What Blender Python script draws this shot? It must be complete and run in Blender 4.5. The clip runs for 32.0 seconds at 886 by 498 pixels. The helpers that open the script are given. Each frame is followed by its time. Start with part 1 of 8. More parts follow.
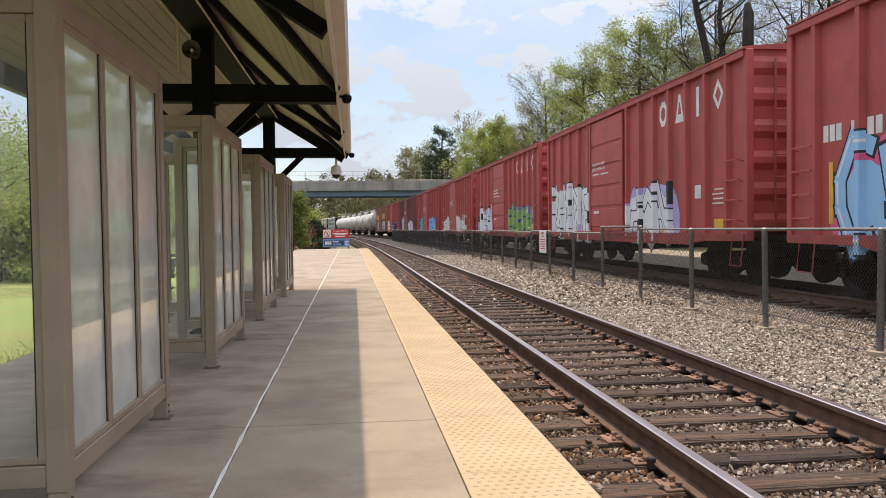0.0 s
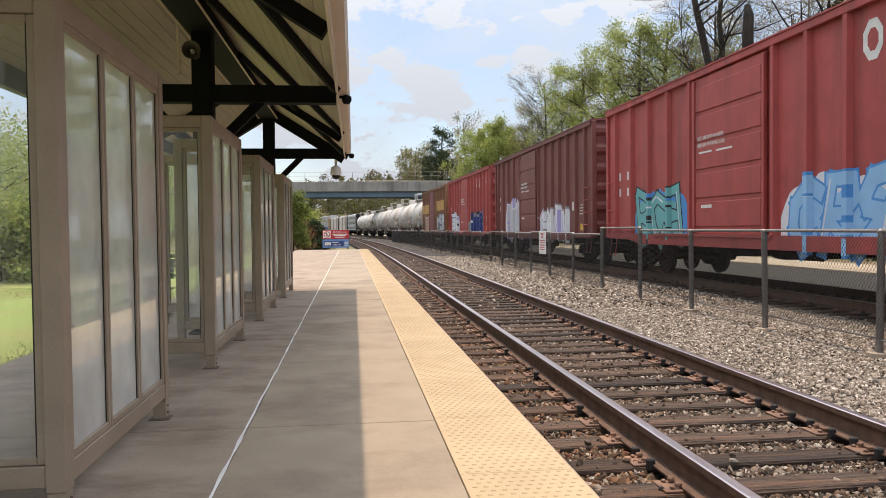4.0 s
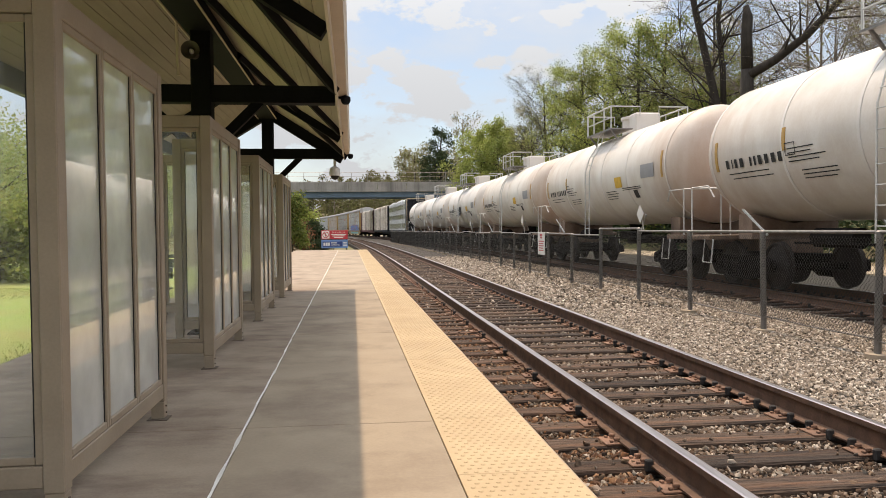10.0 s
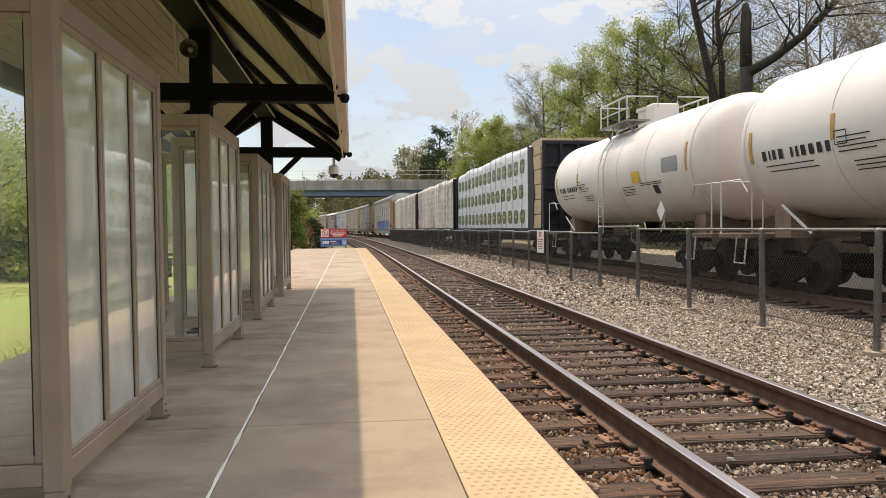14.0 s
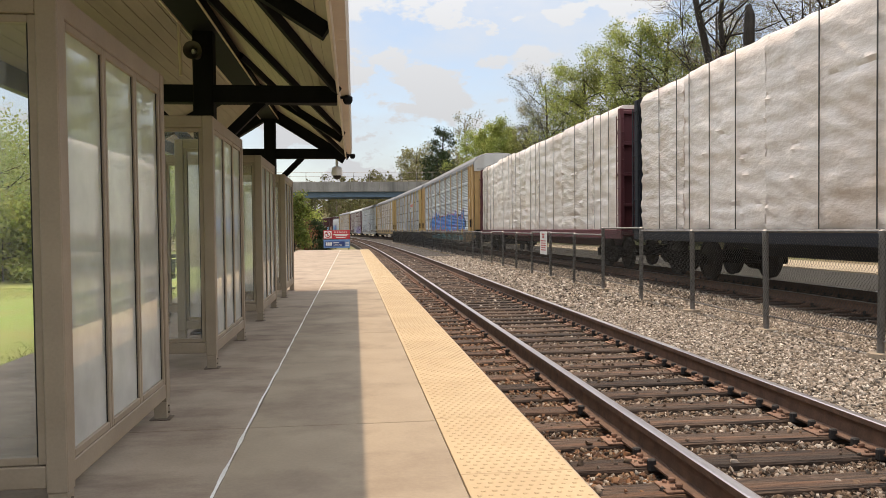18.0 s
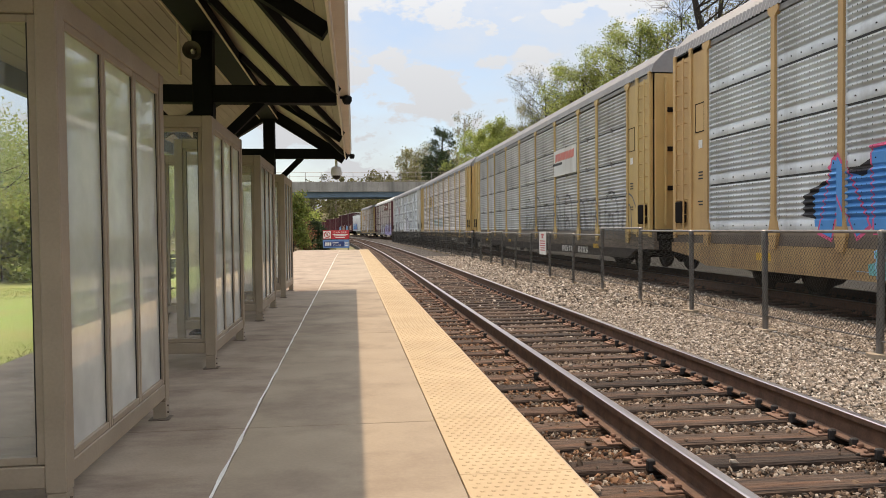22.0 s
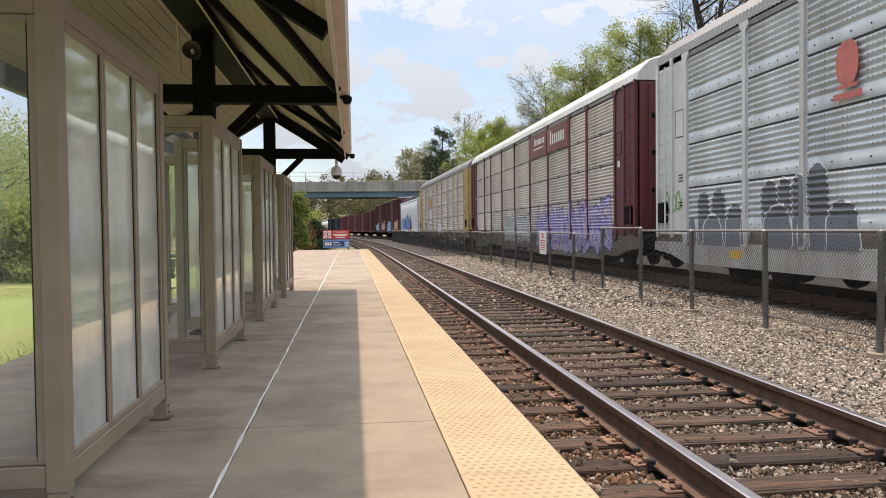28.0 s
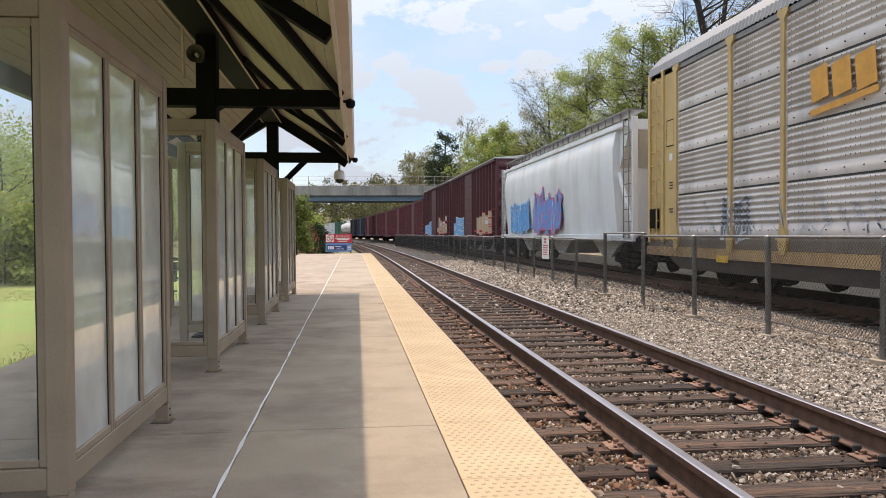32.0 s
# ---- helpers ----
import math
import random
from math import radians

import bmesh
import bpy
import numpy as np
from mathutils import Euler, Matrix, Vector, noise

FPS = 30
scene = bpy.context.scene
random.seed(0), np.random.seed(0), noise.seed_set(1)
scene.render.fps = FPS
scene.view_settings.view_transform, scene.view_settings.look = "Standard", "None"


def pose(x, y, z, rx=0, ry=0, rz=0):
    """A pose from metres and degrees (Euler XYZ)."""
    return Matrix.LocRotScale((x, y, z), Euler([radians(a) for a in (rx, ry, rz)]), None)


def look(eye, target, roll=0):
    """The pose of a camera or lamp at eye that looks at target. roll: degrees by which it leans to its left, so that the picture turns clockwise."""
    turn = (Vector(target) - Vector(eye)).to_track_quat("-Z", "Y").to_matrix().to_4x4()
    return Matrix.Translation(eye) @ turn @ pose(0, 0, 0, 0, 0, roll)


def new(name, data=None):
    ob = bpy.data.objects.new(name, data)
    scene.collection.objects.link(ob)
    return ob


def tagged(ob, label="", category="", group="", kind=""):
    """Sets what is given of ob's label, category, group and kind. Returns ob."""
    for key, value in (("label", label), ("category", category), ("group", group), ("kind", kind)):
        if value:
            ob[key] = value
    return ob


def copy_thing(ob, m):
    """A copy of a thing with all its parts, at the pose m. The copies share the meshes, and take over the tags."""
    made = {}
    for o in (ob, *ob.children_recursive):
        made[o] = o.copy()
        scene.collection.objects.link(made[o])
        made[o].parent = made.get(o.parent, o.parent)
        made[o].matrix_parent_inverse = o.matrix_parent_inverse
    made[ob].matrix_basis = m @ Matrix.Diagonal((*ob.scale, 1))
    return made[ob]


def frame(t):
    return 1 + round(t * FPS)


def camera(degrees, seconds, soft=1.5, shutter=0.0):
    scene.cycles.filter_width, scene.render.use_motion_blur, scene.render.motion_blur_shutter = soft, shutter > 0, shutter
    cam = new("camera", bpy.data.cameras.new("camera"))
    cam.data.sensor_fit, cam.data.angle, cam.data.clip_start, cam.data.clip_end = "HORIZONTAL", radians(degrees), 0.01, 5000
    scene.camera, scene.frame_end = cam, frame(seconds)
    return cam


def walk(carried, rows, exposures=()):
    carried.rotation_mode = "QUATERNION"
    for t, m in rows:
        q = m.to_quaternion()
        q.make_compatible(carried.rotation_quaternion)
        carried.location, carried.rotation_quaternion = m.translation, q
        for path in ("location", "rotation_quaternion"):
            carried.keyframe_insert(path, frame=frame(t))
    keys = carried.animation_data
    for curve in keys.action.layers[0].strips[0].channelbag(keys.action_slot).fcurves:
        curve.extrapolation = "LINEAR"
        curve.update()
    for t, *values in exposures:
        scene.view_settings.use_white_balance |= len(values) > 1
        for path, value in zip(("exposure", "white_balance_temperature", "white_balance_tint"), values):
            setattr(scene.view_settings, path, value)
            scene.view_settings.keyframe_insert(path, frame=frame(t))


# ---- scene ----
from mathutils import geometry

ROWS = [
    (0, 88.439, 0.685, -6.824),
    (0.5, 88.413, 0.726, -6.823),
    (1, 88.394, 0.734, -6.812),
    (1.5, 88.384, 0.726, -6.797),
    (2, 88.387, 0.714, -6.787),
    (2.5, 88.408, 0.701, -6.785),
    (3, 88.450, 0.672, -6.792),
    (3.5, 88.503, 0.617, -6.813),
    (5.5, 88.458, 0.599, -6.918),
    (6, 88.422, 0.573, -6.930),
    (6.5, 88.425, 0.562, -6.934),
    (7, 88.453, 0.559, -6.934),
    (7.5, 88.468, 0.567, -6.932),
    (8, 88.469, 0.573, -6.931),
    (8.5, 88.470, 0.563, -6.935),
    (9, 88.471, 0.553, -6.938),
    (9.5, 88.489, 0.539, -6.939),
    (10, 88.543, 0.502, -6.935),
    (10.5, 88.614, 0.455, -6.929),
    (11, 88.663, 0.437, -6.926),
    (11.5, 88.677, 0.441, -6.925),
    (12, 88.654, 0.464, -6.928),
    (12.5, 88.598, 0.512, -6.935),
    (13, 88.522, 0.553, -6.955),
    (13.5, 88.451, 0.572, -6.985),
    (14, 88.412, 0.574, -6.998),
    (14.5, 88.397, 0.601, -6.996),
    (16.5, 88.472, 0.554, -6.882),
    (17, 88.475, 0.585, -6.858),
    (17.5, 88.497, 0.590, -6.816),
    (18, 88.524, 0.571, -6.775),
    (18.5, 88.542, 0.545, -6.760),
    (19, 88.560, 0.517, -6.759),
    (19.5, 88.579, 0.510, -6.762),
    (20, 88.589, 0.521, -6.779),
    (20.5, 88.583, 0.518, -6.803),
    (21, 88.561, 0.520, -6.816),
    (21.5, 88.540, 0.536, -6.822),
    (22, 88.532, 0.537, -6.826),
    (22.5, 88.531, 0.537, -6.823),
    (23, 88.533, 0.547, -6.820),
    (23.5, 88.534, 0.555, -6.820),
    (24, 88.528, 0.575, -6.820),
    (24.5, 88.508, 0.595, -6.821),
    (25, 88.479, 0.602, -6.821),
    (25.5, 88.453, 0.648, -6.822),
    (27.5, 88.475, 0.591, -6.813),
    (28, 88.517, 0.573, -6.813),
    (28.5, 88.550, 0.570, -6.804),
    (29, 88.582, 0.568, -6.796),
    (29.5, 88.603, 0.539, -6.821),
    (30, 88.615, 0.492, -6.857),
    (30.5, 88.635, 0.463, -6.853),
    (31, 88.682, 0.430, -6.797),
    (31.5, 88.754, 0.373, -6.711),
    (32, 88.836, 0.318, -6.627),
]
cam = camera(59.5, 32.0, soft=0.5)
# the camera's own exposure and white balance drift: warmer while the white cars pass
BALANCE = [(0, 0.80, 6560), (3, 0.80, 6640), (8, 0.77, 6660), (10, 0.75, 7080), (20, 0.76, 7070), (24, 0.78, 6960), (25, 0.80, 6800), (28, 0.82, 6620), (30, 0.83, 6500), (32, 0.84, 6400)]
walk(cam, [(t, pose(0, 0, 1.30, rx, ry, rz)) for t, rx, ry, rz in ROWS], [(t, stops, kelvin, 13.0) for t, stops, kelvin in BALANCE])

# ---- light ----
SUN = Vector((-0.06, 1.30, 3.0)).normalized()
world = bpy.data.worlds.new("sky")
scene.world = world
world.use_nodes = True
wn, wl = world.node_tree.nodes, world.node_tree.links
wn.clear()
sky = wn.new("ShaderNodeTexSky")
sky.sky_type, sky.sun_disc = "NISHITA", False
sky.sun_elevation, sky.sun_rotation = math.asin(SUN.z), math.atan2(SUN.x, SUN.y)
sky.air_density, sky.dust_density = 1.0, 0.7
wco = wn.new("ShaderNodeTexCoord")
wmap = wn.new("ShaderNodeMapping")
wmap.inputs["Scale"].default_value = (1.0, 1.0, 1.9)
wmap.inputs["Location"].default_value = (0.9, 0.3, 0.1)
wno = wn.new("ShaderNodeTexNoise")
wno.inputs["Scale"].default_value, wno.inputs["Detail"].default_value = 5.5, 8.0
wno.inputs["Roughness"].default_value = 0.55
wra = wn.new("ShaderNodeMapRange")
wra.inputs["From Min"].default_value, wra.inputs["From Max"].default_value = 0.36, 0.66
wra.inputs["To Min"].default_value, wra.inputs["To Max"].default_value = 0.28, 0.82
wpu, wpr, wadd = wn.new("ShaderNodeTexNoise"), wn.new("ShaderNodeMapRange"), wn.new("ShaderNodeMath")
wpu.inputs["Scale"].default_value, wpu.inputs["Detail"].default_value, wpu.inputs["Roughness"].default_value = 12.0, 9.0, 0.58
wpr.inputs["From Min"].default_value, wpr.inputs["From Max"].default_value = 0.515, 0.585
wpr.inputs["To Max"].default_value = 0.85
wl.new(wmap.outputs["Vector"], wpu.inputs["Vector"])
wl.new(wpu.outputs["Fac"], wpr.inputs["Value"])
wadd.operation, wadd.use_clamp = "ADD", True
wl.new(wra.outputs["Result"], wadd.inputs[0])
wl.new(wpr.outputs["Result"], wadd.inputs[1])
wmix = wn.new("ShaderNodeMixRGB")
# the cloud deck is brightened steeply towards the zenith, above the view, as fill light
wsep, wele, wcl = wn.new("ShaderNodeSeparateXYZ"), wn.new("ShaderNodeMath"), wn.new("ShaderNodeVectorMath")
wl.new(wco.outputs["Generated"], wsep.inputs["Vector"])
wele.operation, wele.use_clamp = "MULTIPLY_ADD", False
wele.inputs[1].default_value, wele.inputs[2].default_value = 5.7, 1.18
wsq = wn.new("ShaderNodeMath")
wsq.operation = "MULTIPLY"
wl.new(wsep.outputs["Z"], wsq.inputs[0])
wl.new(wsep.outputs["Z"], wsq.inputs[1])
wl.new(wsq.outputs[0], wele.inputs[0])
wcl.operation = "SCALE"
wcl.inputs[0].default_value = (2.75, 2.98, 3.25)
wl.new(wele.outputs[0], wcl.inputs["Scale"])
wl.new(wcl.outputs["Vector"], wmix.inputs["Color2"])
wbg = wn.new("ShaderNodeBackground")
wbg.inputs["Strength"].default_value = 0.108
wout = wn.new("ShaderNodeOutputWorld")
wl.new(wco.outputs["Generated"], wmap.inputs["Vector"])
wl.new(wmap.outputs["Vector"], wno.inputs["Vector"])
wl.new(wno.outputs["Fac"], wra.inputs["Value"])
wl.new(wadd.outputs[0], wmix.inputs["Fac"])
wtint = wn.new("ShaderNodeMixRGB")
wtint.blend_type = "MULTIPLY"
wtint.inputs["Fac"].default_value, wtint.inputs["Color2"].default_value = 1.0, (0.84, 0.855, 0.86, 1)
wl.new(sky.outputs["Color"], wtint.inputs["Color1"])
wl.new(wtint.outputs["Color"], wmix.inputs["Color1"])
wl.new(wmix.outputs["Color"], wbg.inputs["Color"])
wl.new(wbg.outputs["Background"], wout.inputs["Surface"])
sun = new("sun", bpy.data.lights.new("sun", "SUN"))
sun.data.energy, sun.data.angle, sun.data.color = 2.25, radians(0.7), (1.0, 0.82, 0.61)
sun.matrix_world = look(SUN * 60, (0, 0, 0))


# ---- materials ----
def mat(name, c1, c2=None, rough=0.7, metal=0.0, scale=6.0, fine=60.0, bump=0.15, spread=0.5, streak=None, dirt=None,
        dirt_amount=0.45, vary=0.0, space="Object", stretch=(1, 1, 1), bdist=0.01, spec=0.4):
    """A surface with two scales of variation, optional dirt patches, and per-piece variation."""
    m = bpy.data.materials.new(name)
    m.use_nodes = True
    n, l = m.node_tree.nodes, m.node_tree.links
    b = n["Principled BSDF"]
    b.inputs["Roughness"].default_value, b.inputs["Metallic"].default_value = rough, metal
    b.inputs["Specular IOR Level"].default_value = spec
    c2 = c2 or tuple(0.72 * a for a in c1)
    co, mp = n.new("ShaderNodeTexCoord"), n.new("ShaderNodeMapping")
    mp.inputs["Scale"].default_value = stretch
    l.new(co.outputs[space], mp.inputs["Vector"])
    big, small = n.new("ShaderNodeTexNoise"), n.new("ShaderNodeTexNoise")
    big.inputs["Scale"].default_value, big.inputs["Detail"].default_value = scale, 6
    small.inputs["Scale"].default_value, small.inputs["Detail"].default_value = fine, 4
    for q in (big, small):
        l.new(mp.outputs["Vector"], q.inputs["Vector"])
    ad = n.new("ShaderNodeMath")
    ad.operation = "MULTIPLY_ADD"
    l.new(small.outputs["Fac"], ad.inputs[0])
    ad.inputs[1].default_value = 0.45
    l.new(big.outputs["Fac"], ad.inputs[2])
    ra = n.new("ShaderNodeValToRGB")
    ra.color_ramp.elements[0].position, ra.color_ramp.elements[1].position = 0.72 - spread * 0.5, 0.72 + spread * 0.5
    ra.color_ramp.elements[0].color, ra.color_ramp.elements[1].color = (*c2, 1), (*c1, 1)
    l.new(ad.outputs[0], ra.inputs["Fac"])
    out = ra.outputs["Color"]
    if dirt:
        dn = n.new("ShaderNodeTexNoise")
        dn.inputs["Scale"].default_value, dn.inputs["Detail"].default_value = scale * 0.45, 8
        dn.inputs["Roughness"].default_value = 0.65
        dm = n.new("ShaderNodeMapping")
        dm.inputs["Location"].default_value = (3.7, 1.3, 9.1)
        dm.inputs["Scale"].default_value = streak or stretch
        l.new(co.outputs[space], dm.inputs["Vector"])
        l.new(dm.outputs["Vector"], dn.inputs["Vector"])
        dr = n.new("ShaderNodeValToRGB")
        dr.color_ramp.elements[0].position, dr.color_ramp.elements[1].position = 0.46, 0.70
        dr.color_ramp.elements[1].color = (dirt_amount, dirt_amount, dirt_amount, 1)
        l.new(dn.outputs["Fac"], dr.inputs["Fac"])
        mx = n.new("ShaderNodeMixRGB")
        mx.inputs["Color2"].default_value = (*dirt, 1)
        l.new(dr.outputs["Color"], mx.inputs["Fac"])
        l.new(out, mx.inputs["Color1"])
        out = mx.outputs["Color"]
    if vary:
        oi, hs = n.new("ShaderNodeObjectInfo"), n.new("ShaderNodeHueSaturation")
        mr = n.new("ShaderNodeMapRange")
        mr.inputs["To Min"].default_value, mr.inputs["To Max"].default_value = 1 - vary, 1 + vary
        l.new(oi.outputs["Random"], mr.inputs["Value"])
        l.new(mr.outputs["Result"], hs.inputs["Value"])
        l.new(out, hs.inputs["Color"])
        out = hs.outputs["Color"]
    l.new(out, b.inputs["Base Color"])
    if bump:
        bp = n.new("ShaderNodeBump")
        bp.inputs["Strength"].default_value, bp.inputs["Distance"].default_value = bump, bdist
        l.new(ad.outputs[0], bp.inputs["Height"])
        l.new(bp.outputs["Normal"], b.inputs["Normal"])
    return m


def island_mat(name, colours, rough=0.85, trans=0.0, bump=0.0):
    """Each loose piece takes its own shade."""
    m = bpy.data.materials.new(name)
    m.use_nodes = True
    n, l = m.node_tree.nodes, m.node_tree.links
    b = n["Principled BSDF"]
    b.inputs["Roughness"].default_value = rough
    b.inputs["Specular IOR Level"].default_value = 0.25
    ge, ra = n.new("ShaderNodeNewGeometry"), n.new("ShaderNodeValToRGB")
    els = ra.color_ramp.elements
    els[0].color, els[1].color = (*colours[0], 1), (*colours[-1], 1)
    for i, c in enumerate(colours[1:-1]):
        e = els.new((i + 1) / (len(colours) - 1))
        e.color = (*c, 1)
    l.new(ge.outputs["Random Per Island"], ra.inputs["Fac"])
    l.new(ra.outputs["Color"], b.inputs["Base Color"])
    if trans:
        tr, ms = n.new("ShaderNodeBsdfTranslucent"), n.new("ShaderNodeMixShader")
        ms.inputs["Fac"].default_value = trans
        l.new(ra.outputs["Color"], tr.inputs["Color"])
        l.new(b.outputs["BSDF"], ms.inputs[1])
        l.new(tr.outputs["BSDF"], ms.inputs[2])
        l.new(ms.outputs["Shader"], n["Material Output"].inputs["Surface"])
    return m


def glass_mat(name, tint, haze, haze_colour, rough=0.03, ior=1.5):
    """Clear plastic glazing under a white haze: dust, and reflected light put in as colour."""
    m = bpy.data.materials.new(name)
    m.use_nodes = True
    n, l = m.node_tree.nodes, m.node_tree.links
    n.remove(n["Principled BSDF"])
    tr, di, gl = n.new("ShaderNodeBsdfTransparent"), n.new("ShaderNodeBsdfDiffuse"), n.new("ShaderNodeBsdfGlossy")
    tr.inputs["Color"].default_value = (*tint, 1)
    di.inputs["Color"].default_value = (*haze_colour, 1)
    gl.inputs["Roughness"].default_value = rough
    no, ra = n.new("ShaderNodeTexNoise"), n.new("ShaderNodeMapRange")
    co = n.new("ShaderNodeTexCoord")
    l.new(co.outputs["Object"], no.inputs["Vector"])
    no.inputs["Scale"].default_value, no.inputs["Detail"].default_value = 3.0, 7
    ra.inputs["To Min"].default_value, ra.inputs["To Max"].default_value = haze * 0.6, haze * 1.4
    l.new(no.outputs["Fac"], ra.inputs["Value"])
    a, c, fr = n.new("ShaderNodeMixShader"), n.new("ShaderNodeMixShader"), n.new("ShaderNodeFresnel")
    fr.inputs["IOR"].default_value = ior
    l.new(ra.outputs["Result"], a.inputs["Fac"])
    l.new(tr.outputs["BSDF"], a.inputs[1])
    tl, dm = n.new("ShaderNodeBsdfTranslucent"), n.new("ShaderNodeMixShader")
    tl.inputs["Color"].default_value = (*haze_colour, 1)
    dm.inputs["Fac"].default_value = 0.65
    l.new(di.outputs["BSDF"], dm.inputs[1])
    l.new(tl.outputs["BSDF"], dm.inputs[2])
    l.new(dm.outputs["Shader"], a.inputs[2])
    l.new(fr.outputs["Fac"], c.inputs["Fac"])
    l.new(a.outputs["Shader"], c.inputs[1])
    l.new(gl.outputs["BSDF"], c.inputs[2])
    l.new(c.outputs["Shader"], n["Material Output"].inputs["Surface"])
    return m


# ---- mesh helpers ----
class M:
    """Collects vertices and faces of one mesh."""

    def __init__(self):
        self.v, self.f = [], []

    def add(self, vs, fs):
        o = len(self.v)
        self.v += [tuple(p) for p in vs]
        self.f += [tuple(o + i for i in q) for q in fs]
        return self

    def box(self, x0, x1, y0, y1, z0, z1, c=0.0):
        if x0 > x1: x0, x1 = x1, x0
        if y0 > y1: y0, y1 = y1, y0
        if z0 > z1: z0, z1 = z1, z0
        if not c:
            vs = [(x, y, z) for x in (x0, x1) for y in (y0, y1) for z in (z0, z1)]
            return self.add(vs, [(0, 1, 3, 2), (4, 6, 7, 5), (0, 4, 5, 1), (2, 3, 7, 6), (0, 2, 6, 4), (1, 5, 7, 3)])
        c = min(c, 0.45 * (x1 - x0), 0.45 * (y1 - y0), 0.45 * (z1 - z0))
        lo, hi = (x0, y0, z0), (x1, y1, z1)
        vs, ix = [], {}
        for s in ((i, j, k) for i in (0, 1) for j in (0, 1) for k in (0, 1)):
            for a in range(3):
                p = [(hi[d] if s[d] else lo[d]) if d == a else (hi[d] - c if s[d] else lo[d] + c) for d in range(3)]
                ix[s, a] = len(vs)
                vs.append(p)
        fs = []
        for a in range(3):
            b, d = (a + 1) % 3, (a + 2) % 3
            for sa in (0, 1):
                q = []
                for sb, sd in ((0, 0), (1, 0), (1, 1), (0, 1)):
                    s = [0, 0, 0]
                    s[a], s[b], s[d] = sa, sb, sd
                    q.append(ix[tuple(s), a])
                fs.append(q if sa else q[::-1])
            for sb in (0, 1):
                for sd in (0, 1):
                    s0, s1 = [0, 0, 0], [0, 0, 0]
                    s0[b] = s1[b] = sb
                    s0[d] = s1[d] = sd
                    s1[a] = 1
                    fs.append((ix[tuple(s0), b], ix[tuple(s1), b], ix[tuple(s1), d], ix[tuple(s0), d]))
        for s in ((i, j, k) for i in (0, 1) for j in (0, 1) for k in (0, 1)):
            fs.append((ix[s, 0], ix[s, 1], ix[s, 2]))
        return self.add(vs, fs)

    def beam(self, p, q, w, h, up=(0, 0, 1)):
        """A bar of w across and h along up, from p to q."""
        p, q, up = Vector(p), Vector(q), Vector(up)
        d = (q - p).normalized()
        s = d.cross(up)
        s = (s if s.length > 1e-4 else d.cross(Vector((1, 0, 0)))).normalized()
        u = s.cross(d)
        vs = [e + s * a * w / 2 + u * b * h / 2 for e in (p, q) for a, b in ((-1, -1), (1, -1), (1, 1), (-1, 1))]
        return self.add(vs, [(0, 3, 2, 1), (4, 5, 6, 7), (0, 1, 5, 4), (1, 2, 6, 5), (2, 3, 7, 6), (3, 0, 4, 7)])

    def tube(self, pts, r, n=8, cap=True):
        """A round bar along the points; r is one radius or one per point."""
        pts = [Vector(p) for p in pts]
        rs = r if isinstance(r, (list, tuple)) else [r] * len(pts)
        vs, fs = [], []
        ref = Vector((0.13, 0.21, 1)).normalized()
        for i, p in enumerate(pts):
            d = (pts[min(i + 1, len(pts) - 1)] - pts[max(i - 1, 0)]).normalized()
            s = d.cross(ref)
            s = (s if s.length > 0.05 else d.cross(Vector((1, 0, 0)))).normalized()
            u = s.cross(d)
            vs += [p + (s * math.cos(a) + u * math.sin(a)) * rs[i] for a in (2 * math.pi * k / n for k in range(n))]
        for i in range(len(pts) - 1):
            fs += [(i * n + k, i * n + (k + 1) % n, (i + 1) * n + (k + 1) % n, (i + 1) * n + k) for k in range(n)]
        if cap:
            fs += [tuple(range(n))[::-1], tuple((len(pts) - 1) * n + k for k in range(n))]
        return self.add(vs, fs)

    def prism(self, poly, axis, a0, a1):
        """The outline poly, given in the two other axes in order, pulled along an axis."""
        def put(p, a):
            q = list(p)
            q.insert(axis, a)
            return q
        n = len(poly)
        vs = [put(p, a0) for p in poly] + [put(p, a1) for p in poly]
        fs = [tuple(range(n))[::-1], tuple(range(n, 2 * n))] + [(i, (i + 1) % n, n + (i + 1) % n, n + i) for i in range(n)]
        return self.add(vs, fs)

    def plate(self, poly, axis, a):
        def put(p):
            q = list(p)
            q.insert(axis, a)
            return q
        return self.add([put(p) for p in poly], [tuple(range(len(poly)))])

    def mesh(self, name, material, smooth=False):
        me = bpy.data.meshes.new(name)
        me.from_pydata(self.v, [], self.f)
        if len(self.f) < 30000:
            bm = bmesh.new()
            bm.from_mesh(me)
            bmesh.ops.recalc_face_normals(bm, faces=bm.faces)
            bm.to_mesh(me)
            bm.free()
        if smooth:
            me.shade_smooth()
            if smooth != "all":
                me.set_sharp_from_angle(angle=radians(40))
        me.materials.append(material)
        return me


def part(name, m, material, parent=None, label="", smooth=False, at=None):
    """Links the mesh m as one object under a thing or a part."""
    ob = new(name, m.mesh(name, material, smooth) if isinstance(m, M) else m)
    if at is not None:
        ob.matrix_local = at
    if parent:
        ob.parent = parent
    if label:
        ob["label"] = label
    return ob


def thing(name, label, category, group="", kind="", at=None):
    ob = new(name)
    ob.empty_display_size = 0.2
    if at is not None:
        ob.matrix_local = at
    return tagged(ob, label, category, group, kind)


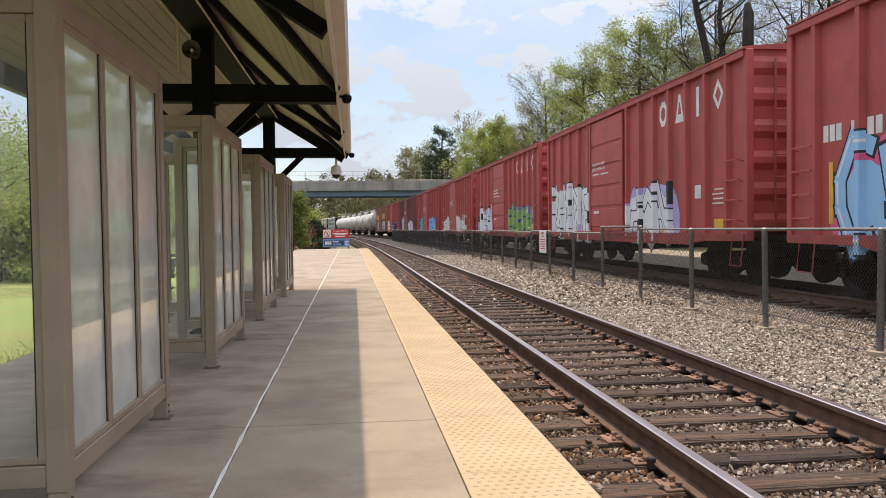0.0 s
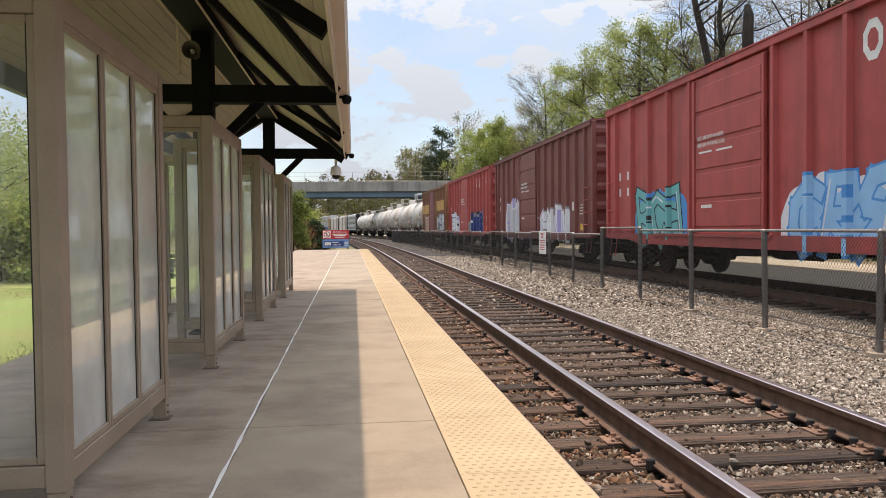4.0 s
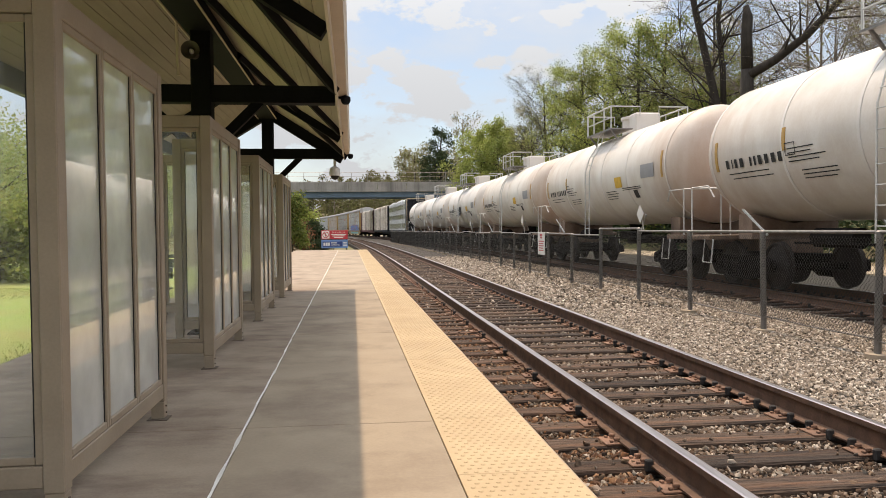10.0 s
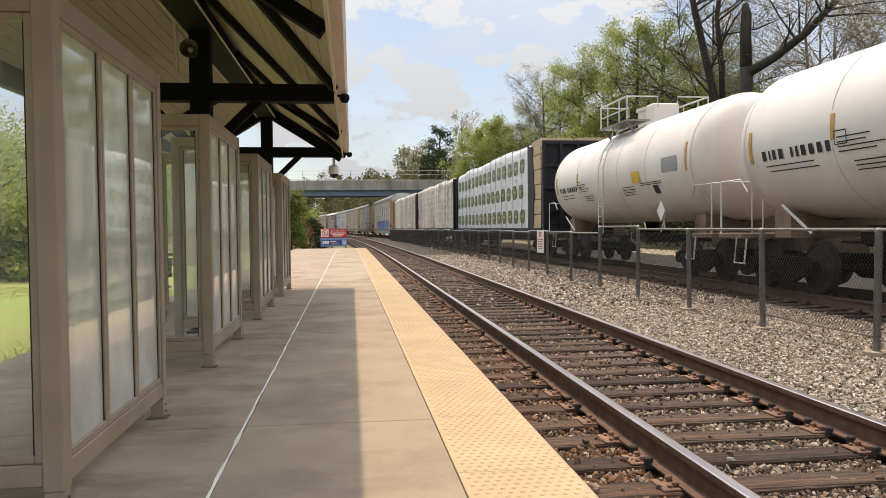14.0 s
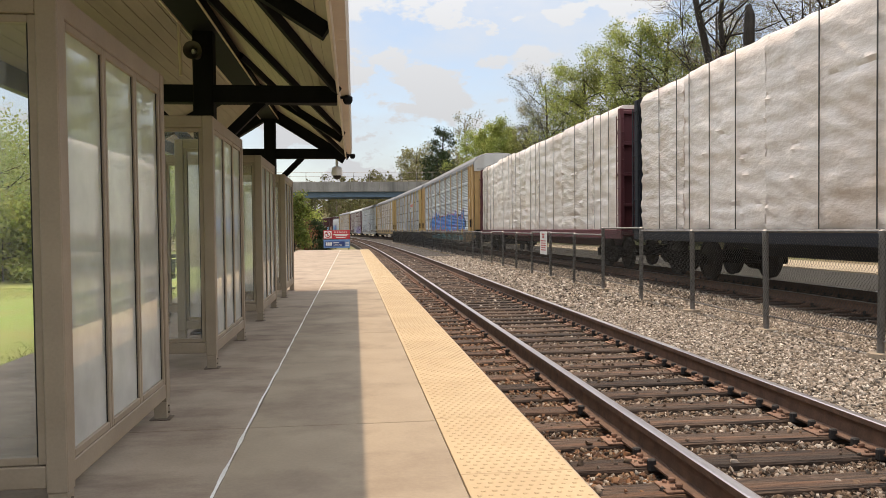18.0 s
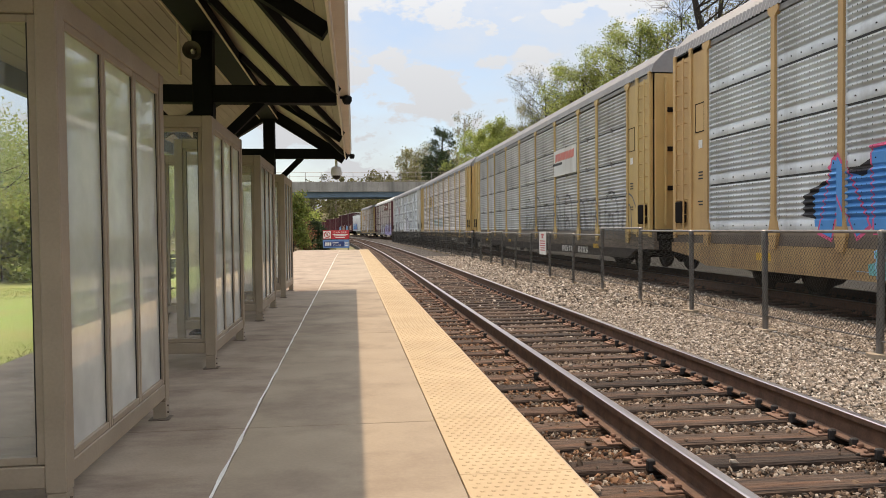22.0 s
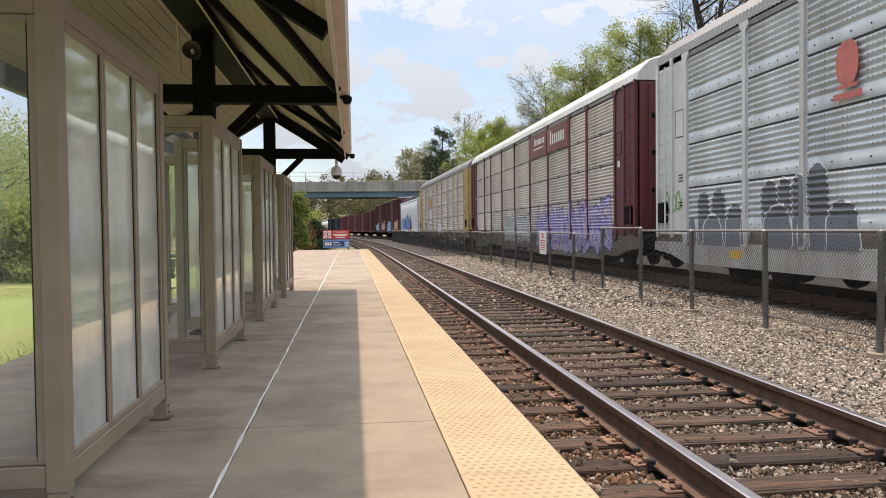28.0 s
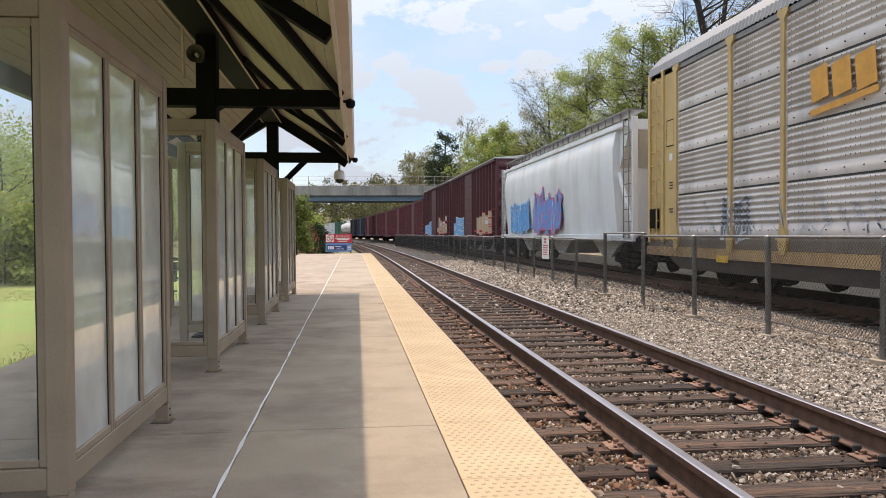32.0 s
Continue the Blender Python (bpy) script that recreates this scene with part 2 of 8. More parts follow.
def numpy_mesh(name, verts, quads, material):
    me = bpy.data.meshes.new(name)
    k = quads.shape[1]
    me.vertices.add(len(verts))
    me.vertices.foreach_set("co", np.ascontiguousarray(verts, dtype=np.float32).ravel())
    me.loops.add(quads.size)
    me.loops.foreach_set("vertex_index", np.ascontiguousarray(quads, dtype=np.int32).ravel())
    me.polygons.add(len(quads))
    me.polygons.foreach_set("loop_start", np.arange(0, quads.size, k, dtype=np.int32))
    me.update(calc_edges=True)
    me.materials.append(material)
    return me


# ---- the line of the track ----
BEND_START, BEND_RADIUS = 25.0, 1750.0
NEAR_TRACK, FAR_TRACK = 2.63, 9.19


def on_track(s, offset):
    """Place and heading (degrees, to the left) s metres along the line; straight, then a curve to the left."""
    if s <= BEND_START:
        return offset, s, 0.0
    a = (s - BEND_START) / BEND_RADIUS
    r = BEND_RADIUS + offset
    return offset - r * (1 - math.cos(a)), BEND_START + r * math.sin(a), math.degrees(a)


def along(profile, offset, stations):
    """A closed profile (across, z) pulled along the track's line."""
    m = M()
    n = len(profile)
    for s in stations:
        x, y, a = on_track(s, 0.0)
        ca, sa = math.cos(radians(a)), math.sin(radians(a))
        m.v += [(x + (offset + p) * ca, y + (offset + p) * sa, z) for p, z in profile]
    k = len(stations)
    for i in range(k - 1):
        m.f += [(i * n + j, i * n + (j + 1) % n, (i + 1) * n + (j + 1) % n, (i + 1) * n + j) for j in range(n)]
    m.f += [tuple(range(n)), tuple((k - 1) * n + j for j in range(n))]
    return m


STATIONS = [-60, -30, -10, 0, 10, 20, 25] + [25 + 8 * i for i in range(1, 60)]

# ---- the surfaces of the place ----
CONCRETE = mat("concrete", (0.345, 0.278, 0.203), (0.268, 0.212, 0.155), 0.85, scale=1.9, fine=45, bump=0.25, spread=0.55,
               dirt=(0.14, 0.10, 0.075), dirt_amount=0.75, bdist=0.004)
CONCRETE_WORN = mat("stained_concrete", (0.36, 0.287, 0.218), (0.25, 0.196, 0.148), 0.85, scale=2.6, fine=60, bump=0.3, spread=0.5, dirt=(0.105, 0.062, 0.045),
                    dirt_amount=0.6, streak=(1.1, 1.9, 1), bdist=0.004)
SEALANT = mat("sealant", (0.86, 0.85, 0.82), (0.6, 0.58, 0.54), 0.6, scale=5, fine=60, bump=0.3)
TACTILE = mat("tactile_yellow", (0.48, 0.36, 0.215), (0.40, 0.295, 0.175), 0.7, scale=2.5, fine=60, bump=0.15, vary=0.04,
              dirt=(0.36, 0.25, 0.14), dirt_amount=0.35)
TIE_WOOD = mat("tie_wood", (0.088, 0.056, 0.038), (0.010, 0.007, 0.006), 0.9, scale=6, fine=30, bump=1.0, vary=0.5, spread=0.35, stretch=(0.3, 5.0, 2),
               bdist=0.02, dirt=(0.17, 0.078, 0.038), dirt_amount=0.6)
RAIL_RUST = mat("rail_rust", (0.16, 0.088, 0.056), (0.07, 0.041, 0.029), 0.8, scale=9, fine=70, bump=0.3)
RAIL_SHINE = mat("rail_polish", (0.55, 0.52, 0.52), (0.40, 0.36, 0.36), 0.3, 1.0, scale=2, fine=30, bump=0.05, stretch=(8, 0.5, 1))
PLATE_RUST = mat("plate_rust", (0.27, 0.15, 0.10), (0.13, 0.075, 0.052), 0.85, scale=9, fine=60, bump=0.4, vary=0.2)
IRON = mat("dark_iron", (0.045, 0.04, 0.038), (0.02, 0.018, 0.018), 0.7, scale=9, fine=60)
GALV = mat("galvanised", (0.27, 0.255, 0.24), (0.17, 0.16, 0.15), 0.5, 0.6, scale=8, fine=60, bump=0.1)
WIRE = mat("weathered_wire", (0.065, 0.061, 0.058), (0.04, 0.038, 0.036), 0.5, 0.3, scale=8, fine=60, bump=0.0)
STEEL_BLACK = mat("black_paint", (0.008, 0.0085, 0.010), (0.005, 0.0055, 0.0065), 0.75, scale=5, fine=40, bump=0.1, spec=0.12)
TAUPE = mat("taupe_metal", (0.345, 0.28, 0.208), (0.27, 0.215, 0.158), 0.5, 0.0, scale=3, fine=70, bump=0.05, spec=0.35)
SOFFIT = mat("soffit_boards", (0.43, 0.365, 0.30), (0.36, 0.305, 0.25), 0.6, scale=3, fine=25, bump=0.1, stretch=(6, 0.4, 1))
FASCIA = mat("fascia_paint", (0.60, 0.52, 0.42), (0.52, 0.45, 0.36), 0.55, scale=2, fine=50, bump=0.05)
# the garden-side fascia's shade and the haze over it, put in as colour
FASCIA_SHADE = mat("fascia_shade_tone", (0.075, 0.09, 0.11), (0.05, 0.06, 0.075), 0.6, scale=3, fine=50, bump=0.05)
SHINGLE = mat("roof_shingle", (0.12, 0.11, 0.10), None, 0.9, scale=4, fine=40)
# haze raised beyond the dust, standing in for the reflected sunlit platform
GLAZING = glass_mat("dusty_glazing", (0.97, 0.985, 0.97), 0.66, (0.97, 0.97, 0.96), ior=4.0)
GLASS_BACK = bpy.data.materials.new("glazing_inner_face")
GLASS_BACK.use_nodes = True
GLASS_BACK.node_tree.nodes.remove(GLASS_BACK.node_tree.nodes["Principled BSDF"])
gb = GLASS_BACK.node_tree.nodes.new("ShaderNodeBsdfTransparent")
gb.inputs["Color"].default_value = (0.985, 0.99, 0.985, 1)
GLASS_BACK.node_tree.links.new(gb.outputs["BSDF"], GLASS_BACK.node_tree.nodes["Material Output"].inputs["Surface"])
# its white haze stands in for sky reflected in the end panes
CLEAR = glass_mat("clear_glazing", (0.985, 0.99, 0.985), 0.15, (0.93, 0.95, 0.93))
WHITE = mat("white_paint", (0.78, 0.77, 0.74), (0.62, 0.61, 0.58), 0.5, scale=3, fine=40, bump=0.05)
RED_SIGN = mat("red_sign", (0.52, 0.035, 0.05), None, 0.4, scale=3, fine=40, bump=0.0)
BLUE_SIGN = mat("blue_sign", (0.03, 0.06, 0.22), None, 0.4, scale=3, fine=40, bump=0.0)
BLUE_PALE = mat("pale_blue", (0.16, 0.28, 0.55), None, 0.4, scale=3, fine=40, bump=0.0)
BLACK = mat("black", (0.012, 0.012, 0.012), None, 0.6, bump=0.0)
GROUND = mat("earth_and_grass", (0.115, 0.125, 0.045), (0.15, 0.11, 0.065), 0.95, scale=0.12, fine=3.0, bump=0.6, spread=0.4, bdist=0.1)
DUST_ROAD = mat("pale_dust", (0.36, 0.30, 0.21), (0.27, 0.215, 0.155), 0.95, scale=0.5, fine=18, bump=0.5, bdist=0.03)
VERGE_DARK = mat("dark_verge_ground", (0.030, 0.026, 0.021), (0.016, 0.014, 0.012), 0.95, scale=1.2, fine=22, bump=0.7, bdist=0.04, dirt=(0.03, 0.034, 0.016), dirt_amount=0.5)
LAWN = mat("lawn_turf", (0.16, 0.27, 0.05), (0.29, 0.26, 0.10), 0.95, scale=0.5, fine=14, bump=0.8, bdist=0.05)
BRIDGE_CONCRETE = mat("bridge_concrete", (0.36, 0.34, 0.31), (0.24, 0.225, 0.205), 0.9, scale=0.5, fine=6, bump=0.2,
                      dirt=(0.08, 0.075, 0.07), dirt_amount=0.75, streak=(2.4, 2.4, 0.12), bdist=0.05)
GIRDER = mat("girder_paint", (0.13, 0.19, 0.25), (0.10, 0.145, 0.19), 0.6, scale=0.8, fine=10, bump=0.1)
BARK = mat("bark", (0.05, 0.041, 0.034), (0.022, 0.018, 0.015), 0.95, scale=6, fine=40, bump=0.6, stretch=(1, 1, 0.3), bdist=0.03)
BARK_PALE = mat("pale_bark", (0.24, 0.20, 0.165), (0.14, 0.115, 0.095), 0.95, scale=6, fine=40, bump=0.5, stretch=(1, 1, 0.3))
LEAF_SPRING = island_mat("spring_leaves", [(0.34, 0.41, 0.095), (0.21, 0.27, 0.065), (0.44, 0.48, 0.15), (0.31, 0.32, 0.10), (0.15, 0.18, 0.05)], 0.7, 0.5)
LEAF_GREEN = island_mat("green_leaves", [(0.16, 0.21, 0.05), (0.24, 0.28, 0.07), (0.085, 0.125, 0.035), (0.28, 0.27, 0.085), (0.06, 0.08, 0.03)], 0.7, 0.45)
LEAF_LAWN = island_mat("pale_green_leaves", [(0.30, 0.36, 0.13), (0.22, 0.29, 0.10), (0.38, 0.43, 0.18), (0.28, 0.29, 0.13)], 0.7, 0.5)
LEAF_OLIVE = island_mat("olive_leaves", [(0.20, 0.23, 0.06), (0.15, 0.18, 0.05), (0.27, 0.27, 0.085), (0.13, 0.14, 0.045)], 0.7, 0.45)
LEAF_DARK = island_mat("dark_needles", [(0.022, 0.042, 0.018), (0.036, 0.058, 0.022), (0.05, 0.06, 0.026)], 0.8, 0.2)
LEAF_PALE = island_mat("pale_buds", [(0.26, 0.25, 0.11), (0.20, 0.21, 0.07), (0.30, 0.26, 0.15), (0.18, 0.16, 0.09)], 0.8, 0.35)
LEAF_BROWN = island_mat("bare_woods", [(0.13, 0.115, 0.06), (0.10, 0.10, 0.04), (0.17, 0.15, 0.07), (0.12, 0.14, 0.045)], 0.9, 0.3)
LEAF_RED = island_mat("russet_twigs", [(0.24, 0.10, 0.06), (0.17, 0.09, 0.05), (0.10, 0.10, 0.04)], 0.9, 0.3)
GRASS = island_mat("grass_blades", [(0.12, 0.21, 0.03), (0.20, 0.26, 0.05), (0.30, 0.27, 0.09), (0.10, 0.17, 0.03)], 0.8, 0.35)
STONE = island_mat("ballast_stone", [(0.014, 0.010, 0.008), (0.12, 0.08, 0.055), (0.035, 0.023, 0.016), (0.27, 0.21, 0.165), (0.065, 0.037, 0.023), (0.155, 0.105, 0.07), (0.022, 0.015, 0.011), (0.42, 0.36, 0.30), (0.016, 0.012, 0.009)], 0.9)
STONE_RUST = island_mat("rusty_ballast_stone", [(0.02, 0.012, 0.008), (0.17, 0.082, 0.042), (0.05, 0.027, 0.016), (0.24, 0.13, 0.07), (0.10, 0.05, 0.028), (0.028, 0.018, 0.012), (0.30, 0.21, 0.14)], 0.9)
STONE_PALE = island_mat("pale_ballast_stone", [(0.022, 0.018, 0.014), (0.27, 0.22, 0.175), (0.06, 0.046, 0.035), (0.43, 0.37, 0.31), (0.13, 0.10, 0.075), (0.31, 0.255, 0.205), (0.036, 0.028, 0.022), (0.58, 0.52, 0.45), (0.024, 0.019, 0.015)], 0.9)


def ballast_mat(name, cols):
    m = bpy.data.materials.new(name)
    m.use_nodes = True
    n, l = m.node_tree.nodes, m.node_tree.links
    b = n["Principled BSDF"]
    b.inputs["Roughness"].default_value = 0.9
    co, vo, ra, bp = n.new("ShaderNodeTexCoord"), n.new("ShaderNodeTexVoronoi"), n.new("ShaderNodeValToRGB"), n.new("ShaderNodeBump")
    vo.inputs["Scale"].default_value = 19.0
    l.new(co.outputs["Object"], vo.inputs["Vector"])
    sep = n.new("ShaderNodeSeparateColor")
    l.new(vo.outputs["Color"], sep.inputs["Color"])
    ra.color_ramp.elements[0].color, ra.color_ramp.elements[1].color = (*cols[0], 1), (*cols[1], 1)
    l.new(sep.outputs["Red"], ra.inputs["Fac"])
    l.new(ra.outputs["Color"], b.inputs["Base Color"])
    bp.inputs["Strength"].default_value, bp.inputs["Distance"].default_value = 1.0, 0.05
    bp.invert = True
    l.new(vo.outputs["Distance"], bp.inputs["Height"])
    l.new(bp.outputs["Normal"], b.inputs["Normal"])
    return m


# near-black tones put in as shade between the stones and under the train
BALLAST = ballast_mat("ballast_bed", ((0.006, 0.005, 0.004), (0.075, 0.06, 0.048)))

# ---- ground, one sheet to the horizon ----
def bend_shift(y):
    return on_track(y, 0.0)[0] if y > BEND_START else 0.0


def ground_height(x, y):
    d = x - bend_shift(min(y, 420))
    if d < -3.3:
        k = min(max((-d - 3.3) / 0.5, 0), 1)
        z = -0.45 + 0.38 * k + max(0, -d - 9) * 0.035
        z = min(z, 1.6)
        if y > 52:
            z = -0.35 + max(0, -d - 5) * 0.05 if d > -40 else 1.4
    elif d < 13.5:
        z = -0.55
    else:
        z = -0.42 + min(max(0, d - 22.8) * 0.5, 3.4) + min(max(0, d - 30) * 0.1, 4.0)
    if y > 330:
        z += min((y - 330) * 0.1, 13)
    return z + 0.06 * noise.noise((x * 0.3, y * 0.3, 0))


gx = [-2500, -900, -400, -200, -120, -80, -60, -45, -35, -28, -22, -18, -15, -12, -10, -8, -6, -4.6, -3.8, -3.3, -2, 0, 3, 6, 9, 12, 13.5, 15, 17,
      20, 23, 27, 32, 38, 46, 60, 80, 120, 200, 400, 900, 2500]
gy = [-2500, -900, -300, -120, -60, -30, -15] + [-10 + 4 * i for i in range(20)] + [72 + 9 * i for i in range(40)] + [460, 560, 800, 1500, 3500]
gm = M()
gm.v = [(x + (bend_shift(min(y, 420)) if abs(x) < 300 else 0), y, 0) for y in gy for x in gx]
gm.v = [(x, y, ground_height(x, y)) for x, y, _ in gm.v]
nx = len(gx)
gm.f = [(j * nx + i, j * nx + i + 1, (j + 1) * nx + i + 1, (j + 1) * nx + i) for j in range(len(gy) - 1) for i in range(nx - 1)]
tagged(part("ground", gm, GROUND, smooth="all"), "brown and green earth with thin spring grass", "ground", kind="structure")

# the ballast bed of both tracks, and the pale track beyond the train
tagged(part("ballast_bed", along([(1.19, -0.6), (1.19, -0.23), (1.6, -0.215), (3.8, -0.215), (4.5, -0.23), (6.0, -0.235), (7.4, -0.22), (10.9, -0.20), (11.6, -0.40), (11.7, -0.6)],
                                 0.0, STATIONS), BALLAST), "crushed stone bed under both tracks, coloured near-black for shaded gaps", "ballast", kind="structure")
tagged(part("cinder_verge", along([(11.72, -0.62), (11.72, -0.36), (17.0, -0.33), (17.15, -0.62)], 0.0, STATIONS), VERGE_DARK), "dark ground strip behind the far track", "verge", kind="structure")
tagged(part("service_road", along([(17.2, -0.62), (17.2, -0.31), (20.6, -0.30), (20.8, -0.62)], 0.0, STATIONS), DUST_ROAD),
       "pale sandy service road behind the far track", "road", kind="structure")
lawn = M()
lx = [-4.6 - 1.3 * i for i in range(22)]
ly = [-12 + 2.0 * i for i in range(32)]
lx = [-3.46] + lx
lawn.v = [(x, y, max(ground_height(x, y) + 0.03, -0.06 if x > -6 else -9)) for y in ly for x in lx]
lawn.f = [(j * len(lx) + i, j * len(lx) + i + 1, (j + 1) * len(lx) + i + 1, (j + 1) * len(lx) + i) for j in range(len(ly) - 1) for i in range(len(lx) - 1)]
tagged(part("lawn", lawn, LAWN, smooth="all"), "sunlit mown lawn beside the platform", "lawn", kind="structure")


def scatter_stones(name, label, material, x0, x1, y0, y1, count, size, z, skip_ties, rng):
    xs, ys = rng.uniform(x0, x1, count), rng.uniform(y0, y1, count)
    if skip_ties:
        k = np.abs(((ys - TIE_FIRST) / TIE_STEP + 0.5) % 1 - 0.5) * TIE_STEP
        inside = (np.abs(xs - NEAR_TRACK) < 1.29) & (k < 0.098)
        keep = ~inside | (rng.random(count) < 0.022)
        for rx in (NEAR_TRACK - 0.7525, NEAR_TRACK + 0.7525):
            keep &= np.abs(xs - rx) > 0.085
        onto = inside[keep]
        xs, ys = xs[keep], ys[keep]
    else:
        onto = np.zeros(count, bool)
    n = len(xs)
    # a chunk: three base corners and a smaller broken top, turned and tilted
    shard = np.array([(-1.1, -0.9, -0.9), (1.1, -0.9, -0.9), (0, 1.2, -0.9), (-0.75, -0.6, 0.8), (0.75, -0.6, 0.8), (0, 0.8, 0.8)], float)
    v = shard[None] * rng.uniform(0.75, 1.2, (n, 6, 3)) + rng.uniform(-0.28, 0.28, (n, 6, 3))
    v *= rng.uniform(0.65, 1.3, (n, 1, 3)) * (size * rng.uniform(0.6, 1.35, (n, 1, 1)))
    az, tx, ty = rng.uniform(0, 6.28, n), rng.normal(0, 0.7, n), rng.normal(0, 0.7, n)
    zero, one = np.zeros(n), np.ones(n)
    rz = np.stack([np.cos(az), -np.sin(az), zero, np.sin(az), np.cos(az), zero, zero, zero, one], -1).reshape(n, 3, 3)
    rx_ = np.stack([one, zero, zero, zero, np.cos(tx), -np.sin(tx), zero, np.sin(tx), np.cos(tx)], -1).reshape(n, 3, 3)
    ry_ = np.stack([np.cos(ty), zero, np.sin(ty), zero, one, zero, -np.sin(ty), zero, np.cos(ty)], -1).reshape(n, 3, 3)
    v = np.einsum("nij,njk,nkl,nml->nmi", rx_, ry_, rz, v)
    shift = np.array([bend_shift(y) for y in ys])
    zz = z + rng.uniform(-0.5, 1.0, n) * size + np.where(onto, 0.043, 0)
    v += np.stack([xs + shift, ys, zz], -1)[:, None, :]
    faces = np.array([(0, 1, 4), (0, 4, 3), (1, 2, 5), (1, 5, 4), (2, 0, 3), (2, 3, 5), (3, 4, 5)])
    f = (faces[None] + (np.arange(n) * 6)[:, None, None]).reshape(-1, 3)
    return tagged(new(name, numpy_mesh(name, v.reshape(-1, 3), f, material)), label, "ballast", kind="stuff")


TIE_FIRST, TIE_STEP = 0.26, 0.486
rng = np.random.default_rng(5)
scatter_stones("ballast_stones", "brown-grey crushed stones between the ties", STONE, 1.2, 3.95, 1.8, 14, 64000, 0.0150, -0.216, True, rng)
scatter_stones("ballast_stones", "rusty brown stones along the platform wall", STONE_RUST, 1.2, 2.05, 1.8, 20, 12000, 0.0165, -0.208, True, rng)
scatter_stones("ballast_stones", "brown-grey crushed stones between the ties", STONE, 1.2, 3.95, 14, 40, 21000, 0.025, -0.220, True, rng)
scatter_stones("ballast_stones", "pale grey crushed stones beside the track", STONE_PALE, 3.9, 8.2, 4.0, 14, 92000, 0.0155, -0.225, False, rng)
scatter_stones("ballast_stones", "pale grey crushed stones beside the track", STONE_PALE, 3.9, 8.0, 14, 42, 40000, 0.025, -0.226, False, rng)

# ---- tracks ----
RAIL_PROFILE = [(-0.07, 0.0), (-0.07, 0.012), (-0.012, 0.03), (-0.009, 0.13), (-0.036, 0.142), (-0.036, 0.176), (0.036, 0.176), (0.036, 0.142),
                (0.009, 0.13), (0.012, 0.03), (0.07, 0.012), (0.07, 0.0)]
HEAD_PROFILE = [(-0.034, 0.1765), (-0.024, 0.181), (0.024, 0.181), (0.034, 0.1765)]
RAIL_BASE = -0.158


def build_track(name, label, offset, last, detail):
    th = thing(name, label, "railway track")
    for side in (-1, 1):
        o = offset + side * 0.7525
        r = part("rail", along([(p, z + RAIL_BASE) for p, z in RAIL_PROFILE], o, STATIONS), RAIL_RUST, th, "rusty steel rail")
        part("rail_head", along([(p, z + RAIL_BASE) for p, z in HEAD_PROFILE], o, STATIONS), RAIL_SHINE, r, "polished running surface")
    r2 = random.Random(3)
    ties = []
    for i in range(4):
        m = M().box(-1.3, 1.3, -0.112, 0.112, -0.18, 0, 0.012)
        m.v = [(x + 0.02 * noise.noise((x * 3, y * 9, i)), y + 0.012 * noise.noise((x * 4, 7, i)), z + 0.008 * noise.noise((x * 5, y * 20, i + 4))) for x, y, z in m.v]
        ties.append(m.mesh("tie", TIE_WOOD))
    plate = M().box(-0.17, 0.17, -0.095, 0.095, 0, 0.014, 0.004)
    for sx in (-0.12, 0.12):
        for sy in (-0.06, 0.06):
            plate.box(sx - 0.012, sx + 0.012, sy - 0.012, sy + 0.012, 0.013, 0.03, 0.004)
    for sx, sy in ((-0.082, -0.05), (0.082, 0.05), (-0.082, 0.05), (0.082, -0.05)):
        plate.box(sx - 0.02, sx + 0.02, sy - 0.013, sy + 0.013, 0.02, 0.045, 0.006)
    plate = plate.mesh("tie_plate", PLATE_RUST)
    anchor = M().box(-0.085, 0.085, -0.012, 0.012, -0.035, 0.0, 0.006).box(0.05, 0.10, -0.02, 0.02, -0.03, 0.045, 0.008).box(-0.10, -0.05, -0.02, 0.02, -0.03, 0.045, 0.008)
    anchor = anchor.mesh("rail_anchor", IRON)
    k = 0
    rest = M()
    for q in range(1, 60):
        y = TIE_FIRST - q * TIE_STEP
        rest.box(offset - 1.3, offset + 1.3, y - 0.11, y + 0.11, -0.35, -0.172)
    s = TIE_FIRST
    while s < last:
        x, y, a = on_track(s, offset)
        if k < detail:
            t = part("tie", ties[k % 4], None, th, at=pose(x, y, -0.172 + r2.uniform(-0.006, 0.004), 0, 0, a + r2.uniform(-1.1, 1.1) + (180 if k % 3 == 0 else 0)))
            if s < 26:
                for side in (-1, 1):
                    px = on_track(s, offset + side * 0.7525)[0]
                    part("tie_plate", plate, None, th, at=pose(px, y, -0.172, 0, 0, a))
                    if s < 22 and (side > 0 or k % 3 == 0):
                        for e in (-0.125, 0.125):
                            part("rail_anchor", anchor, None, th, at=pose(px, y + e, -0.158, 0, 0, a))
        else:
            rest.box(x - 1.3, x + 1.3, y - 0.11, y + 0.11, -0.35, -0.172)
        s += TIE_STEP
        k += 1
    if rest.v:
        tagged(part("far_ties", rest, TIE_WOOD, th), kind="stuff")
    return th


build_track("railway_track", "worn track with brown wooden ties and rusty rails", NEAR_TRACK, 150, 130)
build_track("railway_track", "track under the passing goods train", FAR_TRACK, 150, 60)

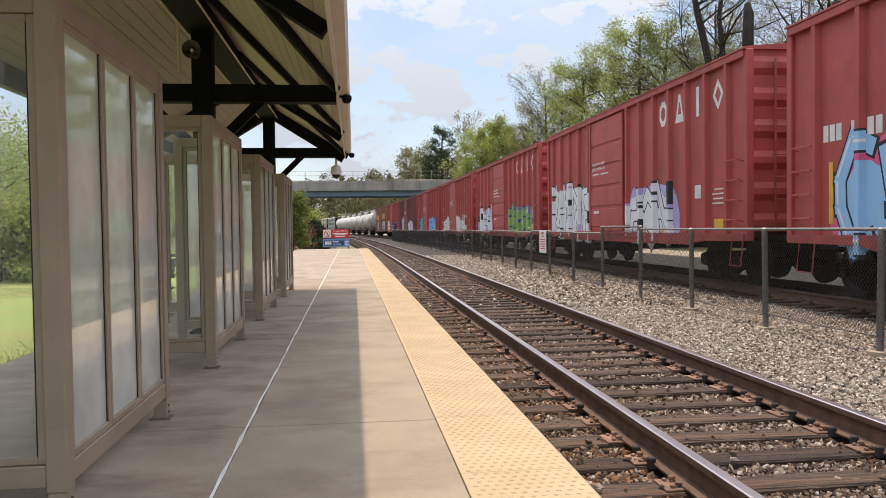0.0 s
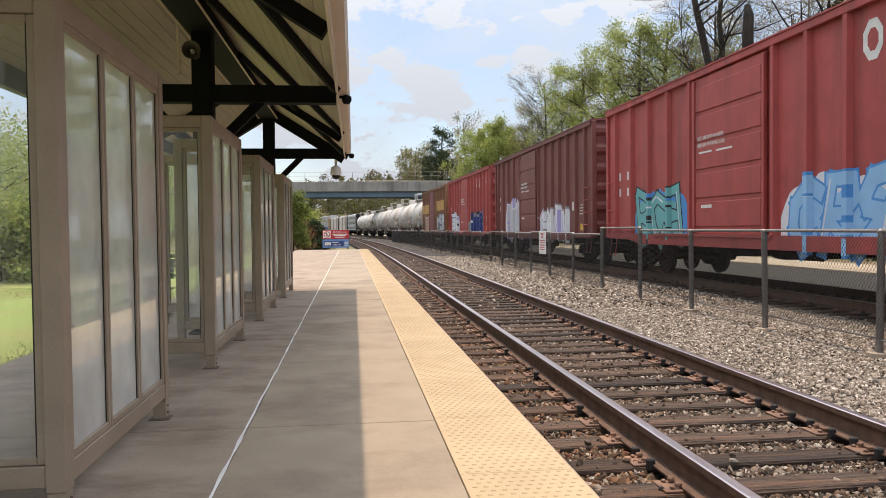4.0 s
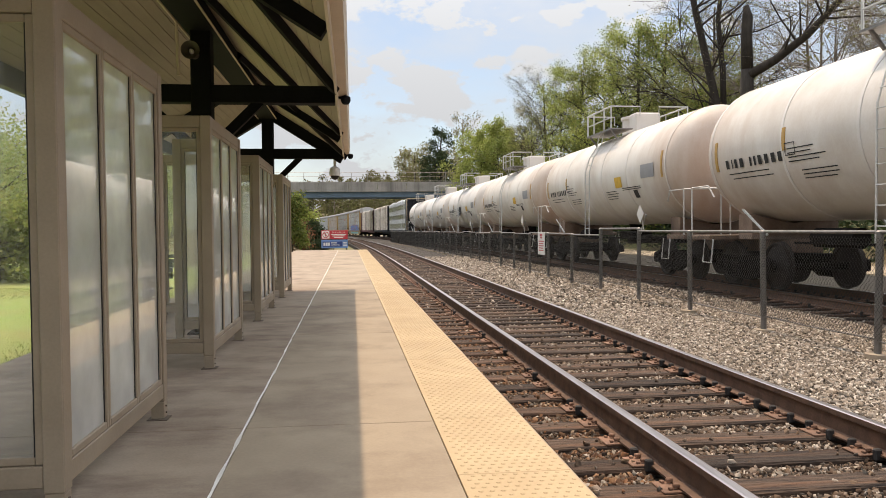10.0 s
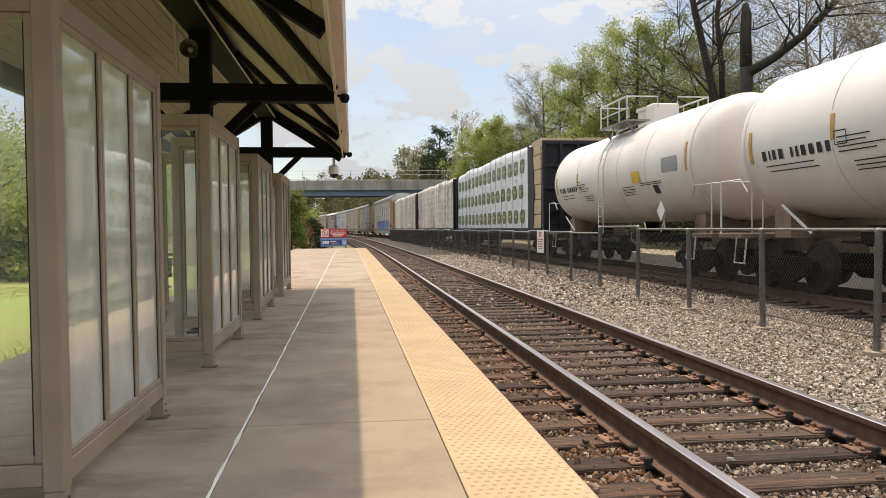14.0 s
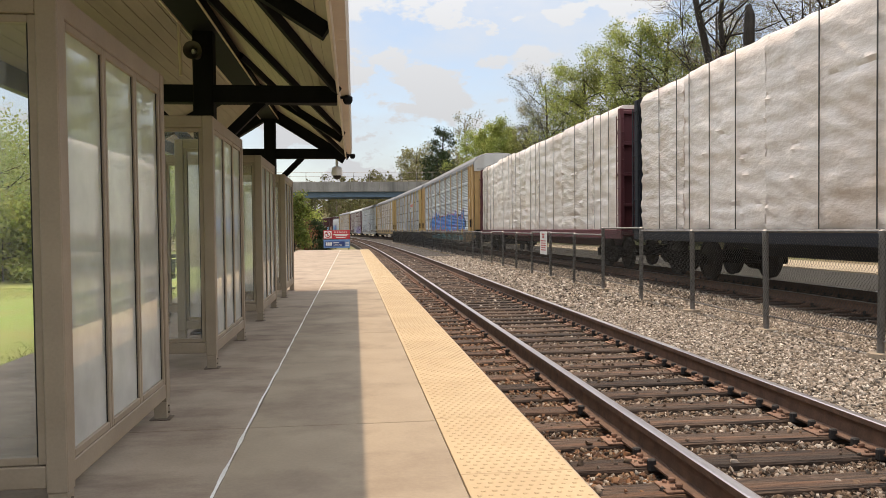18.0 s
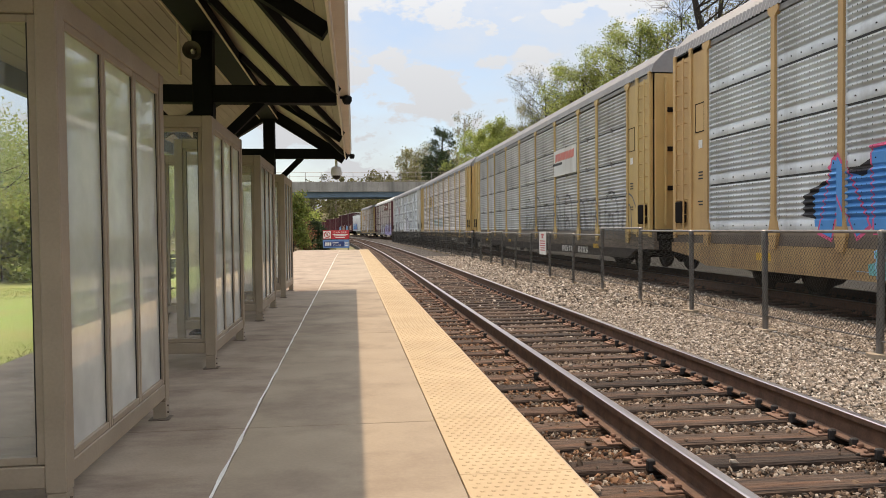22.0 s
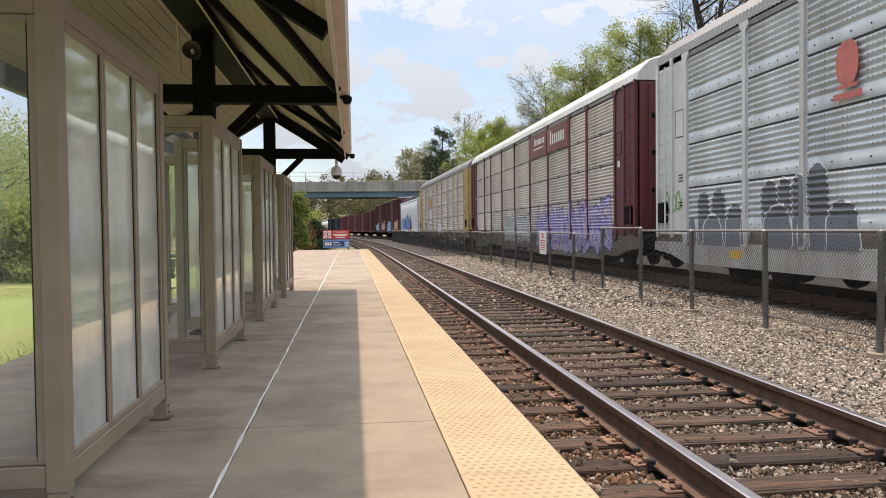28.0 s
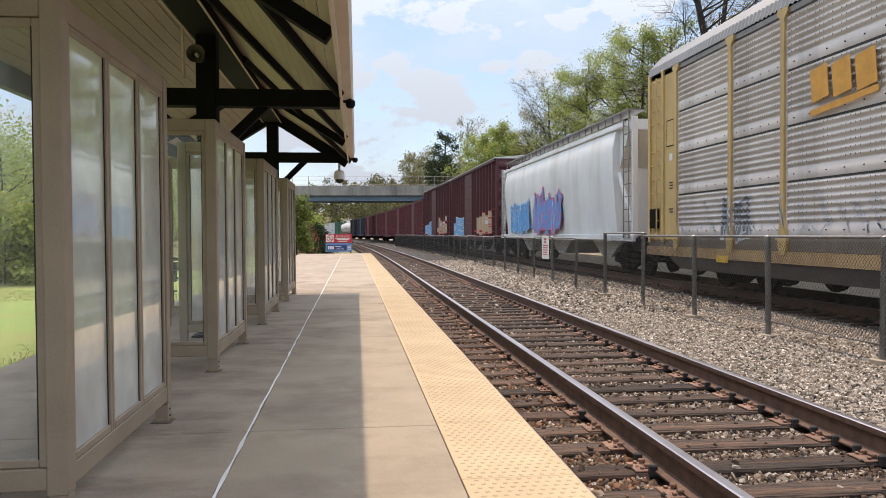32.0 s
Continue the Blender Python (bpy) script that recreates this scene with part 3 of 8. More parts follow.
# ---- platform ----
platform = thing("platform", "long low concrete platform with a yellow tactile edge", "platform", kind="structure")
part("platform_base", M().box(-3.44, 1.165, -14, 51.4, -0.55, -0.02), CONCRETE, platform)
part("edge_beam", M().box(0.5585, 1.19, -14, 51.5, -0.3, -0.0105, 0.004), CONCRETE, platform)
breaks = [-14, -8.6, -4.0, 0.6, 5.2, 9.8, 14.4, 19.0, 23.6, 28.2, 32.8, 37.4, 42.0, 46.6, 51.5]
for a, b in zip(breaks, breaks[1:]):
    part("concrete_slab", M().box(-3.45, -0.701, a + 0.004, b - 0.004, -0.12, 0, 0.006), CONCRETE_WORN, platform, "rust-stained concrete slab")
    part("concrete_slab", M().box(-0.689, 0.556, a + 0.004, b - 0.004, -0.12, 0, 0.006), CONCRETE, platform)
bead = M()
pts = [(-0.695 + 0.012 * noise.noise((0, i * 0.11, 2)), -14 + i * 0.08) for i in range(819)]
for (x0, y0), (x1, y1) in zip(pts, pts[1:]):
    w = max(0.002, (0.0085 - 0.00008 * max(0.0, y0)) + 0.009 * noise.noise((5, y0 * 3, 1)))
    bead.add([(x0 - w, y0, 0.003), (x0 + w, y0, 0.003), (x1 + w, y1, 0.003), (x1 - w, y1, 0.003)], [(0, 1, 2, 3)])
part("joint_sealant", bead, SEALANT, platform, "rough white sealant in the joint")
# tactile panels, with raised domes
panel = M().box(0, 0.61, 0.003, 1.217, -0.01, 0.004, 0.003)
for i in range(10):
    for j in range(20):
        cx, cy = 0.045 + i * 0.0565 + (0.0282 if j % 2 else 0.0), 0.03 + j * 0.0609
        ring = [(math.cos(a) , math.sin(a)) for a in (math.pi / 3 * q for q in range(6))]
        panel.add([(cx + 0.016 * c, cy + 0.016 * s, 0.0035) for c, s in ring] + [(cx + 0.0095 * c, cy + 0.0095 * s, 0.0088) for c, s in ring],
                  [(q, (q + 1) % 6, 6 + (q + 1) % 6, 6 + q) for q in range(6)] + [tuple(range(6, 12))])
panel = panel.mesh("tactile_panel", TACTILE)
y = 7.68 - 1.22 * 17
while y < 50.4:
    part("tactile_panel", panel, None, platform, "yellow tactile paving with raised domes", at=pose(0.559, y, 0))
    y += 1.22

# ---- canopy ----
RIDGE_X, RIDGE_Z, EAVE_X, EAVE_Z = -1.87, 4.12, -0.19, 3.06
SLOPE = (RIDGE_Z - EAVE_Z) / (EAVE_X - RIDGE_X)
ROOF_END, ROOF_START = 18.35, 1.2
canopy = thing("platform_canopy", "open platform canopy with black steel frame and beige boarded soffit", "canopy", at=pose(0, 0, 0, 0, 0, -0.25))


def roof_z(x):
    return RIDGE_Z - SLOPE * abs(x - RIDGE_X)


for side in (1, -1):
    n = 15
    for i in range(n):
        d0, d1 = i * 1.68 / n + 0.003, (i + 1) * 1.68 / n - 0.003
        x0, x1 = RIDGE_X + side * d0, RIDGE_X + side * d1
        part("soffit_board", M().add([(x, yy, roof_z(x) + dz) for yy in (ROOF_START, ROOF_END) for x, dz in ((x0, 0), (x1, 0), (x1, 0.025), (x0, 0.025))],
                   [(0, 1, 2, 3), (4, 7, 6, 5), (0, 4, 5, 1), (1, 5, 6, 2), (2, 6, 7, 3), (3, 7, 4, 0)]), SOFFIT, canopy)
deck = M()
for side in (1, -1):
    deck.beam((RIDGE_X + side * 0.86, ROOF_START, roof_z(RIDGE_X + 0.86) + 0.085), (RIDGE_X + side * 0.86, ROOF_END, roof_z(RIDGE_X + 0.86) + 0.085), 2.0, 0.09,
              (side * SLOPE, 0, 1))
part("roof_covering", deck, SHINGLE, canopy)
for ex, nm in ((EAVE_X, 1), (2 * RIDGE_X - EAVE_X, -1)):
    yy = ROOF_START
    while yy < ROOF_END - 0.1:
        ye = min(yy + 3.05, ROOF_END)
        if nm > 0:
            part("fascia_board", M().box(ex, ex + 0.03, yy + 0.003, ye - 0.003, EAVE_Z - 0.10, EAVE_Z + 0.14, 0.004), FASCIA, canopy)
        else:
            # the same fascia on its shaded side, darkened by its material
            part("eave_beam", M().box(ex - 0.10, ex, yy + 0.003, ye - 0.003, EAVE_Z - 0.24, EAVE_Z + 0.005, 0.006), FASCIA_SHADE, canopy, "fascia along the garden eave, coloured dark blue-grey as shade and haze")
        part("gutter", M().prism([(ex + nm * 0.033, EAVE_Z + 0.01), (ex + nm * 0.14, EAVE_Z + 0.01), (ex + nm * 0.165, EAVE_Z + 0.13), (ex + nm * 0.155, EAVE_Z + 0.13),
                                  (ex + nm * 0.135, EAVE_Z + 0.02), (ex + nm * 0.033, EAVE_Z + 0.02)], 1, yy + 0.004, ye - 0.004), FASCIA, canopy, "beige metal gutter")
        yy = ye
# gable trim
for side in (1, -1):
    part("barge_board", M().beam((RIDGE_X, ROOF_END + 0.02, RIDGE_Z + 0.03), (RIDGE_X + side * 1.78, ROOF_END + 0.02, roof_z(RIDGE_X + 1.78) + 0.03), 0.04, 0.2), STEEL_BLACK, canopy)
part("ridge_beam", M().box(RIDGE_X - 0.19, RIDGE_X + 0.19, ROOF_START, ROOF_END - 0.1, RIDGE_Z - 0.30, RIDGE_Z - 0.12, 0.01), STEEL_BLACK, canopy)
for dx in (-0.20, 0.20):
    part("conduit", M().tube([(RIDGE_X + dx, ROOF_START, RIDGE_Z - 0.30), (RIDGE_X + dx, ROOF_END - 0.3, RIDGE_Z - 0.30)], 0.014, 6), FASCIA, canopy, "pale painted conduit")
TRUSSES = [2.45, 10.2, 17.95]
for ty in TRUSSES:
    part("tie_beam", M().box(2 * RIDGE_X - EAVE_X, EAVE_X - 0.01, ty - 0.11, ty + 0.11, 2.93, 3.15, 0.01), STEEL_BLACK, canopy)
    part("post", M().box(RIDGE_X - 0.125, RIDGE_X + 0.125, ty - 0.125, ty + 0.125, 0, RIDGE_Z - 0.25, 0.015), STEEL_BLACK, canopy)
    part("base_plate", M().box(RIDGE_X - 0.2, RIDGE_X + 0.2, ty - 0.2, ty + 0.2, 0.001, 0.03, 0.005), STEEL_BLACK, canopy)
    for side in (1, -1):
        if ty > 15:
            part("rafter", M().beam((RIDGE_X, ty, RIDGE_Z - 0.14), (RIDGE_X + side * 1.68, ty, roof_z(RIDGE_X + 1.68) - 0.13), 0.2, 0.24), STEEL_BLACK, canopy)
        part("knee_brace", M().beam((RIDGE_X + side * 0.1, ty, 2.35), (RIDGE_X + side * 0.72, ty, 2.96), 0.1, 0.12), STEEL_BLACK, canopy)
for ty in (6.75, 14.6):
    for side in (1, -1):
        part("rafter", M().beam((RIDGE_X, ty, RIDGE_Z - 0.09), (RIDGE_X + side * 1.66, ty, roof_z(RIDGE_X + 1.66) - 0.08), 0.14, 0.14), STEEL_BLACK, canopy)
for y0 in (9.6, 13.9, 17.6):
    for side in (1,):
        part("roof_brace", M().beam((RIDGE_X + side * 1.68, y0, roof_z(RIDGE_X + 1.68) - 0.05), (RIDGE_X + side * 0.2, y0 - 5.6, roof_z(RIDGE_X + 0.2) - 0.05), 0.09, 0.09,
                                    (side * SLOPE, 0, 1)), STEEL_BLACK, canopy)

# loudspeaker on the post, floodlight at the eave, dome camera
HORN_GREY = mat("horn_grey", (0.085, 0.075, 0.062), None, 0.55)


def horn(x, y, z):
    th = thing("loudspeaker", "round grey horn loudspeaker on a canopy post", "loudspeaker", at=pose(x, y, z))
    ring = [(0.02, 0.0), (0.04, -0.06), (0.09, -0.17), (0.11, -0.2), (0.112, -0.215), (0.10, -0.21), (0.04, -0.12), (0.035, -0.1)]
    m = M()
    k = 20
    for r, d in ring:
        m.v += [(r * math.cos(2 * math.pi * i / k), d, r * math.sin(2 * math.pi * i / k)) for i in range(k)]
    for j in range(len(ring) - 1):
        m.f += [(j * k + i, j * k + (i + 1) % k, (j + 1) * k + (i + 1) % k, (j + 1) * k + i) for i in range(k)]
    part("horn", m, HORN_GREY, th, smooth=True)
    part("driver", M().tube([(0, 0.08, 0), (0, -0.1, 0)], 0.055, 14), HORN_GREY, th)
    part("cone", M().tube([(0, -0.1, 0), (0, -0.15, 0), (0, -0.185, 0)], [0.03, 0.026, 0.012], 14), WHITE, th, smooth=True)
    part("bracket", M().box(-0.03, 0.03, 0.0, 0.2, 0.05, 0.09, 0.005), STEEL_BLACK, th)


horn(-1.88, 9.95, 3.50)
pipe = thing("conduit_pipe", "pale vertical conduit beside the black post", "conduit")
part("pipe", M().tube([(-2.02, 9.75, 3.19), (-2.04, 9.75, 3.85)], 0.018, 8), FASCIA, pipe)
flood = thing("eave_lamp", "small dark round lamp under the gutter", "lamp", at=pose(-0.02, 10.35, 3.0))
part("housing", M().tube([(0, 0, -0.04), (0, 0, 0.0), (0, 0, 0.05), (0, 0, 0.07)], [0.04, 0.065, 0.065, 0.04], 16), STEEL_BLACK, flood, smooth=True)
part("arm", M().box(-0.12, 0.0, -0.02, 0.02, 0.03, 0.06, 0.004), STEEL_BLACK, flood)
copy_thing(flood, pose(0.06, 18.1, 2.99))
dome = thing("security_camera", "white dome camera hanging from the canopy end", "camera", at=pose(-0.30, 18.0, 2.60))
part("stem", M().tube([(0, 0, 0.32), (0, 0, 0.14)], 0.03, 10), WHITE, dome)
part("housing", M().tube([(0, 0, 0.16), (0, 0, 0.13), (0, 0, 0.02), (0, 0, -0.05)], [0.06, 0.11, 0.13, 0.125], 18), WHITE, dome, smooth=True)
part("lens_dome", M().tube([(0, 0, -0.05), (0, 0, -0.10), (0, 0, -0.13), (0, 0, -0.145)], [0.10, 0.085, 0.05, 0.01], 16), BLACK, dome, smooth=True)

# ---- windscreen shelters ----
PLATE_GREY = mat("foot_plate", (0.16, 0.12, 0.09), None, 0.8, scale=6, fine=50)


def dust_side(g, face):
    """Dust and gloss on one face of the sheet, the others plain."""
    g.data.materials.append(GLASS_BACK)
    for p in g.data.polygons:
        p.material_index = 0 if p.index == face else 1


def glazed_frame(th, x0, x1, y, z0, z1, glass, label):
    """A framed pane across the shelter's end, its outer face towards -y."""
    e = 0.036
    f = M().box(x0, x0 + e, y, y + 0.05, z0, z1, 0.004).box(x1 - e, x1, y, y + 0.05, z0, z1, 0.004)
    f.box(x0 + e + 0.001, x1 - e - 0.001, y, y + 0.05, z0, z0 + e, 0.004).box(x0 + e + 0.001, x1 - e - 0.001, y, y + 0.05, z1 - e, z1, 0.004)
    fr = part("window_frame", f, TAUPE, th)
    g = part("pane", M().box(x0 + e - 0.004, x1 - e + 0.004, y + 0.022, y + 0.028, z0 + e - 0.004, z1 - e + 0.004), glass, fr, label)
    g.visible_shadow = False
    dust_side(g, 2)
    k = M()
    for q in (x0 + e - 0.002, x1 - e - 0.006):
        k.box(q, q + 0.008, y + 0.004, y + 0.0215, z0 + e, z1 - e)
    part("gasket", k, BLACK, fr)


def build_shelter():
    th = thing("windscreen_shelter", "taupe metal windscreen shelter with dusty clear panels", "shelter", "shelters under the canopy")
    W, L, H = 1.42, 1.97, 2.385
    P = 0.095
    MID = -0.72
    for x, y in ((-W, 0), (-P, 0), (-P, L - P), (MID - P / 2, L - P)):
        part("post", M().box(x, x + P, y, y + P, 0.125, H, 0.006), TAUPE, th)
        part("post_foot", M().box(x + 0.004, x + P - 0.004, y + 0.004, y + P - 0.004, 0.008, 0.1245, 0.004), TAUPE, th)
        part("base_plate", M().box(x - 0.022, x + P + 0.022, y - 0.022, y + P + 0.022, 0.001, 0.0075, 0.002), PLATE_GREY, th, "rust-edged base plate")
        bolts = M()
        for bz in (0.045, 0.09):
            bolts.tube([(x + P - 0.004, y + P / 2, bz), (x + P + 0.006, y + P / 2, bz)], 0.007, 6)
        part("bolt", bolts, PLATE_GREY, th)
    # the long side towards the track
    for x0, sx in ((-P, 1),):
        for z0, z1 in ((0.15, 0.25), (H - 0.11, H)):
            part("rail", M().box(x0 + 0.006, x0 + P - 0.006, P + 0.001, L - P - 0.001, z0, z1, 0.005), TAUPE, th)
        gaps = [P + 0.004 + i * (L - 2 * P - 0.008) / 3 for i in range(4)]
        for a, b in zip(gaps, gaps[1:]):
            f = M()
            xa, xb = x0 + 0.03, x0 + 0.085
            f.box(xa, xb, a + 0.002, a + 0.034, 0.252, H - 0.112, 0.004).box(xa, xb, b - 0.034, b - 0.002, 0.252, H - 0.112, 0.004)
            f.box(xa, xb, a + 0.035, b - 0.035, 0.252, 0.29, 0.004).box(xa, xb, a + 0.035, b - 0.035, H - 0.15, H - 0.112, 0.004)
            pane = part("window_frame", f, TAUPE, th)
            g = part("pane", M().box(x0 + 0.062, x0 + 0.068, a + 0.030, b - 0.030, 0.286, H - 0.146), GLAZING, pane, "dusty translucent panel")
            g.visible_shadow = False
            dust_side(g, 1)
            gk = M()
            for q in (a + 0.0345, b - 0.0395):
                gk.box(x0 + 0.0685, x0 + 0.0735, q, q + 0.005, 0.29, H - 0.15)
            part("gasket", gk, BLACK, pane)
            part("joint_strip", M().box(x0 + 0.05, x0 + 0.078, b - 0.0015, b + 0.0015, 0.252, H - 0.112), BLACK, pane)
    # the near end, glazed over its whole width, and a half-width screen at the other end
    for y0, xa in ((0, -W), (L - P, MID - P / 2)):
        for z0, z1 in ((0.15, 0.25), (H - 0.11, H)):
            part("rail", M().box(xa + P + 0.001, -P - 0.001, y0 + 0.006, y0 + P - 0.006, z0, z1, 0.005), TAUPE, th)
        glazed_frame(th, xa + P + 0.003, -P - 0.003, y0 + 0.022, 0.252, H - 0.112, CLEAR if y0 == 0 else GLAZING, "clear panel" if y0 == 0 else "dusty panel")
    return th


PERIOD = 3.86
first = build_shelter()
first.matrix_basis = pose(-1.279, 3.64, 0, 0, -0.12, -0.10)
for i in range(1, 4):
    copy_thing(first, pose(-1.288 + 0.012 * i, 3.64 + PERIOD * i, 0, 0, 0, -0.25))


BENCH_GREEN = mat("dark_green_enamel", (0.035, 0.06, 0.05), (0.025, 0.042, 0.036), 0.5, scale=5, fine=40, bump=0.1)


def bench(x, y, rz):
    th = thing("bench", "dark green slatted metal bench", "bench", "benches by the shelters", at=pose(x, y, 0, 0, 0, rz))
    for i in range(4):
        part("slat", M().box(-0.6, 0.6, -0.21 + i * 0.11, -0.12 + i * 0.11, 0.40, 0.43, 0.006), BENCH_GREEN, th)
    for z in (0.56, 0.66, 0.76):
        part("back_slat", M().box(-0.6, 0.6, 0.22, 0.25, z, z + 0.075, 0.006), BENCH_GREEN, th)
    for sx in (-0.04, 0.5):
        for yy in (-0.17, 0.19):
            part("leg", M().box(sx - 0.025, sx + 0.025, yy - 0.025, yy + 0.025, 0.0, 0.40, 0.006), BENCH_GREEN, th)
        part("back_post", M().box(sx - 0.018, sx + 0.018, 0.252, 0.28, 0.38, 0.84, 0.006), BENCH_GREEN, th)
    part("armrest", M().tube([(0.57, -0.2, 0.43), (0.57, -0.22, 0.60), (0.57, -0.16, 0.64), (0.57, 0.26, 0.64)], 0.022, 8), BENCH_GREEN, th)


bench(-3.36, 12.4, 0)
bench(-3.30, 16.3, 0)

# ---- fence between the tracks ----
fence = thing("chain_link_fence", "grey galvanised chain-link fence between the tracks", "fence")
FENCE_X, POST_STEP, POST_FIRST = 5.96, 2.44, 10.57
post_mesh = M().tube([(0, 0, -0.1), (0, 0, 1.40)], 0.041, 10).tube([(0, 0, 1.40), (0, 0, 1.43), (0, 0, 1.45)], [0.050, 0.047, 0.018], 10)
for z in (0.25, 0.7, 1.2):
    post_mesh.tube([(0, 0, z - 0.012), (0, 0, z + 0.012)], 0.046, 10)
post_mesh = post_mesh.mesh("post", GALV, True)
foot_mesh = M().tube([(0, 0, -0.06), (0, 0, 0.02), (0, 0, 0.025)], [0.15, 0.145, 0.12], 12).mesh("footing", CONCRETE)
net = M()
D = 0.0585
cols, nz = 42, 20
for c in range(cols):
    y0 = c * (POST_STEP / cols)
    for sgn in (1, -1):
        for k in range(nz):
            a = (k + (0 if sgn > 0 else 1)) % 2
            p = (0.004 * sgn, y0 + (POST_STEP / cols) * 0.5 * (1 + sgn * (1 if k % 2 else -1)), 0.2 + k * D)
            q = (0.004 * sgn, y0 + (POST_STEP / cols) * 0.5 * (1 + sgn * (-1 if k % 2 else 1)), 0.2 + (k + 1) * D)
            net.tube([p, q], 0.0024, 3, cap=False)
net_me = bpy.data.meshes.new("wire_mesh")
net_me.from_pydata(net.v, [], net.f)
net_me.materials.append(WIRE)
rail_mesh = M().tube([(0, 0.03, 0), (0, POST_STEP - 0.03, 0)], 0.021, 8).mesh("top_rail", GALV, True)
wire_mesh = M().tube([(0, 0.03, 0), (0, POST_STEP * 0.5, -0.015), (0, POST_STEP - 0.03, 0)], 0.012, 6).mesh("bottom_rail", GALV, True)
rr = random.Random(11)
for k in range(-5, 33):
    s = POST_FIRST + k * POST_STEP
    x, y, a = on_track(s, FENCE_X)
    lift = 0.055 if k in (2, 3) else (0.0 if k < 2 else -0.10 + 0.02 * (k % 3))
    span = lift if k < 3 else -0.10 + 0.02 * (k % 3)
    zb = -0.20
    part("post", post_mesh, None, fence, at=pose(x, y, zb + lift, rr.uniform(-0.6, 0.6), rr.uniform(-0.5, 0.5), a))
    part("footing", foot_mesh, None, fence, at=pose(x + rr.uniform(-0.03, 0.03), y, zb + (0.02 if k % 2 else -0.01), 0, 0, 40 * k), label="round concrete footing")
    if k < 32:
        part("top_rail", rail_mesh, None, fence, at=pose(x, y, zb + 1.425 + span, 0, 0, a))
        part("bottom_rail", wire_mesh, None, fence, at=pose(x, y, zb + 0.2 + span + rr.uniform(-0.02, 0.02), 0, 0, a))
        part("wire_mesh", net_me, None, fence, at=pose(x - 0.046, y, zb + span, 0, 0, a))
xs, ys, a = on_track(23.4, FENCE_X - 0.06)
fs = thing("fence_sign", "small white warning notice with red lettering on the fence", "sign", at=pose(xs, ys, 0.49, 0, 0, a))
part("board", M().box(-0.006, 0.006, -0.42, 0.42, 0, 0.70, 0.003), WHITE, fs)
for i, (z, w) in enumerate(((0.58, 0.3), (0.50, 0.2), (0.40, 0.62), (0.33, 0.55), (0.26, 0.6), (0.19, 0.5), (0.12, 0.56))):
    part("lettering", M().box(-0.010, -0.006, -w / 2, w / 2, z, z + (0.06 if i < 2 else 0.03)), RED_SIGN, fs)

# ---- signs at the platform's end ----
es = thing("warning_sign", "red danger sign over a blue helpline sign on two posts", "sign", at=pose(-0.95, 52.6, 0))
for sx in (-0.72, 0.80):
    part("post", M().box(sx - 0.03, sx + 0.03, 0.03, 0.08, -0.5, 1.27, 0.006), STEEL_BLACK, es)
red = part("red_panel", M().box(-0.88, 0.88, -0.01, 0.02, 0.70, 1.29, 0.006), RED_SIGN, es, "red panel with white pictogram and lines")
blue = part("blue_panel", M().box(-0.88, 0.88, -0.01, 0.02, 0.10, 0.66, 0.006), BLUE_PALE, es, "pale blue panel with navy band")
part("white_square", M().box(-0.84, -0.34, -0.016, -0.010, 0.75, 1.24, 0.002), WHITE, red)
ring = M()
k = 28
for r, d in ((0.215, -0.017), (0.215, -0.021), (0.165, -0.021), (0.165, -0.017)):
    ring.v += [(-0.59 + r * math.cos(2 * math.pi * i / k), d, 0.995 + r * math.sin(2 * math.pi * i / k)) for i in range(k)]
ring.f = [(j * k + i, j * k + (i + 1) % k, ((j + 1) % 4) * k + (i + 1) % k, ((j + 1) % 4) * k + i) for j in range(4) for i in range(k)]
ring.beam((-0.73, -0.021, 1.135), (-0.45, -0.021, 0.855), 0.05, 0.006, (0, 1, 0))
part("prohibition_ring", ring, RED_SIGN, red)
part("pictogram", M().box(-0.62, -0.56, -0.0165, -0.0162, 0.88, 1.10), BLACK, red)
def words(text, size, x, y, z, material, parent, name="lettering", rot=(90, 0, 0), extrude=0.002, align="CENTER"):
    cu = bpy.data.curves.new(name, "FONT")
    cu.body, cu.size, cu.extrude, cu.align_x = text, size, extrude, align
    tmp = bpy.data.objects.new(name, cu)
    scene.collection.objects.link(tmp)
    me = bpy.data.meshes.new_from_object(tmp.evaluated_get(bpy.context.evaluated_depsgraph_get()))
    bpy.data.objects.remove(tmp)
    me.materials.clear()
    me.materials.append(material)
    return part(name, me, None, parent, at=pose(x, y, z, *rot))


words("D A N G E R", 0.16, 0.27, -0.013, 1.10, WHITE, red)
for z, w in ((0.98, 1.0), (0.89, 0.8), (0.78, 0.62)):
    part("lettering", M().box(0.27 - w / 2, 0.27 + w / 2, -0.014, -0.010, z, z + 0.05), WHITE, red)
part("navy_band", M().box(-0.80, 0.52, -0.015, -0.010, 0.20, 0.54), BLUE_SIGN, blue)
for i in range(3):
    part("lettering", M().box(-0.74 + i * 0.15, -0.62 + i * 0.15, -0.02, -0.015, 0.26, 0.48), WHITE, blue)
part("lettering", M().box(-0.24, 0.16, -0.02, -0.015, 0.42, 0.48), WHITE, blue)
words("LIFELINE", 0.15, 0.06, -0.017, 0.25, WHITE, blue)
for z in (0.24, 0.34, 0.44):
    part("lettering", M().box(0.58, 0.82, -0.014, -0.010, z, z + 0.05), WHITE, blue)

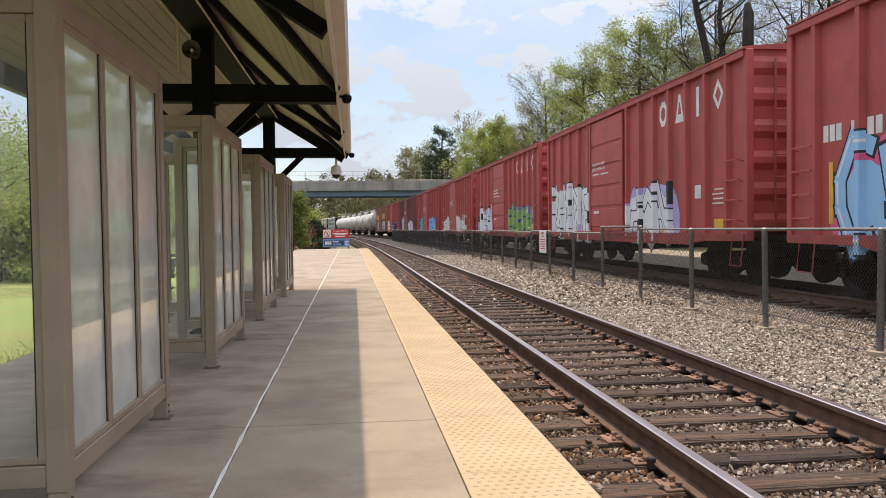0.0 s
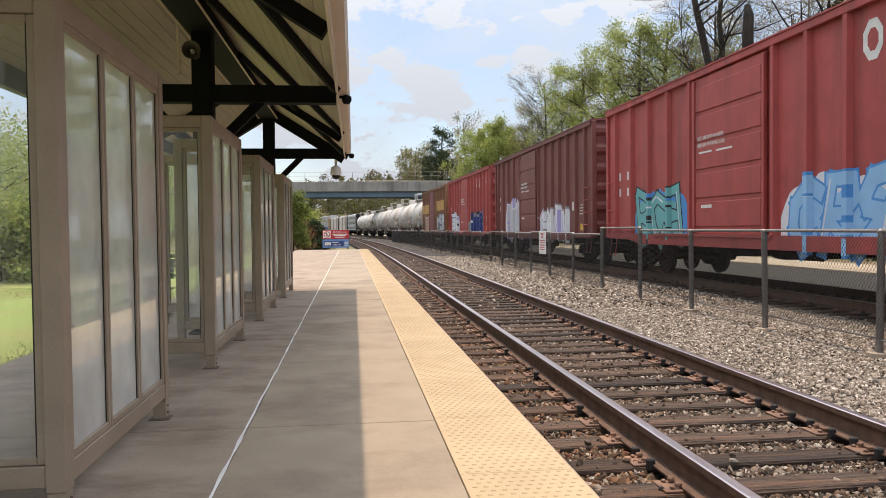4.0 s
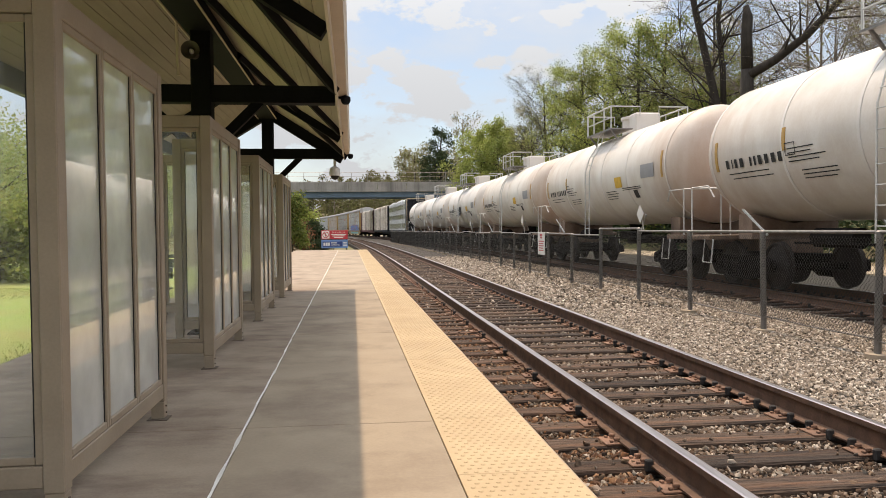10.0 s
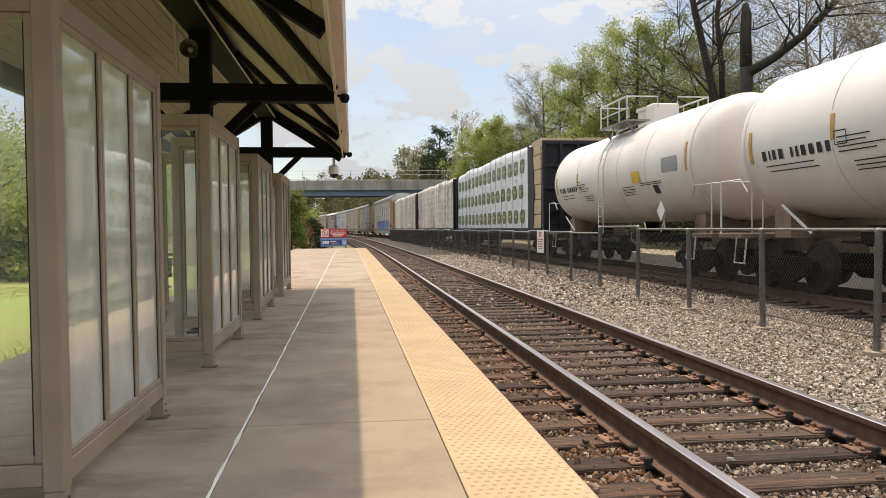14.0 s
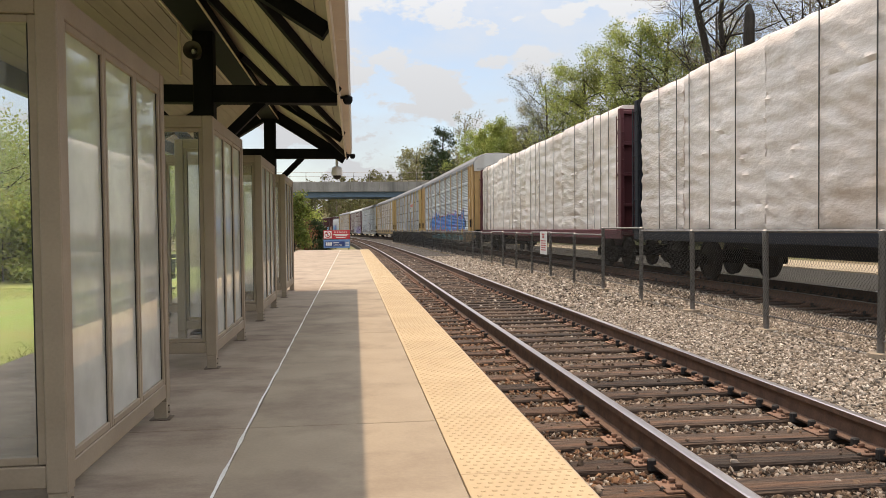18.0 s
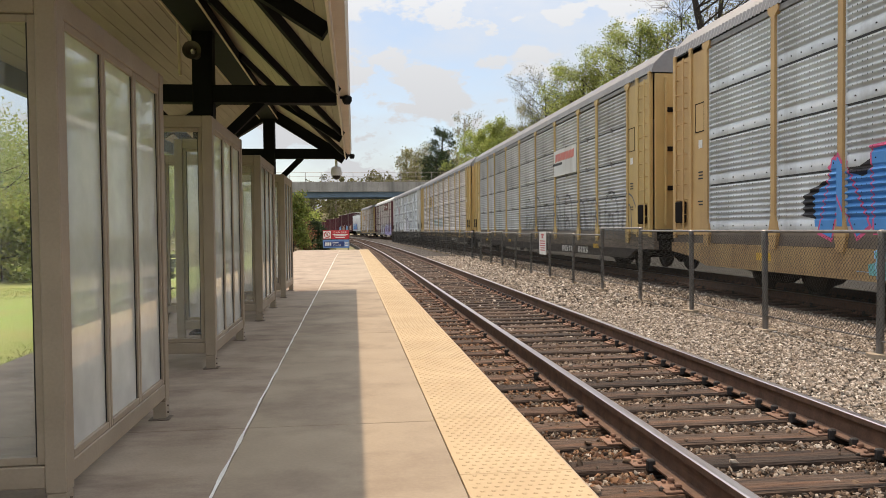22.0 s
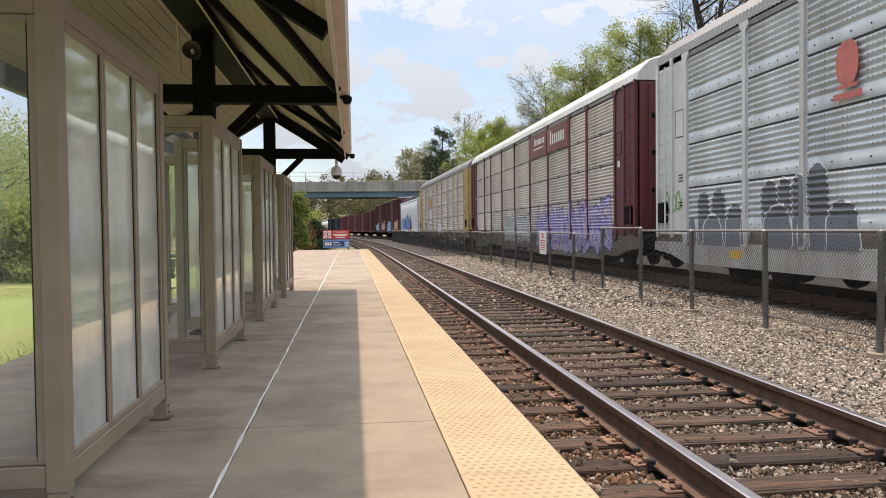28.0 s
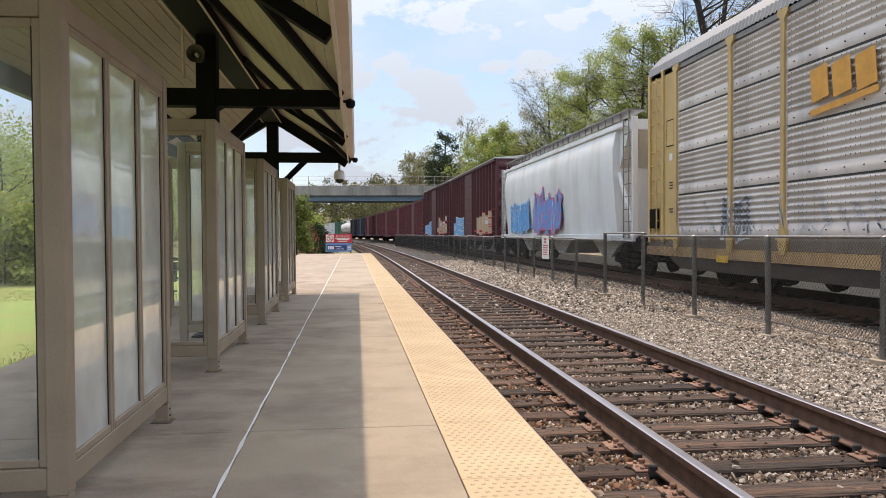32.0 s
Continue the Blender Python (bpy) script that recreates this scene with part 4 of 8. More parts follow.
# ---- road bridge ----
br = thing("road_bridge", "concrete road bridge on blue-grey girders with a mesh guard fence", "bridge", at=pose(0, 134, 0, 0, 0, -1.0))
for i in range(4):
    g = part("girder", M().box(-75, 60, 0.4 + i * 2.4, 0.75 + i * 2.4, 6.95, 7.95, 0.02).box(-75, 60, 0.2 + i * 2.4, 0.95 + i * 2.4, 6.9, 6.96, 0.01), GIRDER, br, "blue-grey steel girder")
part("deck", M().box(-75, 60, 0.1, 8.6, 7.96, 8.3, 0.02), BRIDGE_CONCRETE, br)
for i in range(27):
    x0 = -75 + i * 5
    part("parapet_panel", M().box(x0 + 0.02, x0 + 4.98, 0.0, 0.35, 7.85, 9.55, 0.03), BRIDGE_CONCRETE, br)
for i in range(50):
    x0 = -75 + i * 2.7
    p = M().tube([(x0, 0.2, 9.0), (x0, 0.2, 10.6), (x0, 0.32, 10.95), (x0, 0.6, 11.2)], 0.05, 6)
    fp = part("fence_post", p, GALV, br)
    part("fence_rail", M().tube([(x0, 0.2, 9.7), (x0 + 2.7, 0.2, 9.7)], 0.03, 5).tube([(x0, 0.2, 10.5), (x0 + 2.7, 0.2, 10.5)], 0.025, 5).tube([(x0, 0.55, 11.2), (x0 + 2.7, 0.55, 11.2)], 0.03, 5), GALV, fp)
for x0, x1 in ((17.5, 24), (-48, -42)):
    part("abutment", M().box(x0, x1, 0.2, 8.4, -1, 6.9, 0.05), BRIDGE_CONCRETE, br)
part("embankment", M().prism([(24, -1), (24, 7.7), (60, 7.7), (90, 5), (90, -1)], 1, -3, 12), GROUND, br)
part("embankment", M().prism([(-48, -1), (-48, 7.7), (-75, 7.7), (-110, 3), (-110, -1)], 1, -3, 12), GROUND, br)


# ---- trees ----
def leaf_mesh(name, centres, size, material, rng, spread, per):
    """Small pointed leaves round the centres."""
    n = len(centres) * per
    c = np.repeat(np.array(centres), per, 0) + rng.normal(size=(n, 3)) * spread
    a, b = rng.normal(size=(n, 3)), rng.normal(size=(n, 3))
    a /= np.linalg.norm(a, axis=1, keepdims=True)
    b -= a * (a * b).sum(1, keepdims=True)
    b /= np.linalg.norm(b, axis=1, keepdims=True)
    s = size * rng.uniform(0.6, 1.4, (n, 1))
    v = np.stack([c - a * s, c + b * s * 0.62 + a * s * 0.1, c + a * s, c - b * s * 0.62 + a * s * 0.1], 1)
    return numpy_mesh(name, v.reshape(-1, 3), np.arange(4 * n).reshape(-1, 4), material)


def tree(x, y, h, spread, leaves, size, label, seed, bark=None, lift=1.0, base=0.25, r0=None, limbs=13, per=10, name="tree", twigs=5, conical=False, leaf_spread=0.35, lean=0.0, z0=None):
    rg = random.Random(seed)
    nr = np.random.default_rng(seed)
    z0 = ground_height(x, y) - 0.1 if z0 is None else z0
    th = thing(name, label, "tree" if name == "tree" else "shrub", at=pose(x, y, z0))
    r0 = r0 or h * 0.017
    m, ends = M(), []
    top = h * (0.97 if conical else 0.93)
    pts, p = [], Vector((0, 0, 0))
    for i in range(9):
        pts.append(p.copy())
        p = p + Vector((rg.uniform(-0.009, 0.009) * h + lean * h / 9, rg.uniform(-0.012, 0.012) * h, top / 8))
    m.tube(pts, [r0 * (1 - 0.1 * i) if i else r0 * 1.3 for i in range(9)], 8)
    for j in range(limbs):
        f = base + (0.97 - base) * (j + rg.random() * 0.8) / limbs
        k = min(f * 8, 7.99)
        o = pts[int(k)].lerp(pts[int(k) + 1], k % 1)
        az = j * 2.4 + rg.uniform(-0.5, 0.5)
        reach = spread * ((1.08 - f) if conical else (0.45 + 0.9 * math.sin(math.pi * min(1, 0.25 + 0.75 * f)) * 0.7)) * rg.uniform(0.75, 1.15)
        rise = (0.1 if conical else lift * rg.uniform(0.15, 0.75) * (0.5 + 0.7 * f)) * reach
        d = Vector((math.cos(az), math.sin(az), 0))
        lp = [o]
        for q in range(1, 5):
            lp.append(o + d * reach * q / 4 + Vector((rg.uniform(-1, 1), rg.uniform(-1, 1), rg.uniform(-0.5, 1))) * reach * 0.07 + Vector((0, 0, rise * (q / 4) ** 1.3)))
        rl = r0 * (0.62 - 0.45 * f) * (0.72 if per < 7 else 1.0)
        m.tube(lp, [rl, rl * 0.75, rl * 0.5, rl * 0.32, rl * 0.15], 5, cap=False)
        for b in range(twigs):
            u = rg.uniform(0.3, 1.0) * 4
            i0 = min(int(u), 3)
            s = lp[i0].lerp(lp[i0 + 1], u - i0)
            dd = Vector((d.x + rg.uniform(-1.1, 1.1), d.y + rg.uniform(-1.1, 1.1), rg.uniform(-0.1 if conical else 0.0, 0.35 if conical else 1.1))).normalized() * reach * rg.uniform(0.25, 0.5)
            mid = s + dd * 0.5 + Vector((rg.uniform(-1, 1), rg.uniform(-1, 1), rg.uniform(-1, 1))) * reach * 0.04
            e = s + dd
            m.tube([s, mid, e], [rl * 0.36, rl * 0.24, rl * 0.10], 4, cap=False)
            ends += [mid, e]
            for _ in range(3):
                w = mid.lerp(e, rg.random())
                d2 = Vector((rg.uniform(-1, 1), rg.uniform(-1, 1), rg.uniform(-0.3, 1))).normalized() * reach * rg.uniform(0.12, 0.26)
                m.tube([w, w + d2 * 0.5 + Vector((0, 0, 0.02 * reach)), w + d2], [rl * 0.17, rl * 0.11, rl * 0.05], 3, cap=False)
                ends += [w + d2 * 0.5, w + d2]
    me = bpy.data.meshes.new("trunk")
    me.from_pydata(m.v, [], m.f)
    me.shade_smooth()
    me.materials.append(bark or BARK)
    part("trunk", me, None, th)
    if leaves:
        part("crown", leaf_mesh("crown", ends, size, leaves, nr, leaf_spread, per), None, th)
    return th


SPRING = "tall tree in fresh green spring leaf"
BUDS = "bare tree with opening buds"
for tx, ty, hh, sp, lf, sz, seed, pr in ((24.2, 79, 18.6, 4.6, LEAF_SPRING, 0.075, 1, 30), (26.0, 68, 19.0, 4.8, LEAF_SPRING, 0.07, 2, 32), (28.4, 67, 17.6, 4.6, LEAF_GREEN, 0.07, 3, 30), (27.0, 76, 16.5, 4.8, LEAF_OLIVE, 0.075, 31, 28),
                                         (25.2, 71, 11.0, 4.6, LEAF_GREEN, 0.075, 32, 32), (28.6, 61, 11.0, 4.4, LEAF_OLIVE, 0.07, 35, 34), (30.6, 63, 13.6, 4.4, LEAF_OLIVE, 0.07, 37, 26),
                                         (19.6, 113, 16.6, 3.9, LEAF_SPRING, 0.10, 8, 30), (21.2, 108, 17.3, 3.6, LEAF_SPRING, 0.10, 9, 30), (22.3, 118, 15.5, 4.2, LEAF_SPRING, 0.11, 34, 24), (23.4, 104, 13.0, 3.6, LEAF_OLIVE, 0.10, 38, 20)):
    tree(tx, ty, hh, sp, lf, sz * 1.1, SPRING, seed, limbs=24, per=int(pr * 0.62), leaf_spread=0.34, base=0.22, twigs=6)
for tx, ty, hh, sp, seed, r in ((22.5, 46, 14.5, 5.5, 5, 0.26), (26, 41, 13.5, 6.0, 6, 0.2), (26.5, 34, 12, 5.5, 26, 0.18), (28, 30, 12, 5.0, 27, 0.18), (30, 37, 13, 5.5, 28, 0.18), (24, 27, 10, 4.5, 29, 0.16), (28.5, 44, 13.5, 5.5, 30, 0.18), (31, 41, 12, 5, 33, 0.16)):
    tree(tx * 1.18, ty * 1.18, hh * 1.18, sp * 1.18, LEAF_PALE, 0.045, BUDS, seed, limbs=22, per=3, base=0.2, r0=r, twigs=14, leaf_spread=0.3, lift=2.0, bark=BARK if seed == 5 else BARK_PALE)
tree(24.0, 92, 19.4, 4.6, LEAF_PALE, 0.06, "thin dark tree with opening buds", 7, limbs=22, per=4, twigs=14, r0=0.3, lift=2.4, base=0.3)
tree(23.3, 95, 16.5, 3.6, LEAF_PALE, 0.06, "thin dark tree with opening buds", 39, limbs=18, per=5, twigs=12, r0=0.22, lift=2.2, base=0.3)
tree(25.4, 90, 16.0, 4.2, LEAF_OLIVE, 0.08, "thin tree with first leaves", 36, limbs=18, per=9, twigs=8)
tree(17.6, 150, 22.6, 3.3, LEAF_DARK, 0.16, "tall dark tree by the bridge", 10, limbs=26, per=7, leaf_spread=0.42, base=0.1)
tree(16.6, 147, 17.5, 3.0, LEAF_DARK, 0.16, "tall dark tree by the bridge", 13, limbs=22, per=7, leaf_spread=0.42, base=0.1)
tree(21.2, 141, 22.5, 3.4, LEAF_PALE, 0.12, "thin tree with opening buds", 11, limbs=18, per=2, twigs=9, lift=2.4, bark=BARK_PALE)
tree(14.4, 165, 19.5, 4.6, LEAF_PALE, 0.2, "pale tree in first leaf by the bridge", 12, limbs=22, per=11, leaf_spread=0.6, base=0.1)
for k, (tx, ty, hh, lf) in enumerate(((20, 46, 5.5, LEAF_GREEN), (22.5, 42, 5.0, LEAF_GREEN), (24, 50, 7, LEAF_GREEN), (20, 62, 7, LEAF_GREEN), (19.5, 90, 7, LEAF_GREEN), (20, 100, 8, LEAF_SPRING), (21, 135, 8, LEAF_GREEN))):
    tree(tx * 1.18, ty * 1.18, hh * 1.18, 3.6, lf, 0.14, "dense green undergrowth tree", 140 + k, limbs=16, per=13, leaf_spread=0.45, base=0.05)


def old_tree():
    """The large dark tree: a broken upright stem, a long limb rising beside it, and a second leaning stem."""
    z0 = 0.0
    th = thing("tree", "old dark tree with a snapped stem and long bare limbs", "tree", at=pose(0, 0, 1.3) @ Matrix.Scale(1.18, 4) @ pose(0, 0, -1.3))
    m = M()
    m.tube([(21, 39, z0), (21.0, 39, 7.5), (21.05, 39, 9.6)], [0.42, 0.36, 0.33], 10)
    m.tube([(21.05, 39, 9.6), (21.0, 39, 11.2), (21.05, 39, 12.4), (21.0, 39.05, 12.95)], [0.31, 0.29, 0.27, 0.16], 10)
    limb = [(21.1, 38.9, 9.3), (22.0, 38, 9.9), (23.2, 37, 11.0), (24.4, 36, 12.6), (26.0, 35, 13.9), (28, 34, 15)]
    m.tube(limb, [0.27, 0.23, 0.2, 0.16, 0.11, 0.05], 8)
    stem = [(20.6, 41.5, z0), (20.5, 41.3, 8), (19.9, 41.5, 11), (19.3, 41.7, 14), (18.9, 42, 17), (18.3, 42, 19.5)]
    m.tube(stem, [0.27, 0.24, 0.21, 0.17, 0.11, 0.04], 9)
    stem2 = [(20.9, 41.3, 7), (21.0, 41.6, 10), (20.9, 42, 13), (21.3, 42, 16.5), (21.2, 42.5, 19)]
    m.tube(stem2, [0.19, 0.17, 0.14, 0.09, 0.03], 8)
    rg = random.Random(77)
    ends = []
    for line in (limb, stem, stem2):
        for i in range(1, len(line) - 1):
            for _ in range(5):
                a = Vector(line[i]).lerp(Vector(line[i + 1]), rg.random())
                d = Vector((rg.uniform(-1, 1), rg.uniform(-1, 1), rg.uniform(-0.1, 0.9))).normalized()
                ln = rg.uniform(2.0, 4.5)
                b, c = a + d * ln * 0.5 + Vector((0, 0, 0.1)), a + d * ln + Vector((rg.uniform(-0.4, 0.4), 0, rg.uniform(0, 0.7)))
                m.tube([a, b, c], [0.07, 0.045, 0.012], 5, cap=False)
                for _ in range(8):
                    p = a.lerp(b, rg.random()) if rg.random() < 0.4 else b.lerp(c, rg.random())
                    q = p + Vector((rg.uniform(-1, 1), rg.uniform(-1, 1), rg.uniform(-0.3, 1))).normalized() * rg.uniform(0.5, 1.6)
                    m.tube([p, p.lerp(q, 0.5) + Vector((0, 0, 0.06)), q], [0.022, 0.014, 0.005], 3, cap=False)
                    ends += [q]
    me = bpy.data.meshes.new("trunk")
    me.from_pydata(m.v, [], m.f)
    me.shade_smooth()
    me.materials.append(BARK)
    part("trunk", me, None, th)
    part("crown", leaf_mesh("crown", ends, 0.05, LEAF_PALE, np.random.default_rng(3), 0.25, 5), None, th)


old_tree()
nb = np.random.default_rng(12)
by = nb.uniform(-15, 130, 9000)
bd = nb.uniform(22.8, 27.0, 9000)
bc = np.array([(d + bend_shift(y), y, ground_height(d + bend_shift(y), y) + h) for d, y, h in zip(bd, by, nb.uniform(0.0, 2.3, 9000))])
tagged(new("undergrowth", leaf_mesh("undergrowth", bc, 0.14, LEAF_DARK, nb, 0.35, 5)), "dark scrubby undergrowth on the bank behind the train", "undergrowth", kind="stuff")
# trees by the platform's end and behind the lawn
tree(-4.35, 60, 4.6, 0.9, LEAF_GREEN, 0.1, "slender green tree at the platform end", 15, limbs=14, per=8, leaf_spread=0.25, base=0.1)
tree(-3.0, 70, 2.6, 1.6, LEAF_DARK, 0.10, "dark evergreen shrub behind the sign", 16, limbs=18, per=14, name="shrub", leaf_spread=0.2, base=0.03, conical=True)
tree(-4.6, 64, 1.6, 1.5, LEAF_RED, 0.08, "russet shrub at the platform end", 17, limbs=12, per=6, name="shrub", leaf_spread=0.2, base=0.03)
tree(-5.4, 80, 3.0, 2.2, LEAF_SPRING, 0.12, "light green shrub by the line", 18, limbs=14, per=9, name="shrub", leaf_spread=0.3, base=0.03)
sd = 40
for i, (tx, ty) in enumerate(((-11, 26), (-14.5, 30), (-9.5, 35), (-14, 24.5), (-17, 38), (-9.5, 50), (-13, 52), (-18, 29), (-30, 18), (-32, 8), (-31, -2), (-10, 68), (-14, 75))):
    tree(tx, ty, 4.4 + (i * 37 % 7) * 0.38, 3.0, LEAF_LAWN, 0.05, "green tree behind the lawn", sd + i, limbs=16, per=17, leaf_spread=0.45, base=0.06)
for i, (tx, ty) in enumerate(((-9.5, 22.5), (-11.5, 21.5), (-8.4, 26), (-13, 20))):
    tree(tx, ty, 1.7, 1.3, LEAF_SPRING, 0.08, "light green bush at the edge of the lawn", 70 + i, limbs=12, per=14, name="shrub", leaf_spread=0.2, base=0.03)
mk = thing("marker_post", "short yellow marker post by the bushes", "post", at=pose(-8.75, 20.2, ground_height(-8.75, 20.2)))
part("post", M().tube([(0, 0, -0.1), (0, 0, 0.55), (0, 0, 0.6)], [0.06, 0.06, 0.03], 10), TACTILE, mk, "yellow painted post")

# far woods on both sides and beyond the bridge
def woods(name, label, spots, h, leaves, size, per, seed):
    nr = np.random.default_rng(seed)
    cs, m = [], M()
    for x, y in spots:
        z = ground_height(x, y)
        hh = h * nr.uniform(0.65, 1.15)
        m.tube([(x, y, z - 0.2), (x + nr.uniform(-0.5, 0.5), y, z + hh * 0.5), (x + nr.uniform(-1, 1), y, z + hh * 0.95)], [hh * 0.016, hh * 0.01, hh * 0.002], 5, cap=False)
        for _ in range(26):
            a, rr_, f = nr.uniform(0, 6.28), nr.uniform(0, 1) ** 0.6, nr.uniform(0.12, 1)
            wd = h * 0.27 * math.sin(math.pi * min(0.95, 0.2 + 0.75 * f))
            tip = (x + wd * rr_ * math.cos(a), y + wd * rr_ * math.sin(a), z + hh * f)
            m.tube([(x, y, z + hh * f * 0.75), tip], [hh * 0.004, hh * 0.001], 3, cap=False)
            cs.append(tip)
    part_trunks = bpy.data.meshes.new("trunks")
    part_trunks.from_pydata(m.v, [], m.f)
    part_trunks.materials.append(BARK_PALE)
    ob = tagged(new(name, leaf_mesh(name, cs, size, leaves, nr, h * 0.045, per)), label, "woods", kind="stuff")
    tagged(part("trunks", part_trunks, None, ob), kind="stuff")


wr = random.Random(8)
woods("far_woods", "brownish spring woods beyond the bridge", [(wr.uniform(-85, 45), wr.uniform(300, 430)) for _ in range(120)], 17, LEAF_BROWN, 0.55, 20, 21)
woods("far_woods", "brownish spring woods beside the line", [(on_track(s, 26 + wr.uniform(0, 22))[0], s) for s in (wr.uniform(165, 330) for _ in range(46))], 15, LEAF_BROWN, 0.4, 14, 22)
woods("far_woods", "green woods left of the line", [(on_track(s, -16 - wr.uniform(0, 25))[0], s) for s in (wr.uniform(90, 330) for _ in range(46))], 13, LEAF_GREEN, 0.4, 14, 23)
woods("hill_woods", "green woods on the slope behind the line", [(wr.uniform(40, 75), wr.uniform(62, 150)) for _ in range(50)], 11, LEAF_GREEN, 0.22, 26, 24)
woods("hill_woods", "bare spring woods on the slope", [(wr.uniform(27, 60), wr.uniform(0, 50)) for _ in range(30)], 12, LEAF_PALE, 0.12, 10, 25)
# grass along the lawn's near part
nr = np.random.default_rng(9)
gn = 26000
gp = np.stack([nr.uniform(-9.5, -3.5, gn), nr.uniform(5, 20, gn), np.full(gn, -0.05)], -1)
hgt = nr.uniform(0.015, 0.04, (gn, 1))
ang = nr.uniform(0, 6.28, gn)
side = np.stack([np.cos(ang), np.sin(ang), np.zeros(gn)], -1) * 0.006
tip = gp + np.concatenate([nr.normal(0, 0.015, (gn, 2)), hgt], 1)
gv = np.stack([gp - side, gp + side, tip], 1).reshape(-1, 3)
tagged(new("grass", numpy_mesh("grass", gv, np.arange(3 * gn).reshape(-1, 3), GRASS)), "short sunlit lawn grass", "grass", kind="stuff")

# ---- the goods train ----
def car_paint(name, c1, c2=None, dirt=(0.10, 0.06, 0.045), amount=0.45, rough=0.6, scale=1.3, streak=(1.5, 1.5, 0.22), metal=0.0):
    return mat(name, c1, c2, rough, metal, scale=scale, fine=26, bump=0.06, spread=0.6, dirt=dirt, dirt_amount=amount, streak=streak, bdist=0.006)


OXIDE = car_paint("oxide_red_paint", (0.42, 0.076, 0.066), (0.30, 0.056, 0.05), (0.15, 0.045, 0.04), 0.75, scale=2.0, streak=(1.4, 1.8, 0.15))
OXIDE_DARK = car_paint("dull_brown_red_paint", (0.19, 0.06, 0.05), (0.14, 0.045, 0.04), (0.10, 0.05, 0.04), 0.5)
OCHRE = car_paint("rusty_brown_paint", (0.36, 0.185, 0.09), (0.20, 0.085, 0.045), (0.085, 0.034, 0.023), 0.98, scale=2.4, streak=(1.2, 1.6, 0.16))
OCHRE_PATCH = car_paint("pale_yellow_patch", (0.64, 0.42, 0.16), (0.55, 0.34, 0.13), (0.2, 0.09, 0.05), 0.6)
DOOR_RUST = car_paint("maroon_door_paint", (0.26, 0.085, 0.085), (0.19, 0.065, 0.065))
UNDER = mat("underframe_grime", (0.014, 0.011, 0.010), (0.008, 0.007, 0.006), 0.95, scale=4, fine=40, spec=0.08)
WHEEL = mat("wheel_steel", (0.028, 0.021, 0.018), (0.016, 0.012, 0.01), 0.75, 0.2, scale=5, fine=40)
TANK_WHITE = car_paint("tank_white_paint", (0.74, 0.715, 0.69), (0.65, 0.62, 0.585), (0.44, 0.35, 0.28), 0.45, 0.45, 0.55, (0.7, 0.7, 0.25))
TANK_END = car_paint("stained_tank_white", (0.71, 0.68, 0.645), (0.60, 0.555, 0.50), (0.36, 0.24, 0.16), 0.6, 0.5, 0.9, (0.8, 0.8, 0.4))


def end_stains(m, colour, y0, y1, most):
    """Rust wash that has run over both ends of a tank: ragged streaks that thin out towards its middle."""
    n, l = m.node_tree.nodes, m.node_tree.links
    b = n["Principled BSDF"]
    old = b.inputs["Base Color"].links[0].from_socket
    co, se, ab, mr = n.new("ShaderNodeTexCoord"), n.new("ShaderNodeSeparateXYZ"), n.new("ShaderNodeMath"), n.new("ShaderNodeMapRange")
    l.new(co.outputs["Object"], se.inputs["Vector"])
    ab.operation = "ABSOLUTE"
    l.new(se.outputs["Y"], ab.inputs[0])
    mp, no = n.new("ShaderNodeMapping"), n.new("ShaderNodeTexNoise")
    mp.inputs["Scale"].default_value = (1.6, 2.2, 0.45)
    l.new(co.outputs["Object"], mp.inputs["Vector"])
    l.new(mp.outputs["Vector"], no.inputs["Vector"])
    no.inputs["Scale"].default_value, no.inputs["Detail"].default_value = 1.4, 7.0
    ad = n.new("ShaderNodeMath")
    ad.operation = "MULTIPLY_ADD"
    ad.inputs[1].default_value = 3.0
    l.new(no.outputs["Fac"], ad.inputs[0])
    l.new(ab.outputs[0], ad.inputs[2])
    mr.inputs["From Min"].default_value, mr.inputs["From Max"].default_value = y0 + 1.5, y1 + 1.5
    mr.inputs["To Max"].default_value = most
    l.new(ad.outputs[0], mr.inputs["Value"])
    mx = n.new("ShaderNodeMixRGB")
    mx.inputs["Color2"].default_value = (*colour, 1)
    l.new(mr.outputs["Result"], mx.inputs["Fac"])
    l.new(old, mx.inputs["Color1"])
    l.new(mx.outputs["Color"], b.inputs["Base Color"])


end_stains(TANK_END, (0.38, 0.235, 0.15), 4.4, 7.0, 0.75)
end_stains(TANK_WHITE, (0.42, 0.28, 0.19), 5.2, 7.6, 0.6)
TANK_RUST = car_paint("rust_stained_white", (0.27, 0.19, 0.14), (0.14, 0.085, 0.06), (0.05, 0.03, 0.022), 0.8, 0.7, 1.6, (1.0, 1.0, 0.4))
WRAP = mat("lumber_wrap", (0.82, 0.75, 0.70), (0.68, 0.575, 0.50), 0.34, scale=1.3, fine=9, bump=0.7, spread=0.7, bdist=0.04, stretch=(1, 0.7, 1.6),
           dirt=(0.46, 0.32, 0.215), dirt_amount=0.6, vary=0.07)
WRAP_WHITE = mat("printed_plastic_wrap", (0.74, 0.76, 0.80), (0.60, 0.61, 0.64), 0.3, scale=2.2, fine=12, bump=0.9, bdist=0.05, stretch=(1, 0.5, 1.4))
WRAP_GLOSS = mat("loose_plastic_wrap", (0.84, 0.765, 0.715), (0.66, 0.55, 0.47), 0.24, scale=2.2, fine=12, bump=0.9, bdist=0.05, stretch=(1, 0.5, 1.4),
                 dirt=(0.46, 0.34, 0.24), dirt_amount=0.5, vary=0.07)
